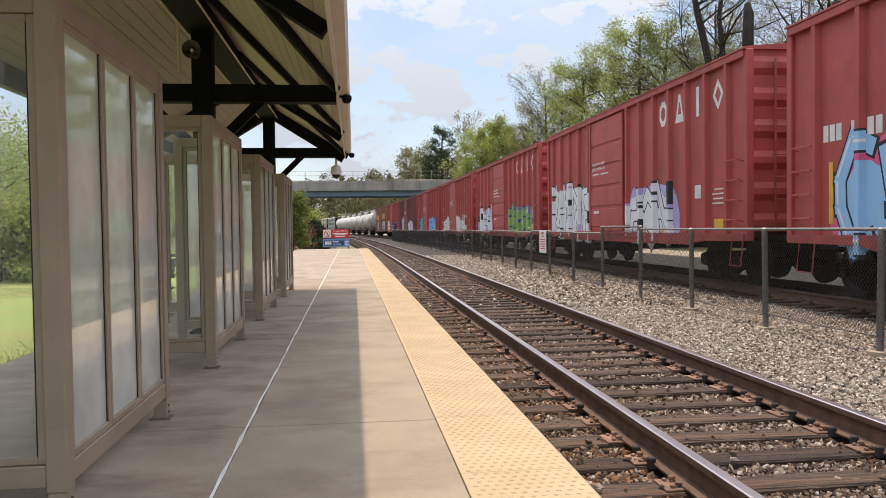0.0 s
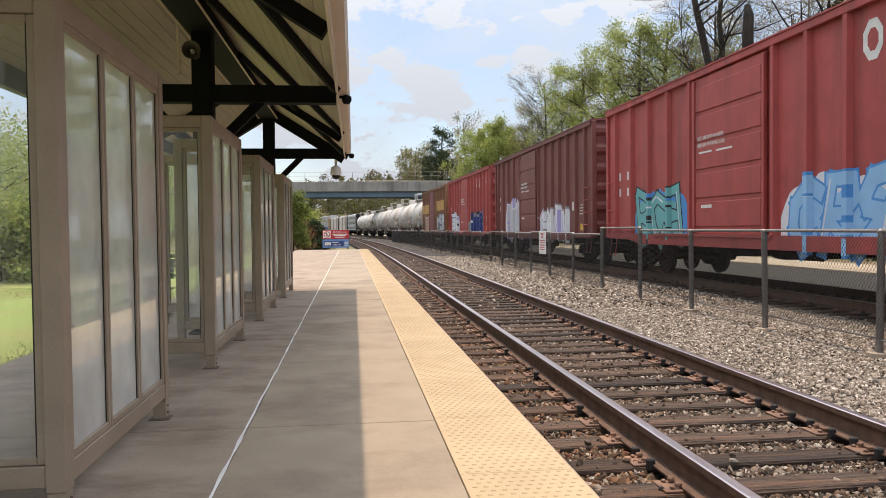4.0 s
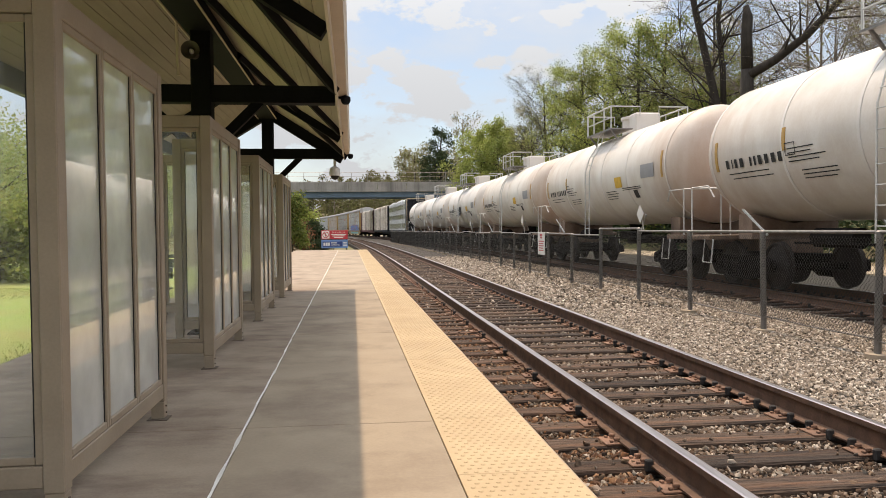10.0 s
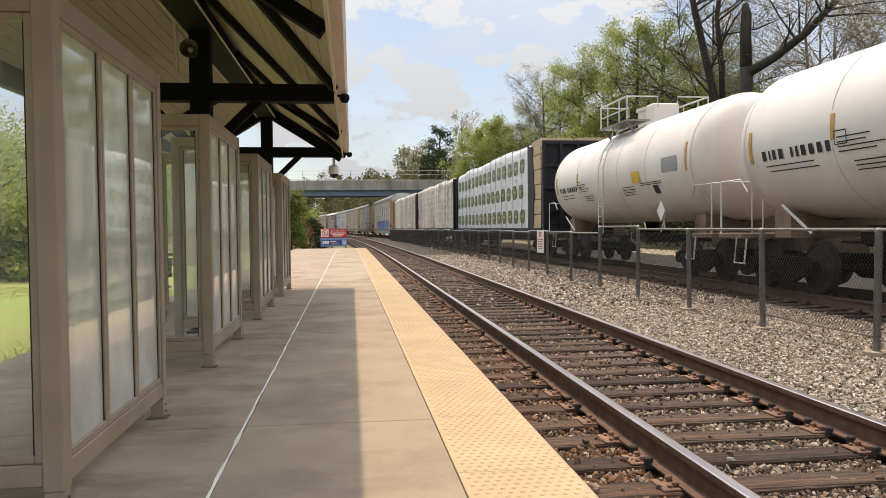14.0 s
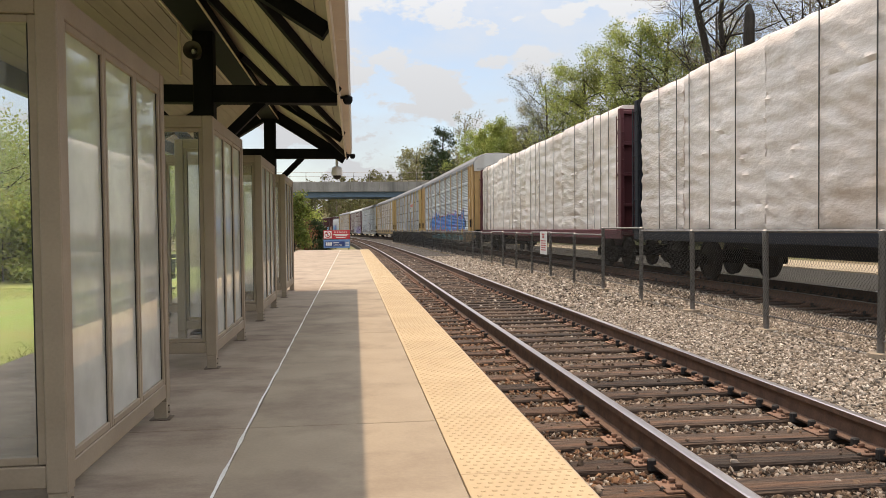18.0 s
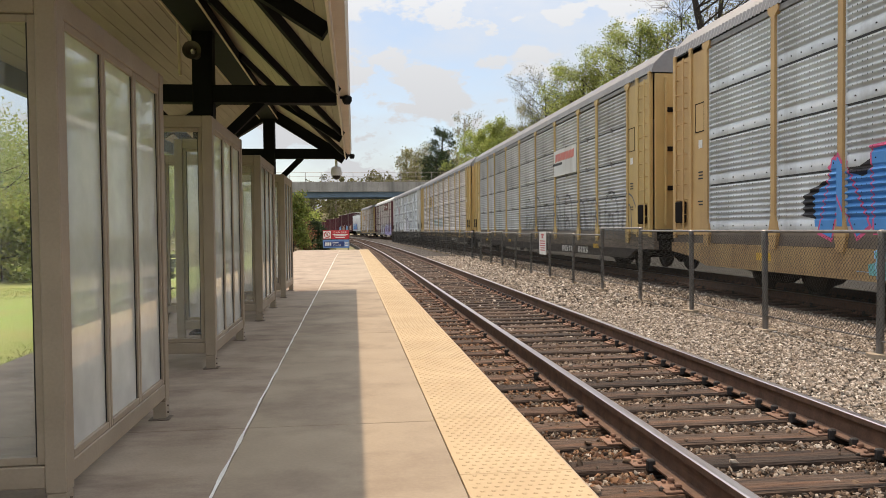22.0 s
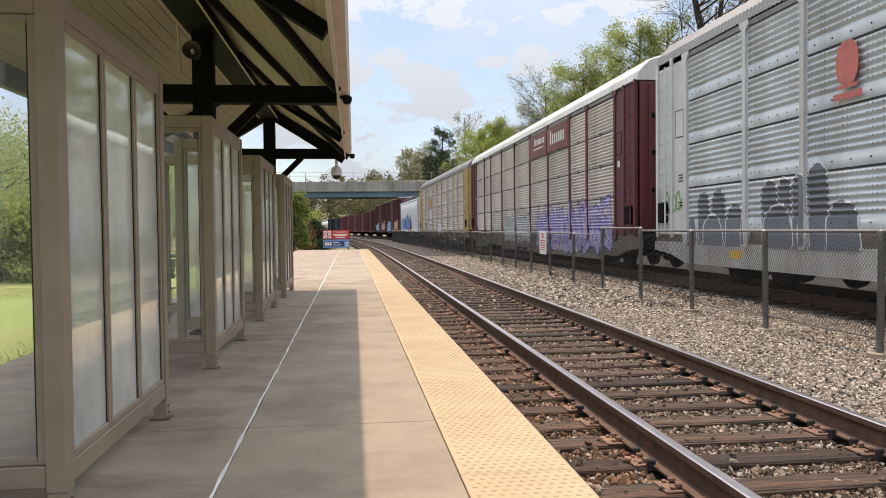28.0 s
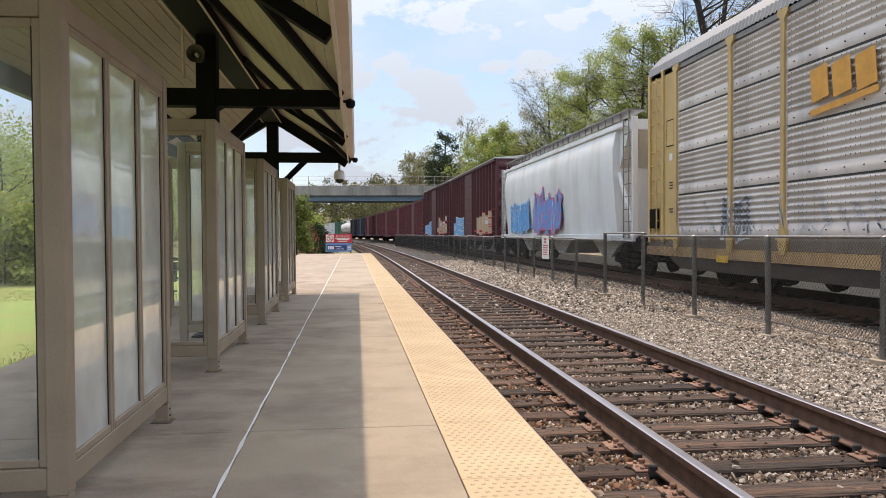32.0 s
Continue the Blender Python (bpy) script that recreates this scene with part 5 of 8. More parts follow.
OLIVE = mat("olive_print", (0.20, 0.20, 0.06), None, 0.4, bump=0.0)
TIMBER = mat("bare_timber", (0.52, 0.40, 0.27), (0.42, 0.31, 0.20), 0.8, scale=2, fine=30, bump=0.2, stretch=(1, 0.2, 3))
OLIVE_PALE = mat("pale_olive_print", (0.40, 0.41, 0.25), None, 0.4, bump=0.0)
OLIVE_DARK = mat("dark_olive_print", (0.07, 0.075, 0.03), None, 0.4, bump=0.0)
STRAP = mat("strap", (0.05, 0.045, 0.04), None, 0.5, bump=0.0)
BLUE_BLACK = car_paint("blue_black_paint", (0.010, 0.013, 0.021), None, (0.016, 0.014, 0.012), 0.4, 0.75)
MAROON = car_paint("maroon_paint", (0.13, 0.028, 0.035), (0.09, 0.02, 0.025), (0.06, 0.03, 0.03), 0.5)
MAROON_DARK = car_paint("dark_maroon_paint", (0.095, 0.024, 0.028), (0.06, 0.016, 0.02), (0.05, 0.03, 0.03), 0.5)
GALV_PANEL = mat("galvanised_panel", (0.62, 0.645, 0.66), (0.44, 0.46, 0.475), 0.5, 0.0, scale=1.0, fine=14, bump=0.05, spread=0.7, vary=0.10,
                 dirt=(0.22, 0.20, 0.18), dirt_amount=0.55, streak=(1.5, 2.2, 0.5))
STEEL_PANEL = mat("dull_steel_panel", (0.50, 0.505, 0.51), (0.34, 0.345, 0.35), 0.5, 0.0, scale=1.2, fine=14, bump=0.05, spread=0.6, vary=0.14,
                  dirt=(0.16, 0.15, 0.145), dirt_amount=0.6, streak=(1.5, 2.2, 0.5))
BROWN_PANEL = mat("weathered_brown_panel", (0.60, 0.545, 0.51), (0.48, 0.43, 0.395), 0.6, 0.0, scale=1.0, fine=14, bump=0.05, spread=0.7, vary=0.10,
                  dirt=(0.19, 0.155, 0.13), dirt_amount=0.6, streak=(1.5, 2.2, 0.5))
TAN_PAINT = car_paint("tan_yellow_paint", (0.52, 0.34, 0.15), (0.44, 0.28, 0.12), (0.22, 0.13, 0.07), 0.45)
YELLOW_PAINT = car_paint("faded_yellow_paint", (0.52, 0.37, 0.15), (0.44, 0.31, 0.13), (0.22, 0.13, 0.07), 0.45)
PALE_PAINT = car_paint("pale_grey_paint", (0.60, 0.60, 0.58), (0.5, 0.5, 0.48), (0.25, 0.2, 0.16), 0.45)
ROOF_METAL = mat("roof_sheet", (0.24, 0.24, 0.245), (0.18, 0.18, 0.185), 0.6, 0.0, scale=1.5, fine=14, bump=0.05, dirt=(0.25, 0.22, 0.2), dirt_amount=0.4)
HOPPER_GREY = car_paint("hopper_pale_paint", (0.66, 0.67, 0.68), (0.56, 0.57, 0.58), (0.35, 0.3, 0.26), 0.4)
NAVY = car_paint("navy_paint", (0.02, 0.028, 0.05), None)
GREEN_PAINT = car_paint("green_paint", (0.06, 0.16, 0.10), None)
MARK_WHITE = mat("white_marking", (0.72, 0.70, 0.66), None, 0.6, scale=4, fine=40, bump=0.0)
MARK_BLACK = mat("black_marking", (0.02, 0.02, 0.022), None, 0.6, bump=0.0)
MARK_YELLOW = mat("yellow_marking", (0.70, 0.43, 0.05), None, 0.5, bump=0.0)
BAND_OCHRE = mat("ochre_band", (0.52, 0.31, 0.09), None, 0.5, bump=0.0)
MARK_ORANGE = mat("orange_marking", (0.62, 0.30, 0.04), None, 0.5, bump=0.0)
MARK_RED = mat("red_marking", (0.55, 0.15, 0.12), None, 0.5, bump=0.0)


def spray(name, c):
    return mat(name, c, tuple(0.8 * k for k in c), 0.6, scale=3, fine=30, bump=0.0, spread=0.8)


SPRAYS = {"blue": spray("blue_spray", (0.07, 0.27, 0.62)), "sky": spray("sky_spray", (0.28, 0.50, 0.75)), "white": spray("white_spray", (0.70, 0.70, 0.72)),
          "black": spray("black_spray", (0.02, 0.02, 0.025)), "purple": spray("purple_spray", (0.20, 0.15, 0.42)), "lilac": spray("lilac_spray", (0.42, 0.36, 0.64)),
          "green": spray("green_spray", (0.22, 0.36, 0.10)), "pink": spray("pink_spray", (0.65, 0.10, 0.22)), "navy": spray("navy_spray", (0.03, 0.05, 0.20)),
          "grey": spray("grey_spray", (0.30, 0.30, 0.31)), "teal": spray("teal_spray", (0.15, 0.42, 0.42)), "sand": spray("sand_spray", (0.55, 0.42, 0.30)),
          "rose": spray("dusty_rose_spray", (0.48, 0.32, 0.25)), "slate": spray("slate_spray", (0.17, 0.18, 0.20)), "red": spray("red_spray", (0.50, 0.06, 0.06)), "silver": spray("silver_spray", (0.50, 0.50, 0.52)),
          "soot": spray("sooty_spray", (0.12, 0.12, 0.125))}


def blob(cx, cz, w, h, rg, sharp=2.6, wob=0.16, n=22):
    ph = [rg.uniform(0, 6.28) for _ in range(3)]
    out = []
    for i in range(n):
        a = 2 * math.pi * i / n
        c, s = math.cos(a), math.sin(a)
        r = (abs(c) ** sharp + abs(s) ** sharp) ** (-1 / sharp) * (1 + wob * math.sin(2 * a + ph[0]) * 0.6 + wob * math.sin(3 * a + ph[1]) + wob * 0.5 * math.sin(5 * a + ph[2]))
        out.append((cx + 0.5 * w * r * c, cz + 0.5 * h * r * s))
    return out


def graffiti(parent, x, y0, y1, z0, z1, fill, edge, seed, accent=None, letters=None, ribs=(), rib_x=None, wild=0.16):
    """A sprayed piece on the side x: a cloud with outlined letter-like forms on it, which run on over the ribs."""
    rg = random.Random(seed)
    n = letters or max(3, int((y1 - y0) / 0.85))
    w, h = (y1 - y0) / n, z1 - z0

    def lay(m, poly, d):
        m.plate(poly, 0, x - d)
        ys = [p[0] for p in poly]
        for r in ribs:
            if min(ys) < r < max(ys):
                cut = []
                for (ya, za), (yb, zb) in zip(poly, poly[1:] + poly[:1]):
                    if (ya - r) * (yb - r) < 0:
                        cut.append(za + (zb - za) * (r - ya) / (yb - ya))
                if len(cut) > 1:
                    lo, hi = min(cut), max(cut)
                    m.add([(px, r + py, pz) for pz in (lo, hi) for px, py in ((x - d, -0.089 - d), (rib_x - d, -0.052 - d), (rib_x - d, 0.052 + d), (x - d, 0.089 + d))],
                          [(0, 1, 5, 4), (1, 2, 6, 5), (2, 3, 7, 6)])
        return m

    # the cloud: one ragged outline round the whole piece
    k = max(24, n * 7)
    up, low = [], []
    for i in range(k + 1):
        y = y0 - 0.2 * w + (y1 - y0 + 0.4 * w) * i / k
        lift = 0.10 * h * noise.noise((y * 2.3, seed, 1)) + 0.14 * h * abs(noise.noise((y * 5.0, seed, 2))) - 0.5 * h * (abs(2 * i / k - 1) ** 8)
        up.append((y, z1 + lift))
        low.append((y, z0 + 0.03 * h * noise.noise((y * 3.1, seed, 5)) + 0.2 * h * (abs(2 * i / k - 1) ** 8)))
    back = accent or edge
    if not accent:
        up = [(y, z0 + (z - z0) * 0.3) for y, z in up]
    cloud = part("graffiti", lay(M(), low + up[::-1], 0.003), SPRAYS[back], parent, back + " sprayed cloud")
    slant = rg.uniform(-0.2, 0.2)
    k = n * 5
    top = []
    for i in range(k + 1):
        y = y0 + 0.02 * w + (y1 - y0 - 0.04 * w) * i / k
        top.append((y + slant * h * 0.9, z0 + h * (0.80 + 0.16 * noise.noise((y * 3.7, seed, 8)) + 0.10 * (i % 2)) - 0.3 * h * abs(2 * i / k - 1) ** 8))
    part("letter_body", lay(M(), [(y0 + 0.02 * w, z0 + 0.04 * h), (y1 - 0.02 * w, z0 + 0.04 * h)] + top[::-1], 0.0038), SPRAYS[fill], cloud, fill + " filled body")
    arcs = ([(0.1, 1), (0.75, 0.98), (1, 0.76), (0.72, 0.52), (0.12, 0.5)], [(0.1, 0.5), (0.8, 0.46), (1, 0.24), (0.75, 0.02), (0.1, 0)], [(0.9, 0.86), (0.5, 1.02), (0.12, 0.8), (0.5, 0.52), (0.92, 0.26), (0.5, -0.02), (0.06, 0.16)],
            [(0.95, 0.85), (0.5, 1.02), (0.08, 0.7), (0.08, 0.3), (0.5, -0.02), (0.95, 0.15)], [(0.1, 1), (0.5, 0.1), (0.9, 1)], [(0.15, 0), (0.5, 0.98), (0.9, 0)], [(0.1, 0), (0.12, 1), (0.85, 0.05), (0.9, 1)], [(0.1, 1), (0.95, 0.95)],
            [(0.1, 0.5), (0.8, 0.52)], [(0.15, 0.48), (0.95, 0)], [(0.15, 0.5), (0.92, 1)], [(0.1, 0.03), (0.95, 0)])
    looks = ((0, 9), (0, 1), (2,), (3,), (4,), (5, 8), (6,), (7, 8, 11), (10, 9), (3, 8), (0,))
    for i in range(n):
        yl, hh = y0 + w * i + rg.uniform(-0.04, 0.04) * w, h * rg.uniform(0.86, 1.04)
        zl = z0 + rg.uniform(0.0, 0.08) * h
        pick = rg.choice(looks)
        lines = [arcs[q] for q in pick]
        if pick[0] in (0, 7, 10) or (0 in pick):
            lines = [[(0.12, 0.0), (0.1, 1.0)]] + lines
        thick = min(w, h) * rg.uniform(0.20, 0.31)
        flip_u, flip_v = rg.random() < 0.7, rg.random() < 0.45
        bend = [(rg.uniform(-wild, wild) * 0.5, rg.uniform(-wild, wild) * 0.5) for _ in range(3)]

        def stroke(m, line, width, d, grow, dy=0.0, dz=0.0):
            pts = []
            for k, (u, v) in enumerate(line):
                by, bz = bend[k % 3]
                u, v = (u if flip_u else 1 - u), (1 - v if flip_v else v)
                yy = yl + w * (0.08 + 0.86 * u) + by * w
                zz = zl + hh * v + bz * h
                pts.append((yy + slant * (zz - z0) + dy, zz + dz))
            for k, (pa, pb) in enumerate(zip(pts, pts[1:])):
                ln = math.hypot(pb[0] - pa[0], pb[1] - pa[1]) or 1.0
                ty, tz = (pb[0] - pa[0]) / ln, (pb[1] - pa[1]) / ln
                g = width * 0.32 + grow
                a_, b_ = (pa[0] - ty * g, pa[1] - tz * g), (pb[0] + ty * g, pb[1] + tz * g)
                ny, nz = -tz * width / 2, ty * width / 2
                lay(m, [(a_[0] + ny, a_[1] + nz), (b_[0] + ny, b_[1] + nz), (b_[0] - ny, b_[1] - nz), (a_[0] - ny, a_[1] - nz)], d + 0.0001 * k)

        rim = min(0.038, 0.05 * h)
        mo, mf, mh = M(), M(), M()
        for k, line in enumerate(lines):
            stroke(mo, line, thick + 2 * rim, 0.0045 + 0.0004 * (i % 3) + 0.00001 * k, rim)
            stroke(mf, line, thick, 0.0078 + 0.0004 * (i % 3) + 0.00001 * k, 0.0)
        part("letter_outline", mo, SPRAYS[edge], cloud, edge + " outline")
        part("letter", mf, SPRAYS[fill], cloud, fill + " letter form")
        if thick > 0.13 and rg.random() < 0.5:
            stroke(mh, lines[0], thick * 0.16, 0.0115, -0.05, thick * 0.26, 0.03)
            part("highlight", mh, SPRAYS["white" if fill != "white" else "lilac"], cloud)


def scrawl(parent, x, y0, y1, z0, z1, colour, seed, loops, w):
    """Thin sprayed strokes that loop along the side."""
    rg = random.Random(seed)
    for k in range(loops):
        m = M()
        cy, cz = y0 + (y1 - y0) * (k + 0.5) / loops, (z0 + z1) / 2
        ry, rz = (y1 - y0) / loops * 0.55, (z1 - z0) / 2
        a0, pts = rg.uniform(0, 6.28), []
        for q in range(13):
            a = a0 + q * rg.uniform(0.35, 0.6)
            pts.append((cy + ry * math.cos(a) * rg.uniform(0.7, 1.1), cz + rz * math.sin(a * 1.0 + 0.3 * k) * rg.uniform(0.8, 1.0)))
        for (ya, za), (yb, zb) in zip(pts, pts[1:]):
            d = math.hypot(yb - ya, zb - za) or 1
            ny, nz = -(zb - za) / d * w / 2, (yb - ya) / d * w / 2
            m.plate([(ya + ny, za + nz), (yb + ny, zb + nz), (yb - ny, zb - nz), (ya - ny, za - nz)], 0, x - 0.004 - 0.0003 * (k % 9))
        part("sprayed_stroke", m, SPRAYS[colour], parent, colour + " sprayed stroke")


def lobes(parent, x, z0, spec, edge, fill=None, rim=0.035, seed=1):
    """Rounded sprayed fingers (y, width, height) with a thin rim; without a fill, bare arches."""
    for k, (y, w, h) in enumerate(spec):
        outer, inner = [], []
        for q in range(19):
            a = math.pi * q / 18
            u, v = math.cos(a), math.sin(a)
            wob = 1 + 0.09 * noise.noise((u * 1.7 + k, v * 1.3, seed))
            for ring, g in ((outer, 0.0), (inner, rim * (1 + 0.5 * noise.noise((q * 0.6, k, seed + 3))))):
                r = (w / 2 - g) * wob
                ring.append((y + r * u + 0.08 * h, z0 + h - w / 2 + r * v * 1.05))
        foot_a, foot_b = (y + w * 0.56, z0), (y - w * 0.52, z0)
        d = 0.004 + 0.0008 * k
        rim_in = [(foot_a[0] - rim, z0)] + inner + [(foot_b[0] + rim, z0)]
        rim_out = [foot_a] + outer + [foot_b]
        m = M()
        for (p0, p1), (q0, q1) in zip(zip(rim_out, rim_out[1:]), zip(rim_in, rim_in[1:])):
            m.plate([p0, p1, q1, q0], 0, x - d)
        arch = part("graffiti", m, SPRAYS[edge], parent, edge + " sprayed arch")
        if fill:
            part("letter_body", M().plate(rim_in, 0, x - d), SPRAYS[fill], arch, fill + " filled finger")


def bars(parent, x, y, z, spec, material, name="marking"):
    """Lettering too small or too private to set: bars (dy, dz, length, height)."""
    m = M()
    for dy, dz, ln, ht in spec:
        m.box(x - 0.006, x - 0.002, y + dy, y + dy + ln, z + dz, z + dz + ht)
    part(name, m, material, parent)


# shared running gear
def wheel_shape():
    m = M()
    prof = [(0.08, -0.075), (0.40, -0.03), (0.43, -0.065), (0.457, -0.062), (0.462, 0.03), (0.485, 0.045), (0.485, 0.07), (0.42, 0.07), (0.40, 0.02), (0.10, 0.06)]
    k = 24
    for r, d in prof:
        m.v += [(d, r * math.cos(2 * math.pi * i / k), r * math.sin(2 * math.pi * i / k)) for i in range(k)]
    m.f = [(j * k + i, j * k + (i + 1) % k, (j + 1) * k + (i + 1) % k, (j + 1) * k + i) for j in range(len(prof) - 1) for i in range(k)]
    return m


WHEEL_ME = wheel_shape().mesh("wheel", WHEEL, True)
tr_m = M()
for sx in (-1, 1):
    x = sx * 1.0
    side = [(-1.12, 0.36), (-1.12, 0.58), (-0.8, 0.66), (0.8, 0.66), (1.12, 0.58), (1.12, 0.36), (0.78, 0.34), (0.42, 0.18), (-0.42, 0.18), (-0.78, 0.34)]
    tr_m.prism(side, 0, x - 0.06, x + 0.06)
    for y in (-0.89, 0.89):
        tr_m.tube([(x - 0.09, y, 0.457), (x + 0.14, y, 0.457)], 0.12, 12)
    for y in (-0.2, -0.07, 0.07, 0.2):
        tr_m.tube([(x + sx * 0.03, y, 0.25), (x + sx * 0.03, y, 0.6)], 0.055, 8)
tr_m.box(-1.1, 1.1, -0.2, 0.2, 0.42, 0.68, 0.03)
for y in (-0.89, 0.89):
    tr_m.tube([(-0.75, y, 0.457), (0.75, y, 0.457)], 0.075, 10)
TRUCK_ME = tr_m.mesh("truck", UNDER)
COUPLER_ME = M().box(-0.07, 0.07, -0.45, 0.35, 0.74, 0.92, 0.02).box(-0.14, 0.12, -0.62, -0.42, 0.72, 0.96, 0.04).mesh("coupler", UNDER)
GRAB_ME = M().tube([(0.13, -0.28, -0.04), (0, -0.28, 0), (0, 0.28, 0), (0.13, 0.28, -0.04)], 0.014, 5).mesh("grab_iron", OXIDE)
HOSE_ME = M().tube([(0.3, 0.0, 0.8), (0.3, -0.2, 0.55), (0.2, -0.42, 0.42), (0.1, -0.55, 0.5)], 0.022, 6).mesh("air_hose", BLACK)


def running_gear(car, length, truck_y):
    for sy in (-1, 1):
        t = part("truck", TRUCK_ME, None, car, "dark cast truck", at=pose(0, sy * truck_y, 0))
        for sx in (-1, 1):
            for wy in (-0.89, 0.89):
                part("wheel", WHEEL_ME, None, t, at=pose(sx * 0.7525, wy, 0.478, 0, 0, 0 if sx < 0 else 180))
        part("coupler", COUPLER_ME, None, car, at=pose(0, sy * (length / 2 - 0.62), 0, 0, 0, 180 if sy > 0 else 0))
        part("air_hose", HOSE_ME, None, car, at=pose(0, sy * (length / 2 - 0.62), 0, 0, 0, 180 if sy > 0 else 0))


def ladder(parent, x, y, z0, z1, w, material, rungs, out=0.0, along_y=True, name="ladder"):
    m = M()
    for i in range(rungs):
        z = z0 + (z1 - z0) * i / max(1, rungs - 1)
        if along_y:
            m.tube([(x + 0.09, y - w / 2, z), (x, y - w / 2, z), (x, y + w / 2, z), (x + 0.09, y + w / 2, z)], 0.012, 5)
        else:
            m.tube([(x - w / 2, y + 0.09, z), (x - w / 2, y, z), (x + w / 2, y, z), (x + w / 2, y + 0.09, z)], 0.012, 5)
    if rungs > 2:
        for e in (-w / 2, w / 2):
            m.box(*((x - 0.012, x + 0.012, y + e - 0.02, y + e + 0.02) if along_y else (x + e - 0.02, x + e + 0.02, y - 0.012, y + 0.012)), z0 - 0.1, z1 + 0.1)
    return part(name, m, material, parent)


def boxcar(length, body, paint, label, name="boxcar", top=4.67, bottom=0.93, ribs_n=12, door_paint=None, door=3.0, panels=5, roof=None, deep=0.10, dc=0.7):
    car = thing(name, label, "freight car", "cars of the train")
    hw = 1.44
    hl = body / 2
    part("side_wall", M().box(-hw, -hw + 0.04, -hl, hl, bottom + 0.12, top - 0.1), paint, car)
    part("side_wall", M().box(hw - 0.04, hw, -hl, hl, bottom + 0.12, top - 0.1), paint, car)
    part("floor", M().box(-hw + 0.04, hw - 0.04, -hl, hl, bottom + 0.05, bottom + 0.2), UNDER, car)
    rib = M().prism([(-hw - deep, -0.05), (-hw - deep, 0.05), (-hw, 0.085), (-hw, -0.085)], 2, bottom + 0.14, top - 0.14).mesh("side_post", paint)
    ribs_y = []
    for y0, y1, n2 in ((-hl + 0.75, dc - door / 2 - 0.25, ribs_n // 2 + 1), (dc + door / 2 + 0.25, hl - 0.75, ribs_n // 2 - 1)):
        for i in range(n2):
            y = y0 + (y1 - y0) * i / (n2 - 1)
            ribs_y.append(y)
            part("side_post", rib, None, car, at=pose(0, y, 0))
            part("side_post", rib, None, car, at=pose(0, y, 0, 0, 0, 180))
    for sx in (-1, 1):
        part("top_chord", M().box(sx * hw, sx * (hw + deep + 0.01), -hl, hl, top - 0.14, top, 0.01), paint, car)
        part("side_sill", M().prism([(-hl, bottom + 0.14), (-hl, bottom), (-hl + 1.9, bottom - 0.02), (-hl + 2.6, bottom - 0.12), (hl - 2.6, bottom - 0.12), (hl - 1.9, bottom - 0.02), (hl, bottom), (hl, bottom + 0.14)], 0,
                                  sx * (hw - 0.02), sx * (hw + deep + 0.005)), paint, car)
        # door with pressed panels
        dp = door_paint or paint
        d = part("door", M().box(sx * (hw + 0.02), sx * (hw + 0.07), dc - door / 2, dc + door / 2, bottom + 0.16, top - 0.18, 0.01), dp, car, "sliding door")
        for i in range(panels):
            z = bottom + 0.32 + i * (top - bottom - 0.6) / panels
            part("door_panel", M().box(sx * (hw + 0.07), sx * (hw + 0.095), dc - door / 2 + 0.12, dc + door / 2 - 0.12, z, z + (top - bottom - 0.6) / panels - (0.10 if panels < 8 else 0.07), 0.02), dp, d)
        part("door_bar", M().box(sx * (hw + 0.07), sx * (hw + 0.12), dc + door / 2 - 0.1, dc + door / 2 + 0.02, bottom + 0.2, top - 0.2, 0.01), dp, d)
        part("door_bar", M().box(sx * (hw + 0.07), sx * (hw + 0.12), dc - door / 2 - 0.02, dc - door / 2 + 0.06, bottom + 0.2, top - 0.2, 0.01), dp, d)
        part("door_track", M().box(sx * (hw + 0.02), sx * (hw + 0.14), dc - door * 0.6, dc + door * 1.2, bottom + 0.10, bottom + 0.16), dp, d)
    # ends with pressed ribs
    for sy in (-1, 1):
        e = M()
        zs = [bottom + 0.05 + (top - bottom - 0.05) * i / 30 for i in range(31)]
        prof = [(sy * (hl + (0.07 if i % 5 in (2, 3) else 0.0)), z) for i, z in enumerate(zs)]
        e.prism(prof + [(sy * (hl - 0.05), zs[-1]), (sy * (hl - 0.05), zs[0])], 0, -hw + 0.06, hw - 0.06)
        part("end_wall", e, paint, car, "pressed steel end")
        for sx in (-1, 1):
            part("corner_post", M().box(sx * (hw - 0.08), sx * (hw + 0.07), sy * (hl - 0.06), sy * (hl + 0.09), bottom, top, 0.015), paint, car)
    rf = M()
    peak = top + 0.16
    rf.prism([(-hw - deep - 0.03, top), (-hw - deep - 0.03, top + 0.03), (0, peak), (hw + deep + 0.03, top + 0.03), (hw + deep + 0.03, top)], 1, -hl - 0.06, hl + 0.06)
    k = 12
    for i in range(k + 1):
        y = -hl + 2 * hl * i / k
        rf.add([(-hw - deep, y - 0.04, top + 0.055), (0, y - 0.04, peak + 0.025), (hw + deep, y - 0.04, top + 0.055), (-hw - deep, y + 0.04, top + 0.055), (0, y + 0.04, peak + 0.025), (hw + deep, y + 0.04, top + 0.055),
                (-hw - deep, y - 0.04, top), (hw + deep, y - 0.04, top), (-hw - deep, y + 0.04, top), (hw + deep, y + 0.04, top)],
               [(0, 1, 4, 3), (1, 2, 5, 4), (6, 0, 3, 8), (2, 7, 9, 5), (6, 7, 2, 1, 0), (8, 3, 4, 5, 9)])
    part("roof", rf, roof or paint, car, "ribbed metal roof")
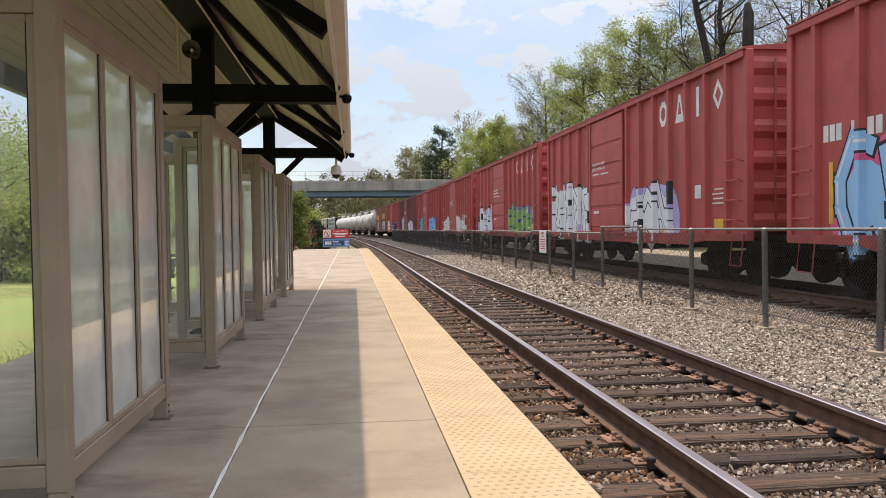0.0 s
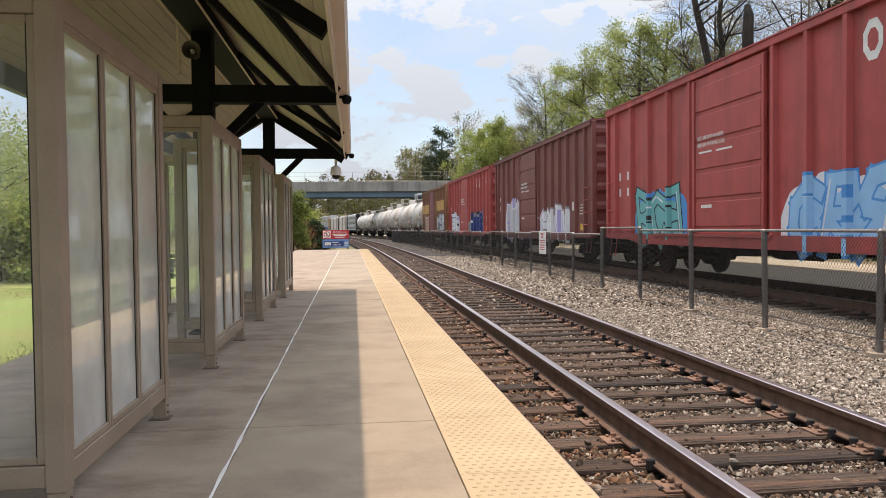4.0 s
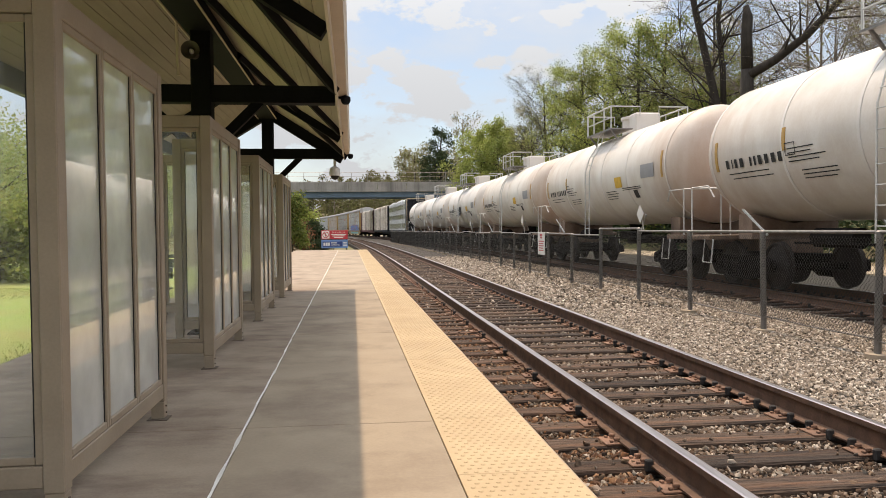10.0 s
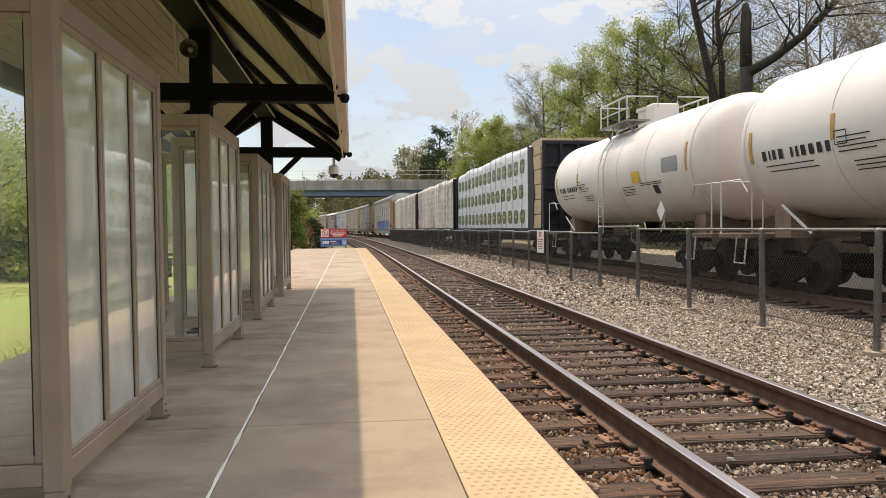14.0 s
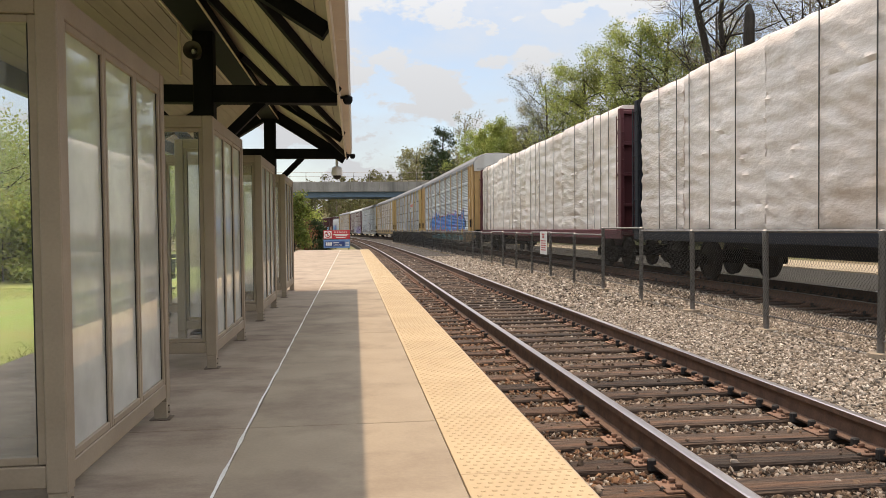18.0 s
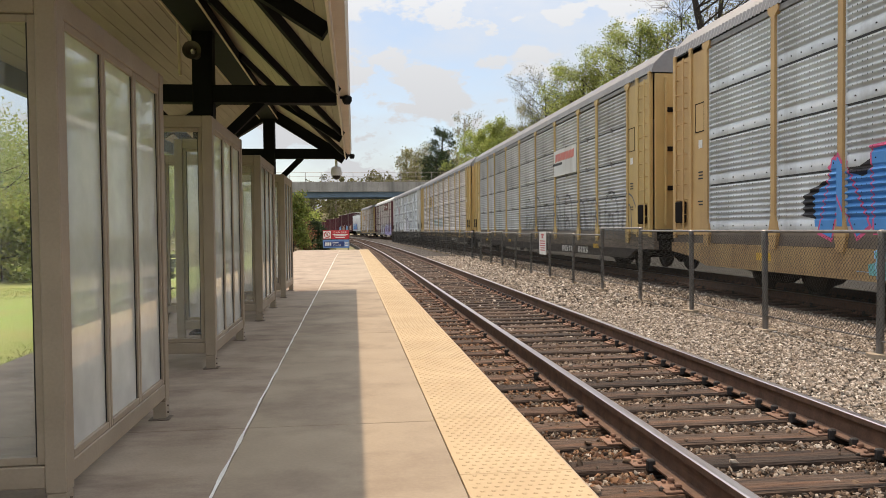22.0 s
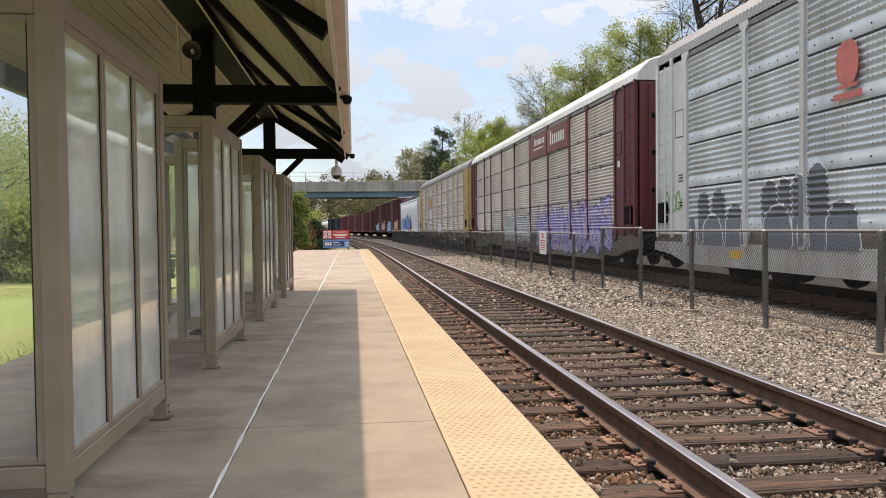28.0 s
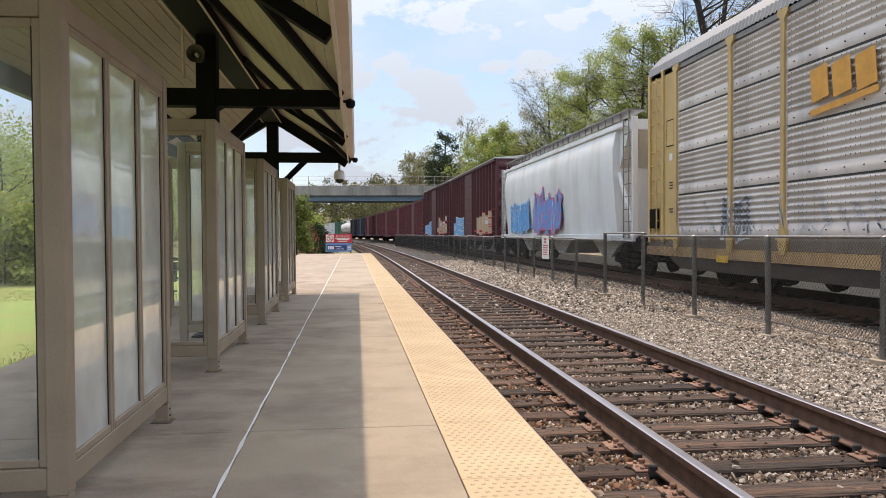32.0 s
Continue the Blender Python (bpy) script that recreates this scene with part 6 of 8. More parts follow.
    for sx in (-1, 1):
        for sy in (-1, 1):
            for z in (1.35, 1.75, 2.15, 2.55):
                part("grab_iron", GRAB_ME, None, car, at=pose(sx * (hw + deep + 0.03), sy * (hl - 0.45), z, 0, 0, 0 if sx < 0 else 180))
            m = M()
            m.tube([(sx * hw, sy * (hl - 0.2), bottom), (sx * (hw + 0.05), sy * (hl - 0.2), bottom - 0.5), (sx * (hw + 0.05), sy * (hl - 0.65), bottom - 0.5), (sx * hw, sy * (hl - 0.65), bottom)], 0.016, 5)
            part("stirrup", m, paint, car)
        ladder(car, sx * 0.95 - 0.2 * sx, -hl - 0.14, 1.3, top - 0.3, 0.4, paint, 8, along_y=False)
    part("brake_wheel", M().tube([(0.5, -hl - 0.2, 2.6), (0.5, -hl - 0.16, 2.6)], 0.26, 16).box(0.42, 0.58, -hl - 0.16, -hl - 0.05, 2.45, 2.75, 0.02), UNDER, car)
    part("underframe", M().box(-0.35, 0.35, -hl - 0.2, hl + 0.2, 0.72, bottom + 0.05, 0.02).box(-1.2, 1.2, -1.0, -0.7, 0.62, bottom).box(-1.2, 1.2, 0.9, 1.2, 0.62, bottom).tube([(-0.9, -1.6, 0.8), (-0.9, -0.2, 0.8)], 0.2, 10), UNDER, car)
    running_gear(car, length, hl - 1.75)
    return car, sorted(ribs_y), hw, deep


def emblem_shape(q, x, y0, y1, z0, z1):
    """Plain open shapes in place of a company's mark: an eight-sided ring, a wedge, an upright, a diamond."""
    cy, cz, a, b = (y0 + y1) / 2, (z0 + z1) / 2, (y1 - y0) / 2, (z1 - z0) / 2
    if q == 2:
        return M().box(x - 0.003, x, cy - 0.065, cy + 0.065, z0, z1)
    outer = ([(math.cos(radians(22.5 + 45 * k)), math.sin(radians(22.5 + 45 * k))) for k in range(8)], [(-1, -1), (1, -1), (0.18, 1), (-0.18, 1)], None, [(-1, 0), (0, -1), (1, 0), (0, 1)])[q]
    n, m = len(outer), M()
    f = 0.55 if q != 1 else 0.42
    m.v = [(x, cy + a * p, cz + b * r) for p, r in outer] + [(x, cy + a * f * p, cz + b * f * r) for p, r in outer]
    m.f = [(k, (k + 1) % n, n + (k + 1) % n, n + k) for k in range(n)]
    return m


def red_boxcar(length, i, paint, label, tags, marks=True):
    body = length - 1.55
    car, ribs, hw, deep = boxcar(length, body, paint, label)
    hl = body / 2
    x = -hw - deep
    if marks:
        # four large white blocks by the leading end
        for q in range(4):
            mid = (ribs[3 - q] + ribs[4 - q]) / 2
            part("marking", emblem_shape(q, -hw - 0.004, mid - 0.24, mid + 0.24, 3.68, 4.34), MARK_WHITE, car, "large white painted shape")
    one_row = [(-0.17 * q - 0.13, 0.0, 0.13, 0.27) for q in range(3)] + [(-0.85 - 0.19 * q, 0.0, 0.14, 0.27) for q in range(4)]
    two_rows = [(-0.13, 0.0, 0.13, 0.22), (-0.75, 0.0, 0.13, 0.22), (-0.13, -0.45, 0.13, 0.22), (-0.75, -0.45, 0.13, 0.22)]
    bars(car, -hw - 0.002, hl - 0.9, 2.58, one_row if i == 1 else two_rows, MARK_WHITE)
    bars(car, -hw - 0.096, 0.1, 3.0, [(1.2, -0.16, 0.6, 0.04), (0.3, -0.17, 0.7, 0.04), (1.2, -1.35, 0.5, 0.07)], MARK_WHITE)
    words("SECURE BOTH HASPS", 0.125, -hw - 0.097, 1.97, 3.13, MARK_WHITE, car, rot=(90, 0, -90), align="LEFT")
    words("BEFORE MOVING CAR", 0.125, -hw - 0.097, 1.97, 2.98, MARK_WHITE, car, rot=(90, 0, -90), align="LEFT")
    bars(car, -hw - 0.002, -hl + 1.0, 1.55, [(0, 0.45, 0.4, 0.03), (0, 0.35, 0.5, 0.03), (0, 0.25, 0.45, 0.03), (0, 0.15, 0.5, 0.03), (1.05, 0.3, 0.3, 0.3)], MARK_WHITE)
    bars(car, -hw - 0.003, -hl + 1.0, 1.16, [(0, 0, 0.40, 0.22), (3.0, -0.1, 0.25, 0.14)], MARK_YELLOW)
    if i == 1:
        bars(car, -hw - 0.003, hl - 1.15, 1.25, [(0, 0, 0.10, 1.0)], MARK_YELLOW)
    for y0, y1, z0, z1, fill, edge, acc in tags:
        graffiti(car, -hw - 0.002, y0, y1, z0, z1, fill, edge, i * 7 + int(y0 * 3) + 50, acc, ribs=ribs, rib_x=x)
    return car


def tank_car(length, i, stained):
    car = thing("tank_car", "white tank car with top platform, ladder and brown stains" if stained else "clean white tank car with top platform and ladder", "freight car", "cars of the train")
    R, CZ = 1.46, 2.82
    hb = length / 2 - 0.92
    k = 40
    m = M()
    ht = hb - 0.30
    prof = [(-ht - 0.75, 0.02)] + [(-ht - 0.75 * math.sin(a), R * math.cos(a) ** 0.92) for a in (1.45, 1.3, 1.12, 0.95, 0.78, 0.6, 0.42, 0.25, 0.1, 0.0)]
    prof = prof + [(-hb * 0.33, R), (hb * 0.33, R)] + [(-y, r) for y, r in prof[::-1]]
    for y, r in prof:
        m.v += [(r * math.cos(2 * math.pi * j / k), y, CZ + r * math.sin(2 * math.pi * j / k)) for j in range(k)]
    m.f = [(a * k + j, a * k + (j + 1) % k, (a + 1) * k + (j + 1) % k, (a + 1) * k + j) for a in range(len(prof) - 1) for j in range(k)]
    part("tank", m, TANK_END if stained else TANK_WHITE, car, smooth=True)

    def hoop(y, w, r, name, material, a0=0, a1=360, steps=48, label=""):
        h = M()
        for j in range(steps + 1):
            a = radians(a0 + (a1 - a0) * j / steps)
            h.v += [(rr_ * math.cos(a), yy, CZ + rr_ * math.sin(a)) for yy, rr_ in ((y - w / 2, R), (y - w / 2, r), (y + w / 2, r), (y + w / 2, R))]
        h.f = [(4 * j + q, 4 * j + q + 1, 4 * j + 5 + q, 4 * j + 4 + q) for j in range(steps) for q in range(3)]
        return part(name, h, material, car, label, smooth=True)

    for y in (-ht, -hb * 0.5, -0.9, 0.9, hb * 0.5, ht):
        hoop(y, 0.07, R + 0.008, "jacket_seam", TANK_WHITE)
    hoop(-ht + 0.22, 0.10, R + 0.012, "reflective_band", BAND_OCHRE, 166, 192, label="vertical yellow band")
    hoop(ht - 0.25, 0.10, R + 0.012, "reflective_band", BAND_OCHRE, 172, 196, label="vertical yellow band")
    hoop(hb - 3.1, 0.10, R + 0.012, "reflective_band", BAND_OCHRE, 172, 188, label="vertical yellow band")

    def decal(y0, y1, a0, a1, material, name="marking"):
        d = M()
        for j in range(5):
            a = radians(a0 + (a1 - a0) * j / 4)
            d.v += [((R + 0.014) * math.cos(a), yy, CZ + (R + 0.014) * math.sin(a)) for yy in (y0, y1)]
        d.f = [(2 * j, 2 * j + 1, 2 * j + 3, 2 * j + 2) for j in range(4)]
        return d

    y = hb - 0.95
    for w in (0.17, 0.06, 0.14, 0.18, -0.14, 0.10, 0.10, 0.17, 0.17, 0.17, 0.17):
        if w > 0:
            part("marking", decal(y - w * 0.72, y, 188, 195, None), MARK_BLACK, car, "black lettering block")
            y -= w + 0.06
        else:
            y += w
    for a0, y0, ln in ((199, hb - 1.0, 1.5), (203, hb - 1.1, 1.5), (187, hb - 3.2, 0.8), (190, hb - 3.2, 0.7), (193, hb - 3.2, 1.1), (196, hb - 3.2, 0.9), (203, hb - 3.5, 1.0), (206, hb - 3.5, 1.0), (209, hb - 3.5, 0.9), (197, -2.6, 1.4), (199, -2.6, 1.4), (199, -1.2, 0.9), (202, -1.2, 1.0), (205, -1.2, 0.9), (208, -1.2, 0.8)):
        part("marking", decal(y0 - ln, y0, a0, a0 + 0.8, None), MARK_BLACK, car, "line of small black lettering")
    sq = M()
    q = decal(-hb + 1.0, -hb + 1.9, 176, 190, None)
    sq.add(q.v, q.f)
    part("placard", sq, SPRAYS["grey"], car, "grey text block")
    yq = M()
    q = decal(-2.65, -2.1, 184, 196, None)
    yq.add(q.v, q.f)
    part("placard", yq, MARK_YELLOW, car, "yellow square placard")
    fr = M()
    for ya, yb, a0, a1 in ((hb - 3.45, hb - 3.43, 183, 192), (hb - 3.15, hb - 3.13, 183, 192), (hb - 3.45, hb - 3.13, 183, 183.7), (hb - 3.45, hb - 3.13, 191.3, 192)):
        q = decal(ya, yb, a0, a1, None)
        fr.add(q.v, q.f)
    part("placard_outline", fr, MARK_BLACK, car)
    bk = M()
    q = decal(-hb + 2.35, -hb + 2.65, 201, 210, None)
    bk.add(q.v, q.f)
    part("placard", bk, MARK_BLACK, car, "square black placard")
    st = part("placard_stand", M().tube([(-1.42, -hb + 1.75, 1.15), (-1.5, -hb + 1.75, 1.62)], 0.018, 6).plate([(-hb + 1.5, 1.62), (-hb + 1.75, 1.36), (-hb + 2.0, 1.62), (-hb + 1.75, 1.88)], 0, -1.53), TANK_WHITE, car, "diamond placard holder")
    if i == 4:
        graffiti(car, -R - 0.02, -0.2, 0.9, 2.2, 2.7, "black", "black", 9, letters=3)
    # manway, platform and railing
    part("manway", M().tube([(0, 0, CZ + R - 0.1), (0, 0, CZ + R + 0.42)], 0.42, 18).tube([(0, 0, CZ + R + 0.42), (0, 0, CZ + R + 0.5), (0, 0, CZ + R + 0.54)], [0.47, 0.47, 0.3], 18), TANK_WHITE, car, smooth=True)
    part("valve_box", M().box(-0.4, 0.4, -1.05, -0.46, CZ + R - 0.1, CZ + R + 0.52, 0.04), TANK_WHITE, car)
    pl = M().box(-1.25, -0.55, -1.2, 1.2, CZ + R - 0.02, CZ + R + 0.02).box(0.55, 1.25, -1.2, 1.2, CZ + R - 0.02, CZ + R + 0.02)
    for sx in (-1, 1):
        for yy in (-1.0, 1.0):
            pl.beam((sx * 1.2, yy, CZ + R), (sx * 0.95, yy, CZ + 1.15), 0.05, 0.05)
    plo = part("platform_walkway", pl, GALV, car, "grating platform")
    for sx in (-1, 1):
        x, rl = sx * 1.22, M()
        z0, z1 = CZ + R, CZ + R + 0.68
        rl.tube([(x, -1.15, z0), (x, -1.15, z1), (x, 1.15, z1), (x, 1.15, z0)], 0.026, 6)
        rl.tube([(x, -1.15, z0 + 0.34), (x, 1.15, z0 + 0.34)], 0.02, 5)
        rl.tube([(x, 0.5, z0), (x, 0.5, z1)], 0.02, 5).tube([(x, -0.5, z0), (x, -0.5, z1)], 0.02, 5)
        for yy in (-1.15, 1.15):
            rl.tube([(x, yy, z1), (sx * 0.3, yy, z1), (sx * 0.3, yy, z0 + 0.4)], 0.02, 5)
        part("railing", rl, PALE_PAINT, plo, "pale pipe railing")
    for sx in (-1, 1):
        ld = M()
        for e in (-0.21, 0.21):
            ld.tube([(sx * 1.1, e + 0.1, CZ + R + 0.02)] + [(sx * (R + 0.13) * math.cos(radians(a)), e + 0.1, CZ + (R + 0.13) * math.sin(radians(a))) for a in (42, 25, 8, -5)] + [(sx * (R + 0.13), e + 0.1, 1.0)], 0.018, 5)
        zs = [(math.cos(radians(a)), math.sin(radians(a))) for a in (38, 27, 16, 5, -6, -16)]
        for c, s in zs:
            ld.tube([(sx * (R + 0.13) * c, -0.11, CZ + (R + 0.13) * s), (sx * (R + 0.13) * c, 0.31, CZ + (R + 0.13) * s)], 0.012, 5)
        for z in (2.15, 1.85, 1.55, 1.25):
            ld.tube([(sx * (R + 0.13), -0.11, z), (sx * (R + 0.13), 0.31, z)], 0.012, 5)
        part("ladder", ld, PALE_PAINT, car)
    for sy in (-1, 1):
        sd = M().prism([(-0.95, 1.0), (-0.95, 1.52), (-0.7, 1.46), (0, 1.32), (0.7, 1.46), (0.95, 1.52), (0.95, 1.0)], 1, sy * (hb - 1.1), sy * (hb - 0.55))
        part("saddle", sd, TANK_RUST, car, "rust-stained saddle")
        em = M().box(-1.45, 1.45, sy * (hb - 0.2), sy * (hb + 0.78), 0.98, 1.08, 0.01).box(-0.3, 0.3, sy * (hb - 1.6), sy * (hb + 0.75), 0.72, 1.0, 0.02)
        part("end_sill", em, TANK_RUST, car, "stained end platform")
        for sx in (-1, 1):
            part("handrail", M().tube([(sx * 1.42, sy * (hb + 0.7), 1.05), (sx * 1.42, sy * (hb + 0.7), 2.15), (sx * 1.42, sy * (hb - 0.1), 2.15), (sx * 1.38, sy * (hb - 0.3), 1.9)], 0.02, 5), PALE_PAINT, car)
            part("end_rail", M().tube([(sx * 1.42, sy * (hb + 0.7), 2.15), (sx * 0.5, sy * (hb + 0.7), 2.15), (sx * 0.5, sy * (hb + 0.7), 1.05)], 0.02, 5), PALE_PAINT, car)
            part("stirrup", M().tube([(sx * 1.45, sy * (hb - 0.4), 1.0), (sx * 1.5, sy * (hb - 0.4), 0.5), (sx * 1.5, sy * (hb), 0.5), (sx * 1.45, sy * (hb), 1.0)], 0.018, 5), PALE_PAINT, car)
            part("brace", M().beam((sx * 1.3, sy * (hb - 2.3), 1.1), (sx * 1.42, sy * (hb - 1.6), 1.6), 0.035, 0.035), PALE_PAINT, car)
    part("bottom_outlet", M().tube([(0, 0, 1.4), (0, 0, 0.75)], [0.22, 0.12], 12).box(-0.4, 0.4, -0.4, 0.4, 0.95, 1.15, 0.03), UNDER, car)
    part("brake_gear", M().tube([(-0.75, 1.8, 1.05), (-0.75, 3.0, 1.05)], 0.18, 10).box(-1.1, 1.1, -2.4, -2.2, 0.8, 1.0).tube([(-0.9, -3.5, 0.95), (-0.9, 3.5, 0.95)], 0.025, 5), UNDER, car)
    running_gear(car, length, hb - 0.85)
    return car


def centerbeam(length, i, frame_paint, label, dotted, seed):
    car = thing("lumber_flat_car", label, "freight car", "cars of the train")
    hl = length / 2 - 0.55
    part("deck", M().box(-1.4, 1.4, -hl, hl, 1.02, 1.16, 0.01).prism([(-hl, 1.02), (-hl + 3, 0.95), (-hl + 5, 0.62), (hl - 5, 0.62), (hl - 3, 0.95), (hl, 1.02)], 0, -0.4, 0.4), frame_paint, car)
    part("side_sill", M().box(-1.46, -1.4, -hl, hl, 0.92, 1.2, 0.01).box(1.4, 1.46, -hl, hl, 0.92, 1.2, 0.01), frame_paint, car)
    for sy in (-1, 1):
        b = part("bulkhead", M().box(-1.42, 1.42, sy * (hl - 0.32), sy * (hl - 0.24), 1.16, 4.72, 0.01), frame_paint, car, "tall end bulkhead")
        for x in (-1.4, -0.7, 0.0, 0.7, 1.4):
            part("stiffener", M().box(x - 0.06, x + 0.06, sy * (hl - 0.24), sy * (hl - 0.04), 1.16, 4.7, 0.01), frame_paint, b)
        for z in (1.9, 2.8, 3.7, 4.6):
            part("stiffener", M().box(-1.34, 1.34, sy * (hl - 0.24), sy * (hl - 0.12), z - 0.05, z + 0.05, 0.01), frame_paint, b)
        ladder(car, -1.47, sy * (hl - 0.14), 1.2, 4.4, 0.36, frame_paint, 9)
    part("center_beam", M().box(-0.12, 0.12, -hl + 0.35, hl - 0.35, 4.45, 4.75, 0.02).box(-0.05, 0.05, -hl + 0.35, hl - 0.35, 1.16, 4.45), frame_paint, car)
    rg = random.Random(seed)
    # wrapped bundles of lumber: columns of several layers, both sides
    y = -hl + 0.42
    cols = []
    while y < hl - 1.2:
        w = rg.choice((2.35, 2.9, 3.6))
        w = min(w, hl - 0.42 - y)
        if hl - 0.42 - (y + w) < 1.2:
            w = hl - 0.42 - y
        cols.append((y, y + w))
        y += w + 0.015
    for ci, (a, b) in enumerate(cols):
        for sx in (-1, 1):
            zt = 4.84 + rg.uniform(-0.05, 0.07)
            m = M()
            # slack sheet over the stacked layers, folded over the top edge
            nu, nv = max(10, int((b - a) / 0.11)), 44
            for u in range(nu + 1):
                for v in range(nv + 1):
                    yy = a + (b - a) * u / nu
                    zz = 1.17 + (zt - 1.17) * v / nv
                    fold = 1 - abs(noise.noise((yy * 0.9 + zz * 0.35, zz * 3.4 - yy * 0.5, i * 5 + sx + ci)))
                    lay = 0.02 if v % 6 == 0 else 0.0
                    d = 0.0 + (0.35 if dotted else 1.0) * (0.042 * fold ** 6 + 0.020 * noise.noise((yy * 1.3, zz * 1.1, i + 3 * ci)) - lay + 0.010 * (ci % 2))
                    top_in = 0.16 * max(0, (v - nv + 3) / 3) ** 2
                    m.v.append((sx * min(1.372 + d - top_in, 1.398 if dotted else 1.430), yy, zz + 0.03 * noise.noise((yy * 1.5, 3, ci)) * v / nv))
            o = len(m.v)
            m.v += [(sx * 0.14, a, 1.17), (sx * 0.14, b, 1.17), (sx * 0.14, b, zt), (sx * 0.14, a, zt)]
            w1 = nv + 1
            m.f = [(u * w1 + v, (u + 1) * w1 + v, (u + 1) * w1 + v + 1, u * w1 + v + 1) for u in range(nu) for v in range(nv)]
            m.f += [tuple([u * w1 for u in range(nu + 1)][::-1] + [o, o + 1]), tuple([u * w1 + nv for u in range(nu + 1)] + [o + 2, o + 3]),
                    tuple([v for v in range(w1)] + [o + 3, o]), tuple([nu * w1 + v for v in range(w1)][::-1] + [o + 1, o + 2]), (o, o + 3, o + 2, o + 1)]
            if dotted and ci == 0:
                # bare timber where the wrap has torn away
                for q in range(6):
                    zq = 1.17 + q * (zt - 1.17) / 6
                    part("timber_layer", M().box(sx * 0.14, sx * 1.36, a, b - 0.5, zq, zq + (zt - 1.17) / 6 - 0.03, 0.006), TIMBER, car, "bare tan timber")
                if sx < 0:
                    rag = [(b - 0.9 + 0.5 * noise.noise((z * 1.3, 2, 7)), z) for z in (1.2, 1.6, 2.1, 2.6, 3.1, 3.6, 4.1, 4.6)]
                    part("torn_wrap", M().prism(rag + [(b + 0.1, 4.75), (b + 0.1, 1.2)], 0, -1.40, -1.388), MARK_BLACK, car, "black inside of the torn wrap")
                continue
            part("wrapped_load", m, WRAP_WHITE if dotted else WRAP_GLOSS if ci % 3 == 1 else WRAP, car, "lumber in white plastic wrap", smooth=True)
            for f in ((0.12, 0.52) if ci % 2 else (0.3, 0.62, 0.9)) if not dotted else (0.33, 0.8):
                yy = a + (b - a) * f
                part("strap", M().box(sx * 1.428, sx * 1.440, yy - 0.012, yy + 0.012, 1.18, zt + 0.01).box(sx * 0.2, sx * 1.30, yy - 0.012, yy + 0.012, zt + 0.012, zt + 0.022), STRAP, car)
    if dotted:
        shield = tuple(((0.45 - 0.035 * math.cos(4 * a)) * math.cos(a), (0.34 - 0.03 * math.cos(4 * a)) * math.sin(a)) for a in (2 * math.pi * k / 24 for k in range(24)))
        for r in range(3):
            for c in range(15):
                yy, zz = -hl + 3.9 + c * (2 * hl - 5.2) / 14 + 0.3 * (r % 2), 1.72 + r * 1.12 + 0.05 * noise.noise((c * 1.7, r, 3))
                em = part("printed_emblem", M().plate([(yy + p, zz + q) for p, q in shield], 0, -1.3990), OLIVE_DARK, car, "olive plaque print on the wrap")
                part("emblem_field", M().plate([(yy + p * 0.8, zz + q * 0.8) for p, q in shield], 0, -1.4005), OLIVE, em)
                part("emblem_bar", M().plate([(yy - 0.27, zz - 0.04), (yy + 0.27, zz - 0.04), (yy + 0.27, zz + 0.06), (yy - 0.27, zz + 0.06)], 0, -1.4020), OLIVE_PALE, em)
    running_gear(car, length, hl - 2.2)
    return car


# corrugated autorack panel, shared by all: a plain bolted band below, rolled ridges above
def autorack_panel(w, h, material, band=0.2, ridges=7, holes=True):
    m = M()
    prof = [(-0.012, 0.0), (-0.02, 0.015)] + ([(-0.02, band * h - 0.02), (0.0, band * h)] if band else [])
    for i in range(ridges):
        z0, st = h * (band + 0.02 + (0.97 - band) * i / ridges), h * (0.97 - band) / ridges
        prof += [(0.018 - 0.027 * (1 - math.cos(2 * math.pi * q / 6)), z0 + st * q / 6) for q in range(6)]
    prof += [(0.0, h * 0.992), (0.0, h)]
    k = len(prof)
    m.v = [(x, yy, z) for yy in (0, w) for x, z in prof]
    m.f = [(i, i + 1, k + i + 1, k + i) for i in range(k - 1)]
    smooth_n = len(m.f)
    m.box(-0.03, 0.0, 0.0, 0.025, 0.0, h).box(-0.03, 0.0, w - 0.025, w, 0, h)
    solid = len(m.f)
    if band:
        for j in range(6):
            yy = w * (j + 0.5) / 6
            for z in (0.5,):
                m.box(-0.034, -0.019, yy - 0.010, yy + 0.010, band * h * z - 0.010, band * h * z + 0.010)
    if holes:
        for i in range(ridges):
            z0, st = h * (band + 0.02 + (0.97 - band) * i / ridges), h * (0.97 - band) / ridges
            for j in range(int(w / 0.105)):
                if j % 6 == 5:
                    continue
                yy, z = 0.06 + j * 0.105, z0 + st * 0.5
                m.add([(-0.0375, yy, z - 0.013), (-0.0375, yy + 0.012, z - 0.013), (-0.0375, yy + 0.012, z + 0.013), (-0.0375, yy, z + 0.013)], [(0, 1, 2, 3)])
    me = bpy.data.meshes.new("side_panel")
    me.from_pydata(m.v, [], m.f)
    me.materials.append(material)
    me.materials.append(UNDER)
    for p in me.polygons[:smooth_n]:
        p.use_smooth = True
    for p in me.polygons[solid:]:
        p.material_index = 1
    return me


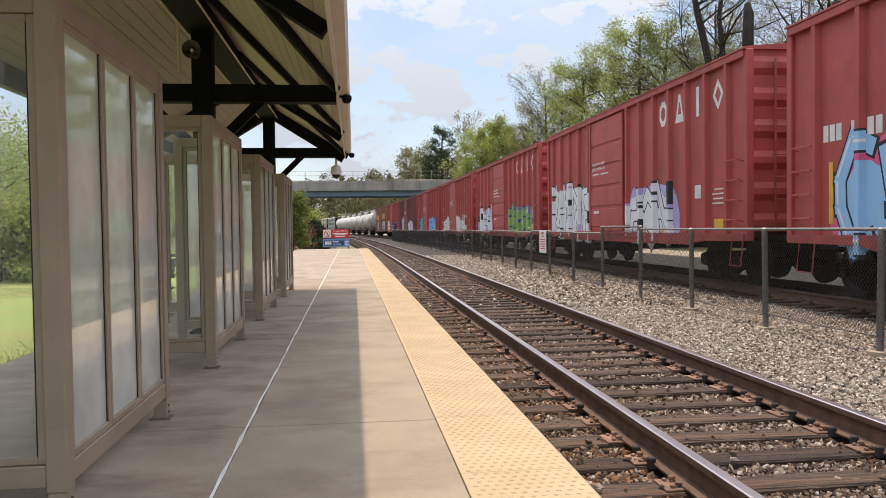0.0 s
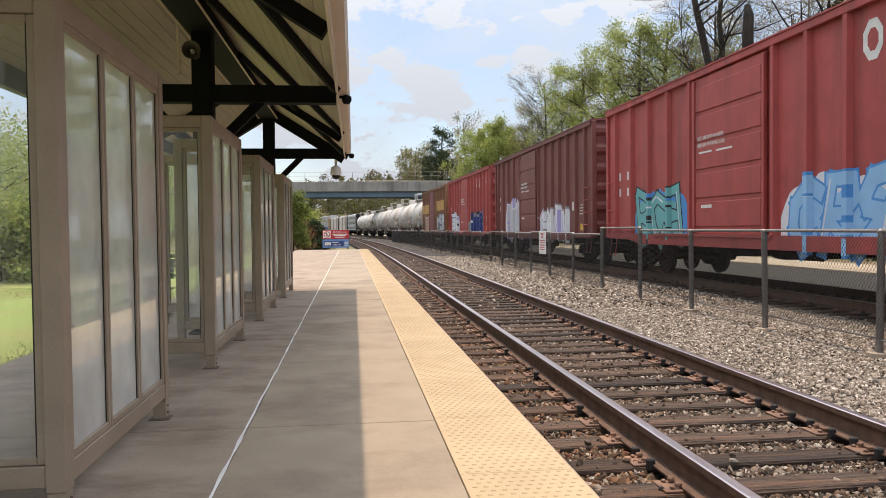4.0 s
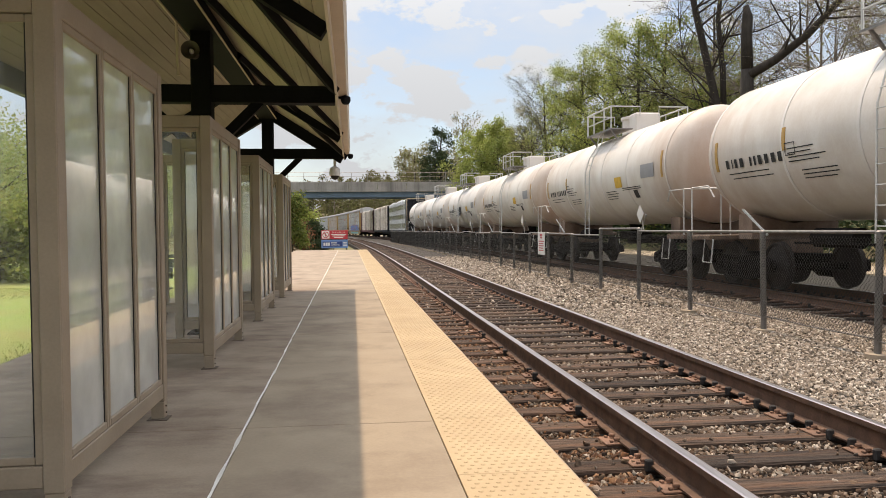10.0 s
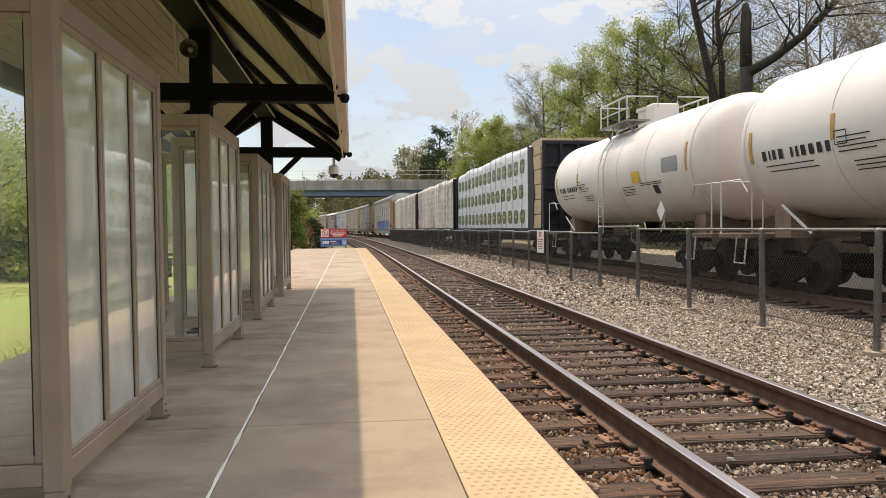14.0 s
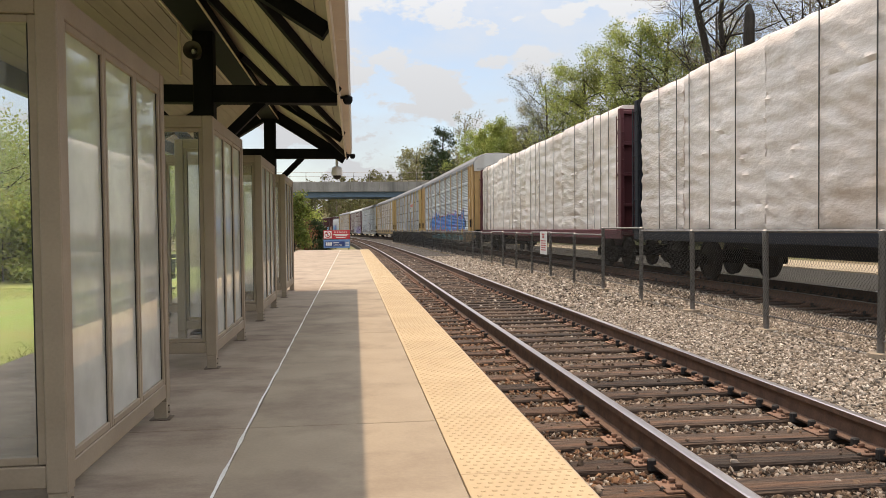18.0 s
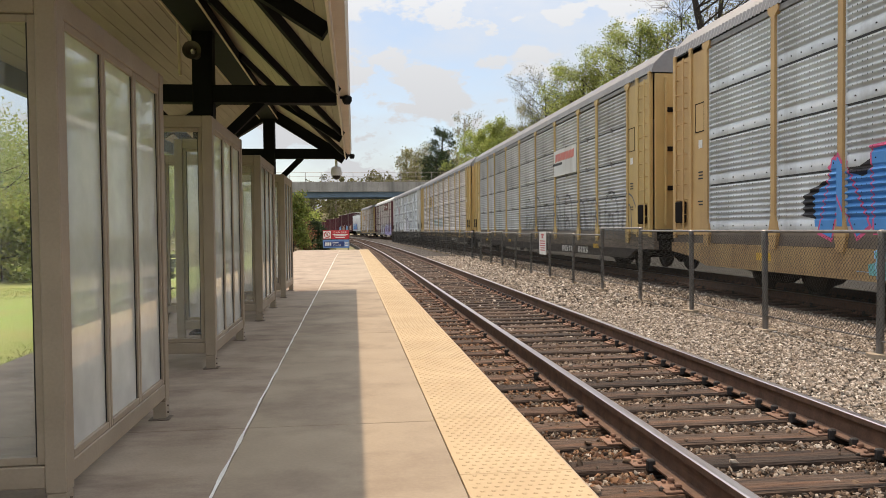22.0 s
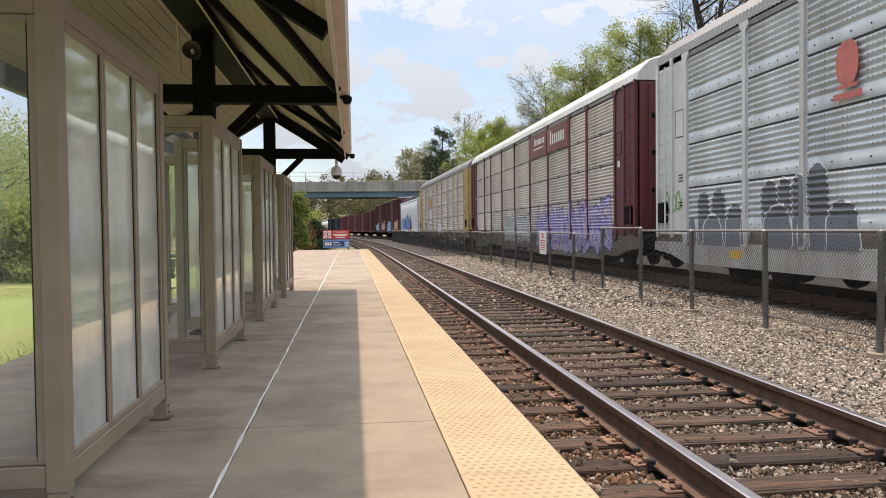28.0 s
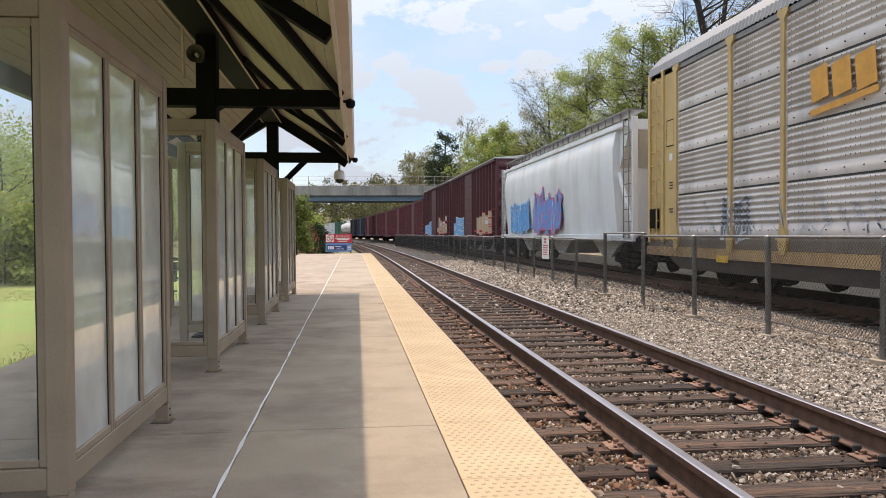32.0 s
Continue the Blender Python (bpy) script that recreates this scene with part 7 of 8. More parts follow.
BAYS, RACK_L = 9, 27.6
RACK_Z0, RACK_ROW = 1.17, 0.98
BAY_W = (2.66, 1.95, 2.95, 2.98, 3.02, 2.98, 2.95, 1.95, 2.66)
PW, PH = 2.53, RACK_ROW - 0.012
PANEL_GREY, PANEL_BROWN = autorack_panel(PW, PH, GALV_PANEL), autorack_panel(PW, PH - 0.022, BROWN_PANEL, 0.0, 9, False)
PANEL_RIDGED = autorack_panel(PW, PH - 0.022, STEEL_PANEL, 0.0, 9, False)
PANEL_HOLES, PANEL_BROWN_HOLES = autorack_panel(PW, PH, GALV_PANEL, 0.24, 6), autorack_panel(PW, PH, BROWN_PANEL, 0.22, 6)


LATCH_ME = M().box(-0.012, 0.03, -0.02, 0.02, -0.06, 0.06, 0.006).box(-0.024, -0.012, -0.009, 0.009, -0.05, 0.09, 0.003).mesh("panel_latch", GALV)


def autorack(length, i, panel, posts, ends, label, roof_c=None, sill=None):
    car = thing("autorack", label, "freight car", "cars of the train")
    hl = RACK_L / 2
    X = 1.55
    top = RACK_Z0 + 4 * RACK_ROW
    part("deck", M().box(-1.4, 1.4, -hl - 0.1, hl + 0.1, 0.95, 1.2, 0.01), UNDER, car)
    for sx in (-1, 1):
        split = i in (1, 2, 5)
        low = 0.68 if split else 0.42
        part("side_sill", M().prism([(-hl - 0.1, 0.90), (-hl - 0.1, 0.69), (-hl + 0.9, max(low, 0.60)), (-hl + 1.7, low), (hl - 1.7, low), (hl - 0.9, max(low, 0.60)), (hl + 0.1, 0.69), (hl + 0.1, 0.90)], 0, sx * (X - 0.12), sx * (X + 0.0)),
             sill or BROWN_SILL, car, "grimy flat car sill")
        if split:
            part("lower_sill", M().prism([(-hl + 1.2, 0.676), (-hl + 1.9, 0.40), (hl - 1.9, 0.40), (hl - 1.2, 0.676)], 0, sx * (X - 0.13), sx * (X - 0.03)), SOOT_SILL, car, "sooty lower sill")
    for sx in (-1, 1):
        part("deck_edge", M().box(sx * (X - 0.10), sx * (X - 0.025), -hl - 0.05, hl + 0.05, 0.904, RACK_Z0 - 0.004, 0.006), BROWN_SILL, car, "dark deck edge")
    y0 = -hl + 1.75
    for b in range(BAYS):
        ya, wide = y0 + sum(BAY_W[:b]) + 0.07, BAY_W[b] - 0.14
        for r in range(4):
            part("side_panel", panel, None, car, at=pose(-X + 0.04, ya, RACK_Z0 + r * RACK_ROW + 0.006) @ Matrix.Diagonal((1, wide / PW, 1, 1)))
            if r and i in (1, 4):
                part("panel_latch", LATCH_ME, None, car, at=pose(-X - 0.012, ya + wide / 2, RACK_Z0 + r * RACK_ROW - 0.01))
    part("side_panels", M().box(X - 0.06, X - 0.02, y0, -y0, RACK_Z0, top), GALV_PANEL, car)
    part("lining", M().box(-X + 0.06, -X + 0.08, y0, -y0, RACK_Z0, top), UNDER, car)
    for b in range(BAYS + 1):
        yy = y0 + sum(BAY_W[:b])
        flare = [(yy - 0.062, 1.45), (yy - 0.15, 1.12), (yy - 0.09, 0.84), (yy + 0.09, 0.84), (yy + 0.15, 1.12), (yy + 0.062, 1.45)]
        cap = [(yy + 0.062, top - 0.06), (yy + 0.17, top + 0.04), (yy + 0.17, top + 0.13), (yy - 0.17, top + 0.13), (yy - 0.17, top + 0.04), (yy - 0.062, top - 0.06)]
        part("side_post", M().prism(flare + cap, 0, -X - 0.035, -X + 0.06), posts, car)
    for sx in (-1, 1):
        part("top_chord", M().box(sx * (X - 0.08), sx * (X + 0.0), -hl + 0.1, hl - 0.1, top + 0.004, top + 0.12, 0.008), GALV, car)
        # dark bars added behind the panel gaps as the shadow of the seams
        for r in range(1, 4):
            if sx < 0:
                part("seam_bar", M().box(-X + 0.035, -X + 0.052, y0, -y0, RACK_Z0 + r * RACK_ROW - 0.028, RACK_Z0 + r * RACK_ROW + 0.008), SEAM_SHADOW, car)
    # arched ribbed roof
    rf = M()
    arc = [(-X - 0.02, top + 0.12), (-X + 0.04, top + 0.34), (-X + 0.36, top + 0.66), (-0.75, top + 0.80), (0, top + 0.85), (0.75, top + 0.80), (X - 0.36, top + 0.66), (X - 0.04, top + 0.34), (X + 0.02, top + 0.12)]
    k = len(arc)
    nst = 380
    for j in range(nst + 1):
        yy = -hl + 2 * hl * j / nst
        d = 0.028 if j % 2 else 0.0
        rf.v += [(x * (1 + d / 3), yy, z + d) for x, z in arc]
    rf.f = [(j * k + q, j * k + q + 1, (j + 1) * k + q + 1, (j + 1) * k + q) for j in range(nst) for q in range(k - 1)]
    rf.f += [tuple(range(k)), tuple(nst * k + q for q in range(k))]
    part("roof", rf, roof_c or ROOF_METAL, car, "ribbed arched roof")
    # ends: side screens, end doors, ladders
    for sy in (-1, 1):
        for sx in (-1, 1):
            part("end_screen", M().box(sx * (X - 0.06), sx * X, sy * (hl - 1.75), sy * (hl - 0.1), RACK_Z0 - 0.1, top + 0.12, 0.01), ends, car, "painted end screen")
            for q in (0.15, 1.0):
                part("end_post", M().box(sx * (X - 0.02), sx * (X + 0.05), sy * (hl - q - 0.06), sy * (hl - q + 0.06), 1.0, top + 0.16, 0.01), ends, car)
            ladder(car, sx * (X + 0.09), sy * (hl - 0.55), 1.2, top - 0.1, 0.42, ends, 12)
        pl = part("placard", M().box(-X - 0.008, -X - 0.002, sy * (hl - 1.42) - 0.2, sy * (hl - 1.42) + 0.2, 3.35, 3.95, 0.002), posts, car, "framed lading board")
        part("placard_frame", M().box(-X - 0.012, -X - 0.007, sy * (hl - 1.42) - 0.22, sy * (hl - 1.42) - 0.2, 3.33, 3.97).box(-X - 0.012, -X - 0.007, sy * (hl - 1.42) + 0.2, sy * (hl - 1.42) + 0.22, 3.33, 3.97)
             .box(-X - 0.012, -X - 0.007, sy * (hl - 1.42) - 0.2, sy * (hl - 1.42) + 0.2, 3.33, 3.35).box(-X - 0.012, -X - 0.007, sy * (hl - 1.42) - 0.2, sy * (hl - 1.42) + 0.2, 3.95, 3.97), UNDER, pl)
        part("placard", M().box(-X - 0.008, -X - 0.002, sy * (hl - 1.45) - 0.09, sy * (hl - 1.45) + 0.09, 2.98, 3.16, 0.002), MARK_WHITE, car, "small white placard")
        bars(car, -X - 0.003, sy * (hl - 1.45) - 0.12, 2.3, [(0, 0, 0.22, 0.03), (0, 0.07, 0.2, 0.03), (0, 0.14, 0.22, 0.03), (0, -0.5, 0.25, 0.03), (0, -0.57, 0.2, 0.03)], MARK_BLACK)
        dr = part("end_door", M().box(-X + 0.08, -0.01, sy * (hl - 0.08), sy * (hl - 0.02), 1.2, top + 0.1, 0.01).box(0.01, X - 0.08, sy * (hl - 0.08), sy * (hl - 0.02), 1.2, top + 0.1, 0.01), ends, car, "end doors")
        for x in (-1.2, -0.25, 0.25, 1.2):
            part("door_rib", M().box(x - 0.03, x + 0.03, sy * (hl - 0.02), sy * (hl + 0.05), 1.3, top, 0.01), ends, dr)
        for z in (2.2, 3.2, 4.2):
            part("door_slot", M().box(-X + 0.35, -X + 0.85, sy * (hl - 0.02), sy * (hl + 0.02), z, z + 0.12, 0.01), UNDER, dr)
        part("brake_box", M().box(-X - 0.12, -X, sy * (hl - 0.75), sy * (hl - 0.35), 1.35, 1.85, 0.03), UNDER, car)
    for y, ln in ((-9.5, 0.5), (-3.0, 0.5), (3.5, 0.5), (9.5, 0.5)):
        part("reflector", M().box(-X - 0.006, -X - 0.001, y, y + ln, 0.62, 0.76), MARK_YELLOW, car)
    bars(car, -X + (0.03 if i in (1, 2, 5) else -0.002), -hl + 5.5, 0.44, [(0, 0, 0.2, 0.2), (0.28, 0, 0.2, 0.2), (0.56, 0, 0.2, 0.2), (0.84, 0, 0.2, 0.2)] + [(1.4 + 0.28 * q, 0, 0.2, 0.2) for q in range(6)], MARK_WHITE)
    part("underframe", M().box(-0.5, 0.5, -hl, hl, 0.6, 0.95, 0.02).box(-1.3, 1.3, -2, -1.7, 0.55, 0.9).box(-1.3, 1.3, 2, 2.3, 0.55, 0.9), UNDER, car)
    running_gear(car, length, hl - 3.6)
    return car


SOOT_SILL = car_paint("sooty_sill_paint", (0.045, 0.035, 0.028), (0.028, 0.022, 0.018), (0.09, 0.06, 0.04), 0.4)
BROWN_SILL = car_paint("grimy_sill_paint", (0.20, 0.16, 0.12), (0.12, 0.095, 0.075), (0.05, 0.04, 0.035), 0.6)
SEAM_SHADOW = mat("seam_shadow_strip", (0.05, 0.05, 0.05), None, 0.7, bump=0.0)


def hopper(length):
    car = thing("covered_hopper", "pale grey covered hopper with blue and pink graffiti", "freight car", "cars of the train")
    hl = length / 2 - 0.6
    top = 4.55
    # curved sides, hung between two end bays
    arc = [(-1.50, 2.2), (-1.56, 3.0), (-1.56, 3.7), (-1.48, 4.2), (-1.25, top), (1.25, top), (1.48, 4.2), (1.56, 3.7), (1.56, 3.0), (1.50, 2.2), (1.42, 1.15), (-1.42, 1.15)]
    n = len(arc)
    m = M()
    for y, tap in ((-hl + 1.5, 0), (hl - 1.5, 0)):
        m.v += [(x, y, z) for x, z in arc]
    m.f = [tuple(range(n)), tuple(range(n, 2 * n))] + [(i, (i + 1) % n, n + (i + 1) % n, n + i) for i in range(n)]
    part("hopper_body", m, HOPPER_GREY, car, smooth=True)
    for sy in (-1, 1):
        part("slope_sheet", M().prism([(sy * (hl - 1.5), 4.4), (sy * (hl - 0.7), 4.5), (sy * (hl - 0.7), 4.2), (sy * (hl - 3.0), 1.2), (sy * (hl - 3.2), 1.2)], 0, -1.35, 1.35), HOPPER_GREY, car)
        for sx in (-1, 1):
            part("end_post", M().box(sx * 1.3, sx * 1.45, sy * (hl - 0.3), sy * (hl - 0.15), 1.1, 4.5, 0.01), HOPPER_GREY, car)
            part("end_post", M().beam((sx * 1.38, sy * (hl - 0.2), 1.3), (sx * 1.38, sy * (hl - 1.5), 3.0), 0.08, 0.1), HOPPER_GREY, car)
            ladder(car, sx * 1.52, sy * (hl - 0.5), 1.2, 4.4, 0.42, GALV, 10)
        part("end_platform", M().box(-1.4, 1.4, sy * (hl - 1.5), sy * hl, 1.0, 1.1, 0.01), UNDER, car)
    for sx in (-1, 1):
        part("side_sill", M().box(sx * 1.42, sx * 1.5, -hl, hl, 1.0, 1.2, 0.01), HOPPER_GREY, car)
        part("top_rail", M().box(sx * 1.4, sx * 1.5, -hl + 0.7, hl - 0.7, 4.28, 4.38, 0.01), HOPPER_GREY, car)
        w = M()
        k = 26
        for q in range(k):
            y = -hl + 0.8 + (2 * hl - 1.6) * q / (k - 1)
            w.box(sx * 1.3, sx * 1.34, y - 0.02, y + 0.02, top, top + 0.2)
        w.box(sx * 0.85, sx * 1.4, -hl + 0.7, hl - 0.7, top + 0.2, top + 0.24)
        part("roof_walkway", w, GALV, car, "roof walkway")
    part("roof_hatch", M().box(-0.3, 0.3, -hl + 2.2, hl - 2.2, top, top + 0.14, 0.03), HOPPER_GREY, car)
    for y in (-5.5, 0, 5.5):
        part("hopper_chute", M().prism([(y - 1.9, 1.2), (y + 1.9, 1.2), (y + 0.4, 0.45), (y - 0.4, 0.45)], 0, -0.9, 0.9), HOPPER_GREY, car)
    graffiti(car, -1.575, -2.2, 2.2, 1.35, 2.75, "blue", "pink", 31, letters=7, wild=0.3)
    graffiti(car, -1.575, 2.7, 6.6, 1.35, 2.45, "blue", "sky", 33, letters=7, wild=0.3)
    running_gear(car, length, hl - 1.6)
    return car


# ---- the make-up of the train: (place of the leading end at the start, car) ----
TRAIN = []
NEAR_ENDS = [-2.5, 14.4, 31.1, 47.7, 63.5, 81.3, 98.95, 116.4]
A_TAGS = [
    [(1.6, 6.4, 0.82, 2.45, "sky", "black", "pink")],
    [(2.3, 6.9, 0.82, 2.55, "white", "black", "white"), (-4.2, -1.1, 0.82, 2.25, "white", "black", "lilac")],
    [(-6.4, -1.3, 0.82, 2.15, "green", "navy", "purple"), (2.6, 6.6, 0.82, 2.2, "white", "black", "lilac")],
    [(2.4, 6.4, 0.82, 1.9, "white", "rose", None), (-4.6, -0.2, 0.82, 1.95, "white", "rose", None)],
    [(-6.0, -1.4, 0.82, 2.0, "sky", "blue", "white"), (2.8, 5.8, 0.82, 2.1, "teal", "black", "blue")],
    [(2.0, 5.6, 0.82, 2.4, "silver", "lilac", "white"), (-5.4, -1.2, 0.82, 1.9, "white", "grey", None)],
    [(-5.9, -1.2, 0.82, 2.2, "navy", "black", "grey"), (3.2, 6.6, 0.82, 2.2, "white", "black", "lilac"), (-0.8, 2.0, 1.2, 2.1, "pink", "red", None)],
]
LABELS = ["oxide-red boxcar with sky-blue graffiti", "oxide-red boxcar with black and white graffiti", "oxide-red boxcar with green and white graffiti", "oxide-red boxcar with white lettered graffiti",
          "oxide-red boxcar with teal and blue graffiti", "faded brown boxcar with silver graffiti", "oxide-red boxcar with navy blue graffiti"]
for i in range(7):
    gap = NEAR_ENDS[i + 1] - NEAR_ENDS[i]
    TRAIN.append((NEAR_ENDS[i] - 0.78, gap, red_boxcar(gap, i + 1, OXIDE_DARK if i == 5 else OXIDE, LABELS[i], A_TAGS[i], marks=i not in (5,))))
ochre, ribs, hw, deep = boxcar(16.5, 15.3, OCHRE, "rust-stained brown and ochre boxcar with a maroon door", door_paint=DOOR_RUST, ribs_n=14, panels=15)
for ya, yb, za, zb in ((-6.9, -2.1, 2.75, 3.55), (3.3, 7.2, 2.65, 3.45)):
    patch = M().box(-hw - 0.006, -hw - 0.002, ya, yb, za, zb)
    for r in ribs:
        if ya < r < yb:
            patch.add([(px, r + py, pz) for pz in (za, zb) for px, py in ((-hw - 0.004, -0.09), (-hw - deep - 0.004, -0.055), (-hw - deep - 0.004, 0.055), (-hw - 0.004, 0.09))], [(0, 1, 5, 4), (1, 2, 6, 5), (2, 3, 7, 6)])
    part("paint_patch", patch, OCHRE_PATCH, ochre, "pale yellow patch")
graffiti(ochre, -hw - 0.002, -6.2, -2.2, 1.15, 2.3, "silver", "slate", 81, "sand", letters=6, ribs=ribs, rib_x=-hw - deep)
part("paint_patch", M().box(-hw - 0.006, -hw - 0.002, 5.75, 7.0, 1.45, 2.6), MARK_BLACK, ochre, "square black patch")
graffiti(ochre, -hw - 0.008, 2.6, 5.6, 1.1, 2.35, "rose", "sand", 82, "silver", ribs=ribs, rib_x=-hw - deep, letters=6)
bars(ochre, -hw - 0.008, 5.8, 2.2, [(0, 0.2, 0.5, 0.22), (0.7, 0.2, 0.5, 0.22), (0, -0.2, 0.5, 0.22), (0.7, -0.2, 0.5, 0.22)], MARK_WHITE)
TRAIN.append((115.75, 16.5, ochre))
s = 132.2
for i in range(7):
    TRAIN.append((s, 13.94, tank_car(13.94, i, i in (0, 1, 2, 3))))
    s += 13.94
TRAIN.append((229.8, 24.5, centerbeam(24.5, 0, BLUE_BLACK, "blue-black lumber car with white wrapped loads printed with olive ovals", True, 1)))
TRAIN.append((254.3, 24.2, centerbeam(24.2, 1, BLUE_BLACK, "blue-black lumber car with white wrapped loads", False, 2)))
TRAIN.append((278.5, 24.8, centerbeam(24.8, 2, MAROON, "maroon lumber car with glossy white wrapped loads", False, 3)))
def slice_flat(poly, axis, cuts):
    """A convex polygon of (y, z) cut at the given values along one axis."""
    out = []
    lo, hi = min(p[axis] for p in poly), max(p[axis] for p in poly)
    inside = [c for c in cuts if lo + 1e-5 < c < hi - 1e-5]
    for c in inside:
        below, above = [], []
        for pa, pb in zip(poly, poly[1:] + poly[:1]):
            (below if pa[axis] <= c else above).append(pa)
            if (pa[axis] <= c) != (pb[axis] <= c):
                f = (c - pa[axis]) / (pb[axis] - pa[axis])
                cut = (pa[0] + (pb[0] - pa[0]) * f, pa[1] + (pb[1] - pa[1]) * f)
                below.append(cut)
                above.append(cut)
        if len(below) > 2:
            out.append(below)
        poly = above
        if len(poly) < 3:
            return out
    return out + [poly]


def drape_paint(car, panel, x):
    """Lays the sprayed paint of an autorack, built flat at x, onto its ridged panels, posts and sill."""
    prof = []
    for v in panel.vertices:
        if v.co.y > 0:
            break
        prof.append((v.co.z, v.co.x))
    steps = [(RACK_Z0 + 0.006 + r * RACK_ROW + z, -1.51 + px) for r in range(2) for z, px in prof]
    zs, xs = [q[0] for q in steps], [q[1] for q in steps]
    y0 = -RACK_L / 2 + 1.75
    posts = [y0 + sum(BAY_W[:b]) for b in range(BAYS + 1)]
    edges = sorted(p + e for p in posts for e in (-0.07, 0.07))
    for ob in car.children_recursive:
        if ob.name.split(".")[0] not in ("graffiti", "letter_body", "letter_outline", "letter", "highlight", "sprayed_stroke"):
            continue
        verts, faces = [], []
        for face in ob.data.polygons:
            pts = [ob.data.vertices[k].co for k in face.vertices]
            proud = x - pts[0].x
            for tri in geometry.tessellate_polygon([pts]):
                for piece in slice_flat([(pts[k].y, pts[k].z) for k in tri], 0, edges):
                    mid = sum(p[0] for p in piece) / len(piece)
                    on_post = min(abs(mid - p) for p in posts) < 0.07
                    for bit in slice_flat(piece, 1, [0.902] if on_post else [0.902] + zs):
                        zm = sum(p[1] for p in bit) / len(bit)
                        n = len(verts)
                        for y, z in bit:
                            if zm < 0.902 or abs(mid) > -y0:
                                sx = -1.552
                            elif on_post:
                                sx = -1.586
                            else:
                                sx = float(np.interp(z, zs, xs))
                            verts.append((sx - proud, y, z))
                        faces.append(tuple(range(n, n + len(bit))))
        ob.data.clear_geometry()
        ob.data.from_pydata(verts, [], faces)


RACKS = [
    (PANEL_GREY, TAN_PAINT, TAN_PAINT, "galvanised autorack with tan posts and bright blue graffiti", None),
    (PANEL_RIDGED, YELLOW_PAINT, YELLOW_PAINT, "galvanised autorack with yellow posts and dark scrawled graffiti", None),
    (PANEL_BROWN_HOLES, YELLOW_PAINT, YELLOW_PAINT, "weathered brownish autorack with yellow posts", None),
    (PANEL_HOLES, PALE_PAINT, PALE_PAINT, "galvanised autorack with pale posts and white graffiti", None),
    (PANEL_BROWN, MAROON, MAROON, "brownish autorack with maroon ends and silver-white graffiti", PALE_PAINT),
    (PANEL_BROWN_HOLES, YELLOW_PAINT, YELLOW_PAINT, "weathered autorack with yellow posts and orange emblem", None),
]
TAN_SILL = car_paint("rusty_tan_sill", (0.46, 0.32, 0.15), (0.34, 0.22, 0.11), (0.14, 0.07, 0.04), 0.8)
PALE_SILL = car_paint("dirty_pale_sill", (0.50, 0.49, 0.46), (0.40, 0.38, 0.35), (0.16, 0.12, 0.10), 0.7)
SILLS = (TAN_SILL, BROWN_SILL, TAN_SILL, PALE_SILL, BROWN_SILL, TAN_SILL)
s = 304.0
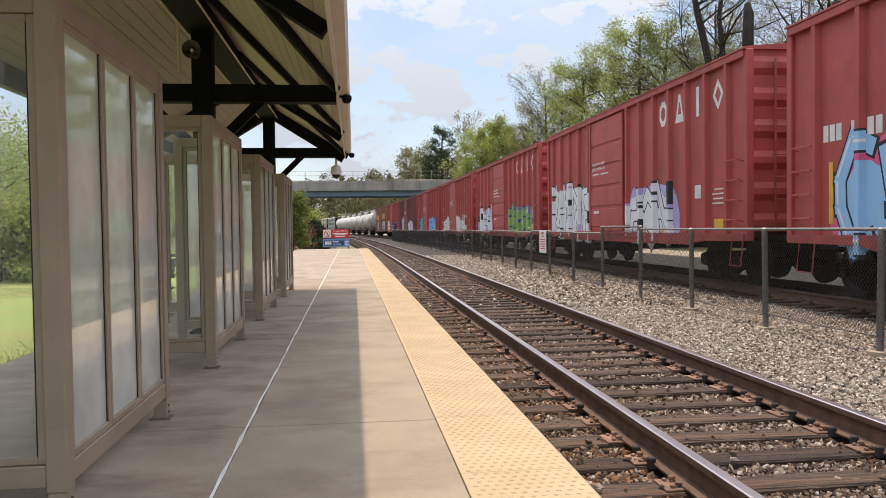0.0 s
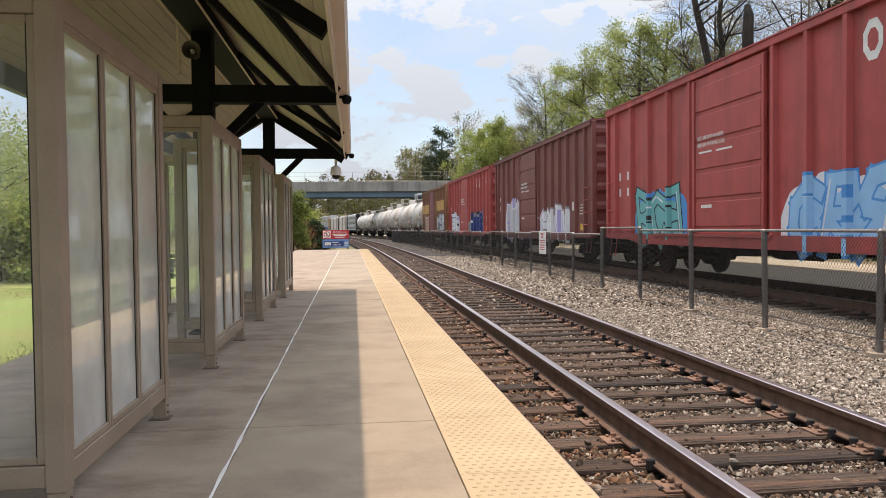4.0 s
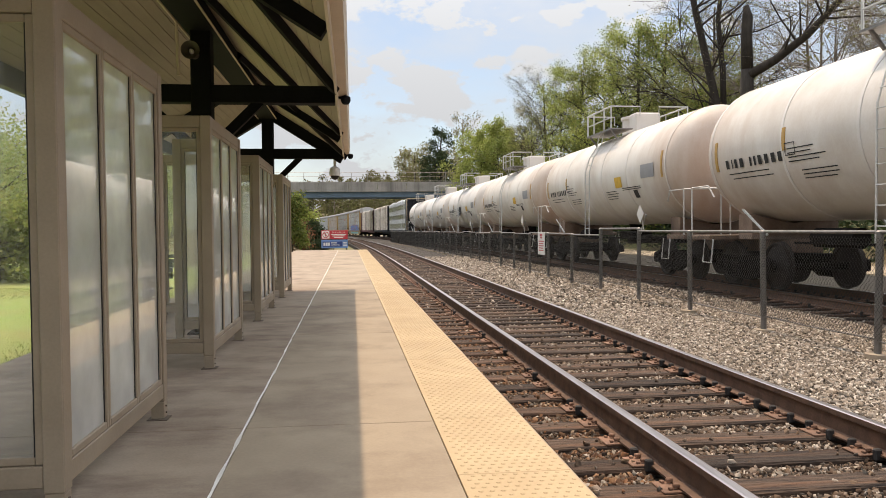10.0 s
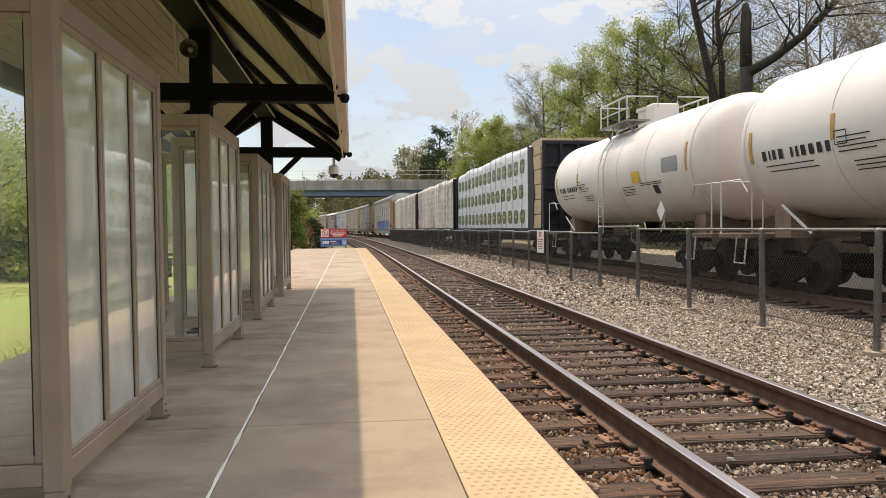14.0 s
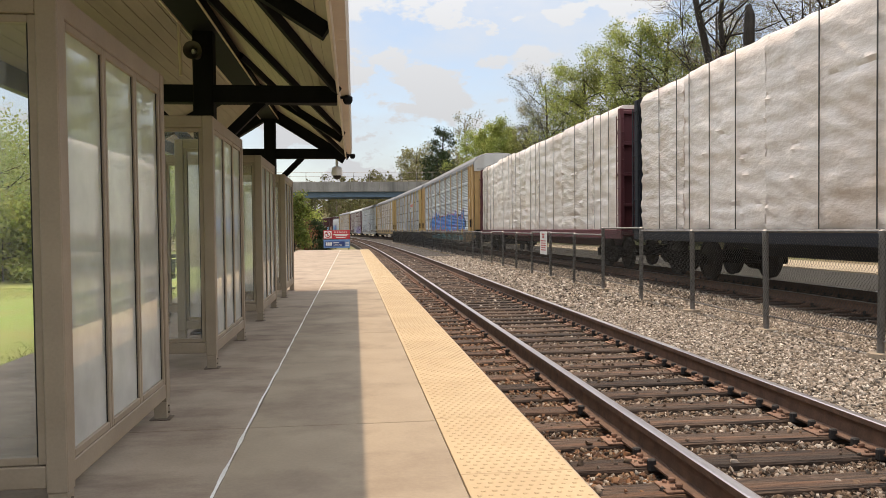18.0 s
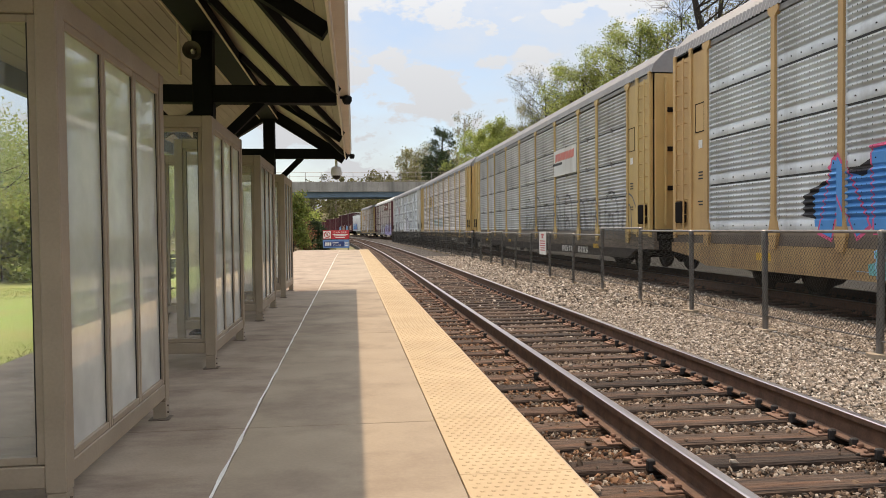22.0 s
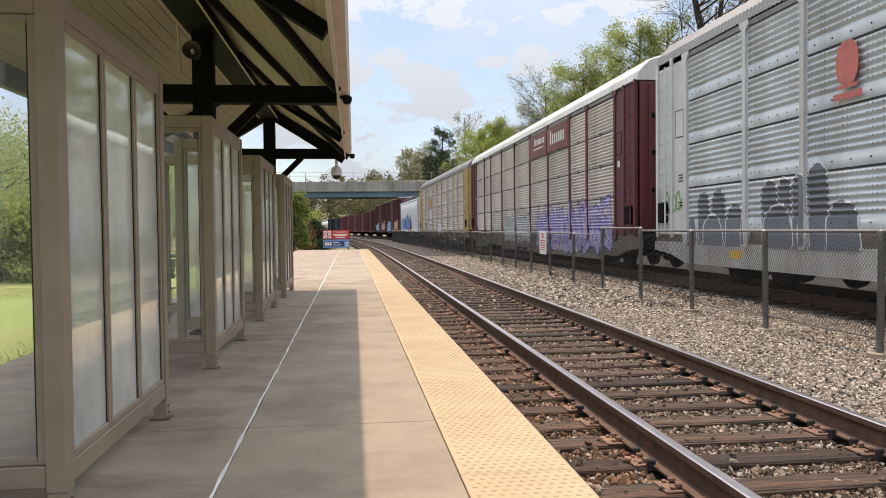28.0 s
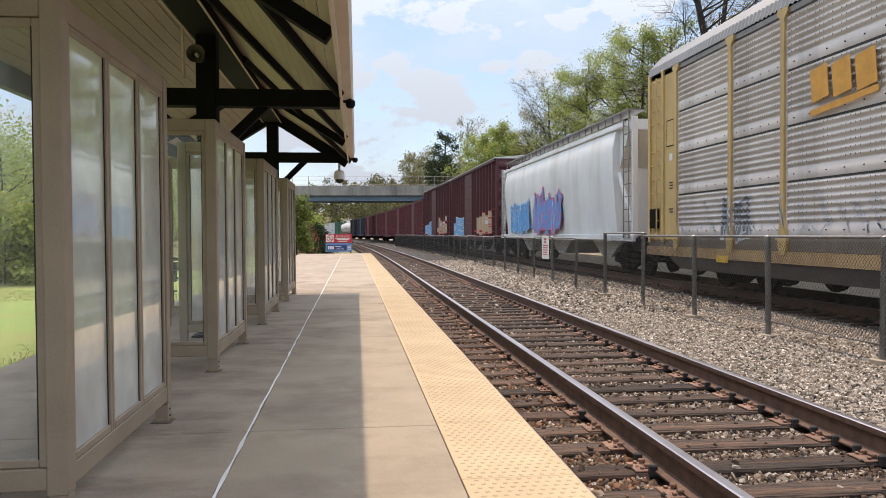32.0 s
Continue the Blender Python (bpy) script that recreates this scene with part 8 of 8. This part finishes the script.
for i, (pn, ps, en, lb, rc) in enumerate(RACKS):
    car = autorack(28.95, i, pn, ps, en, lb, rc, SILLS[i])
    X = -1.59
    if i == 0:
        cap = part("end_cap", M().prism([(-1.5, 4.82), (-1.5, 5.22), (-1.48, 5.4), (-1.18, 5.72), (-0.75, 5.86), (0, 5.91), (0.75, 5.86), (1.18, 5.72), (1.48, 5.4), (1.5, 5.22), (1.5, 4.82)], 1, -13.875, -13.855), PALE_PAINT, car, "white end cap")
        words("EXCESS HEIGHT CAR", 0.13, -0.70, -13.879, 4.92, MARK_BLACK, cap)
        graffiti(car, X, -10.4, 8.2, 1.2, 2.30, "blue", "pink", 5, "black", letters=12, wild=0.24)
        graffiti(car, X, -9.8, 6.8, 0.5, 0.84, "teal", "sky", 6, letters=12)
        bars(car, X, 1.5, 4.2, [(0, 0, 1.6, 0.07), (0, -0.15, 1.6, 0.07)], MARK_BLACK)
    if i == 1:
        rg = random.Random(70)
        for q in range(9):
            y = -12.2 + 1.5 * q
            lobes(car, X - 0.001 * (q % 2), 0.95, [(y, rg.uniform(0.9, 1.25), rg.uniform(1.05, 1.6)), (y + rg.uniform(-0.15, 0.2), rg.uniform(0.4, 0.6), rg.uniform(0.6, 0.95))], "soot", None, rg.uniform(0.045, 0.08), q)
        scrawl(car, X - 0.003, -12.2, 0.8, 1.0, 1.8, "soot", 7, 18, 0.03)
        sg = part("name_board", M().box(X - 0.006, X + 0.01, -7.32, -4.5, 3.16, 4.1, 0.004), PALE_PAINT, car, "pale board with red stripe")
        for q in range(7):
            part("stripe", M().prism([(-4.7 - 0.34 * q, 3.68), (-4.7 - 0.34 * q - 0.30, 3.71), (-4.7 - 0.34 * q - 0.34, 3.98), (-4.7 - 0.34 * q - 0.04, 3.95)], 0, X - 0.012, X - 0.006), MARK_RED, sg)
        part("stripe", M().box(X - 0.012, X - 0.006, -5.6, -4.4, 3.55, 3.64), MARK_BLACK, sg)
    if i == 2:
        sg = part("name_board", M().box(X - 0.006, X + 0.01, 5.6, 7.4, 3.2, 4.05, 0.004), YELLOW_PAINT, car, "faded yellow board")
        bars(sg, X - 0.006, 5.9, 3.4, [(0, 0, 1.0, 0.08), (0, 0.18, 1.2, 0.08), (0, 0.36, 0.8, 0.08)], MARK_BLACK)
        scrawl(car, X, -1.0, 4.5, 1.4, 2.1, "teal", 8, 7, 0.07)
    if i == 3:
        lobes(car, X, 0.85, [(11.75, 0.45, 0.62), (11.15, 0.62, 1.18), (10.45, 0.66, 1.2), (10.75, 0.9, 0.66), (9.75, 0.85, 0.86)], "white", "slate", 0.035, 4)
        lobes(car, X - 0.002, 0.85, [(8.45, 0.62, 1.25), (7.95, 0.5, 1.28), (8.2, 1.0, 0.8), (7.45, 0.6, 1.32), (6.95, 0.62, 1.45), (6.35, 0.85, 0.82)], "white", "slate", 0.035, 9)
        graffiti(car, X, -4.5, 1.5, 0.9, 2.5, "white", "black", 98, "black", letters=5)
        scrawl(car, X - 0.0, 12.3, 13.2, 1.6, 2.1, "green", 11, 3, 0.06)
        m = M().plate(blob(6.2, 3.75, 0.55, 0.7, random.Random(4), 2.4, 0.0), 0, X - 0.012)
        part("marking", m, MARK_RED, car, "round red emblem")
        bars(car, X - 0.004, 5.85, 3.2, [(0, 0, 0.7, 0.1), (0.1, 0.16, 0.5, 0.06)], MARK_RED)
    if i == 4:
        graffiti(car, X, -11.9, -2.6, 0.6, 1.95, "lilac", "navy", 93, None, letters=9, wild=0.3)
        scrawl(car, X - 0.012, -11.6, -3.0, 0.7, 2.1, "white", 104, 12, 0.03)
        graffiti(car, X, -1.8, 4.0, 0.65, 1.85, "silver", "slate", 94, None, letters=8, wild=0.14)
        lobes(car, X, 0.95, [(8.0, 0.75, 0.95), (7.3, 0.6, 1.1), (7.0, 0.9, 0.7), (6.3, 0.55, 0.6)], "silver", None, 0.05, 5)
        sg = part("name_board", M().box(X - 0.008, X + 0.01, -7.34, -4.52, 4.15, 5.06, 0.004), OXIDE_DARK, car, "brown-red name board")
        bars(sg, X - 0.008, -6.9, 4.42, [(0.29 * q, 0, 0.17, 0.36 if q < 6 else 0.52) for q in range(7)], MARK_WHITE)
        sg = part("name_board", M().box(X - 0.008, X + 0.01, -4.38, -1.57, 4.15, 5.06, 0.004), OXIDE_DARK, car, "brown-red name board")
        bars(sg, X - 0.008, -4.1, 4.62, [(0.21 * q, 0, 0.13, 0.22 if q < 7 else 0.30) for q in range(8)] + [(0.1, -0.17, 1.7, 0.05)], MARK_WHITE)
    if i == 5:
        scrawl(car, X - 0.02, 0.2, 2.9, 0.8, 2.5, "white", 21, 5, 0.04)
        graffiti(car, X, -1.3, 0.9, 0.85, 1.7, "white", "grey", 96, letters=3, wild=0.25)
        scrawl(car, X, 6.2, 12.0, 1.1, 2.0, "silver", 97, 9, 0.035)
        graffiti(car, X, 8.6, 9.8, 1.15, 1.85, "slate", "silver", 101, letters=3, wild=0.4)
        scrawl(car, X - 0.004, 3.4, 6.4, 1.2, 1.8, "silver", 103, 7, 0.03)
        scrawl(car, X, -10.5, -6.0, 1.3, 2.1, "white", 102, 6, 0.04)
        m = M()
        for q in range(3):
            y = 6.5 - q * 0.58
            m.prism([(y, 3.38), (y - 0.46, 3.44), (y - 0.40, 3.98), (y + 0.06, 3.92)], 0, X - 0.012, X - 0.004)
        m.prism([(6.55, 3.16), (4.85, 3.30), (4.85, 3.40), (6.55, 3.27)], 0, X - 0.012, X - 0.004)
        part("marking", m, MARK_ORANGE, car, "orange emblem on a bar")
    drape_paint(car, pn, X)
    TRAIN.append((s, 28.95, car))
    s += 28.95
TRAIN.append((s, 20.2, hopper(20.2)))
s += 20.2
for i in range(2):
    car, ribs, hw, deep = boxcar(18.0, 16.9, MAROON_DARK, "tall dark maroon boxcar with heavy ribs and orange graffiti", top=5.25, ribs_n=14, deep=0.16, roof=PALE_PAINT)
    graffiti(car, -hw - 0.002, -7, -2, 1.2, 2.4, "sand", "red", 120 + i, ribs=ribs, rib_x=-hw - deep)
    graffiti(car, -hw - 0.002, 2, 7, 1.2, 2.2, "sky", "white", 125 + i, ribs=ribs, rib_x=-hw - deep)
    TRAIN.append((s, 18.0, car))
    s += 18.0
for i in range(5):
    car, ribs, hw, deep = boxcar(16.9, 15.6, MAROON, "dark maroon boxcar at the rear of the train", ribs_n=14)
    TRAIN.append((s, 16.9, car))
    s += 16.9
for i, (pt, lb) in enumerate(((NAVY, "navy boxcar at the rear of the train"), (BLUE_BLACK, "dark boxcar at the rear of the train"))):
    car, ribs, hw, deep = boxcar(17.5, 16.2, pt, lb, ribs_n=14)
    TRAIN.append((s, 17.5, car))
    s += 17.5
for i in range(2):
    TRAIN.append((s, 13.83, tank_car(13.83, 20 + i, False)))
    s += 13.83
for i, pt in enumerate((GREEN_PAINT, HOPPER_GREY, HOPPER_GREY, MAROON, HOPPER_GREY, NAVY, MAROON)):
    car, ribs, hw, deep = boxcar(17.0, 15.8, pt, "distant boxcar at the rear of the train", ribs_n=14)
    TRAIN.append((s, 17.0, car))
    s += 17.0

# ---- what moves ----
SPEED = 14.3


def motions():
    for start, length, car in TRAIN:
        rows = []
        for t in range(0, 33, 2):
            x, y, a = on_track(start + length / 2 - SPEED * t, FAR_TRACK)
            rows.append((float(t), pose(x, y, 0.04, 0, 0, a)))
        walk(car, rows)


motions()
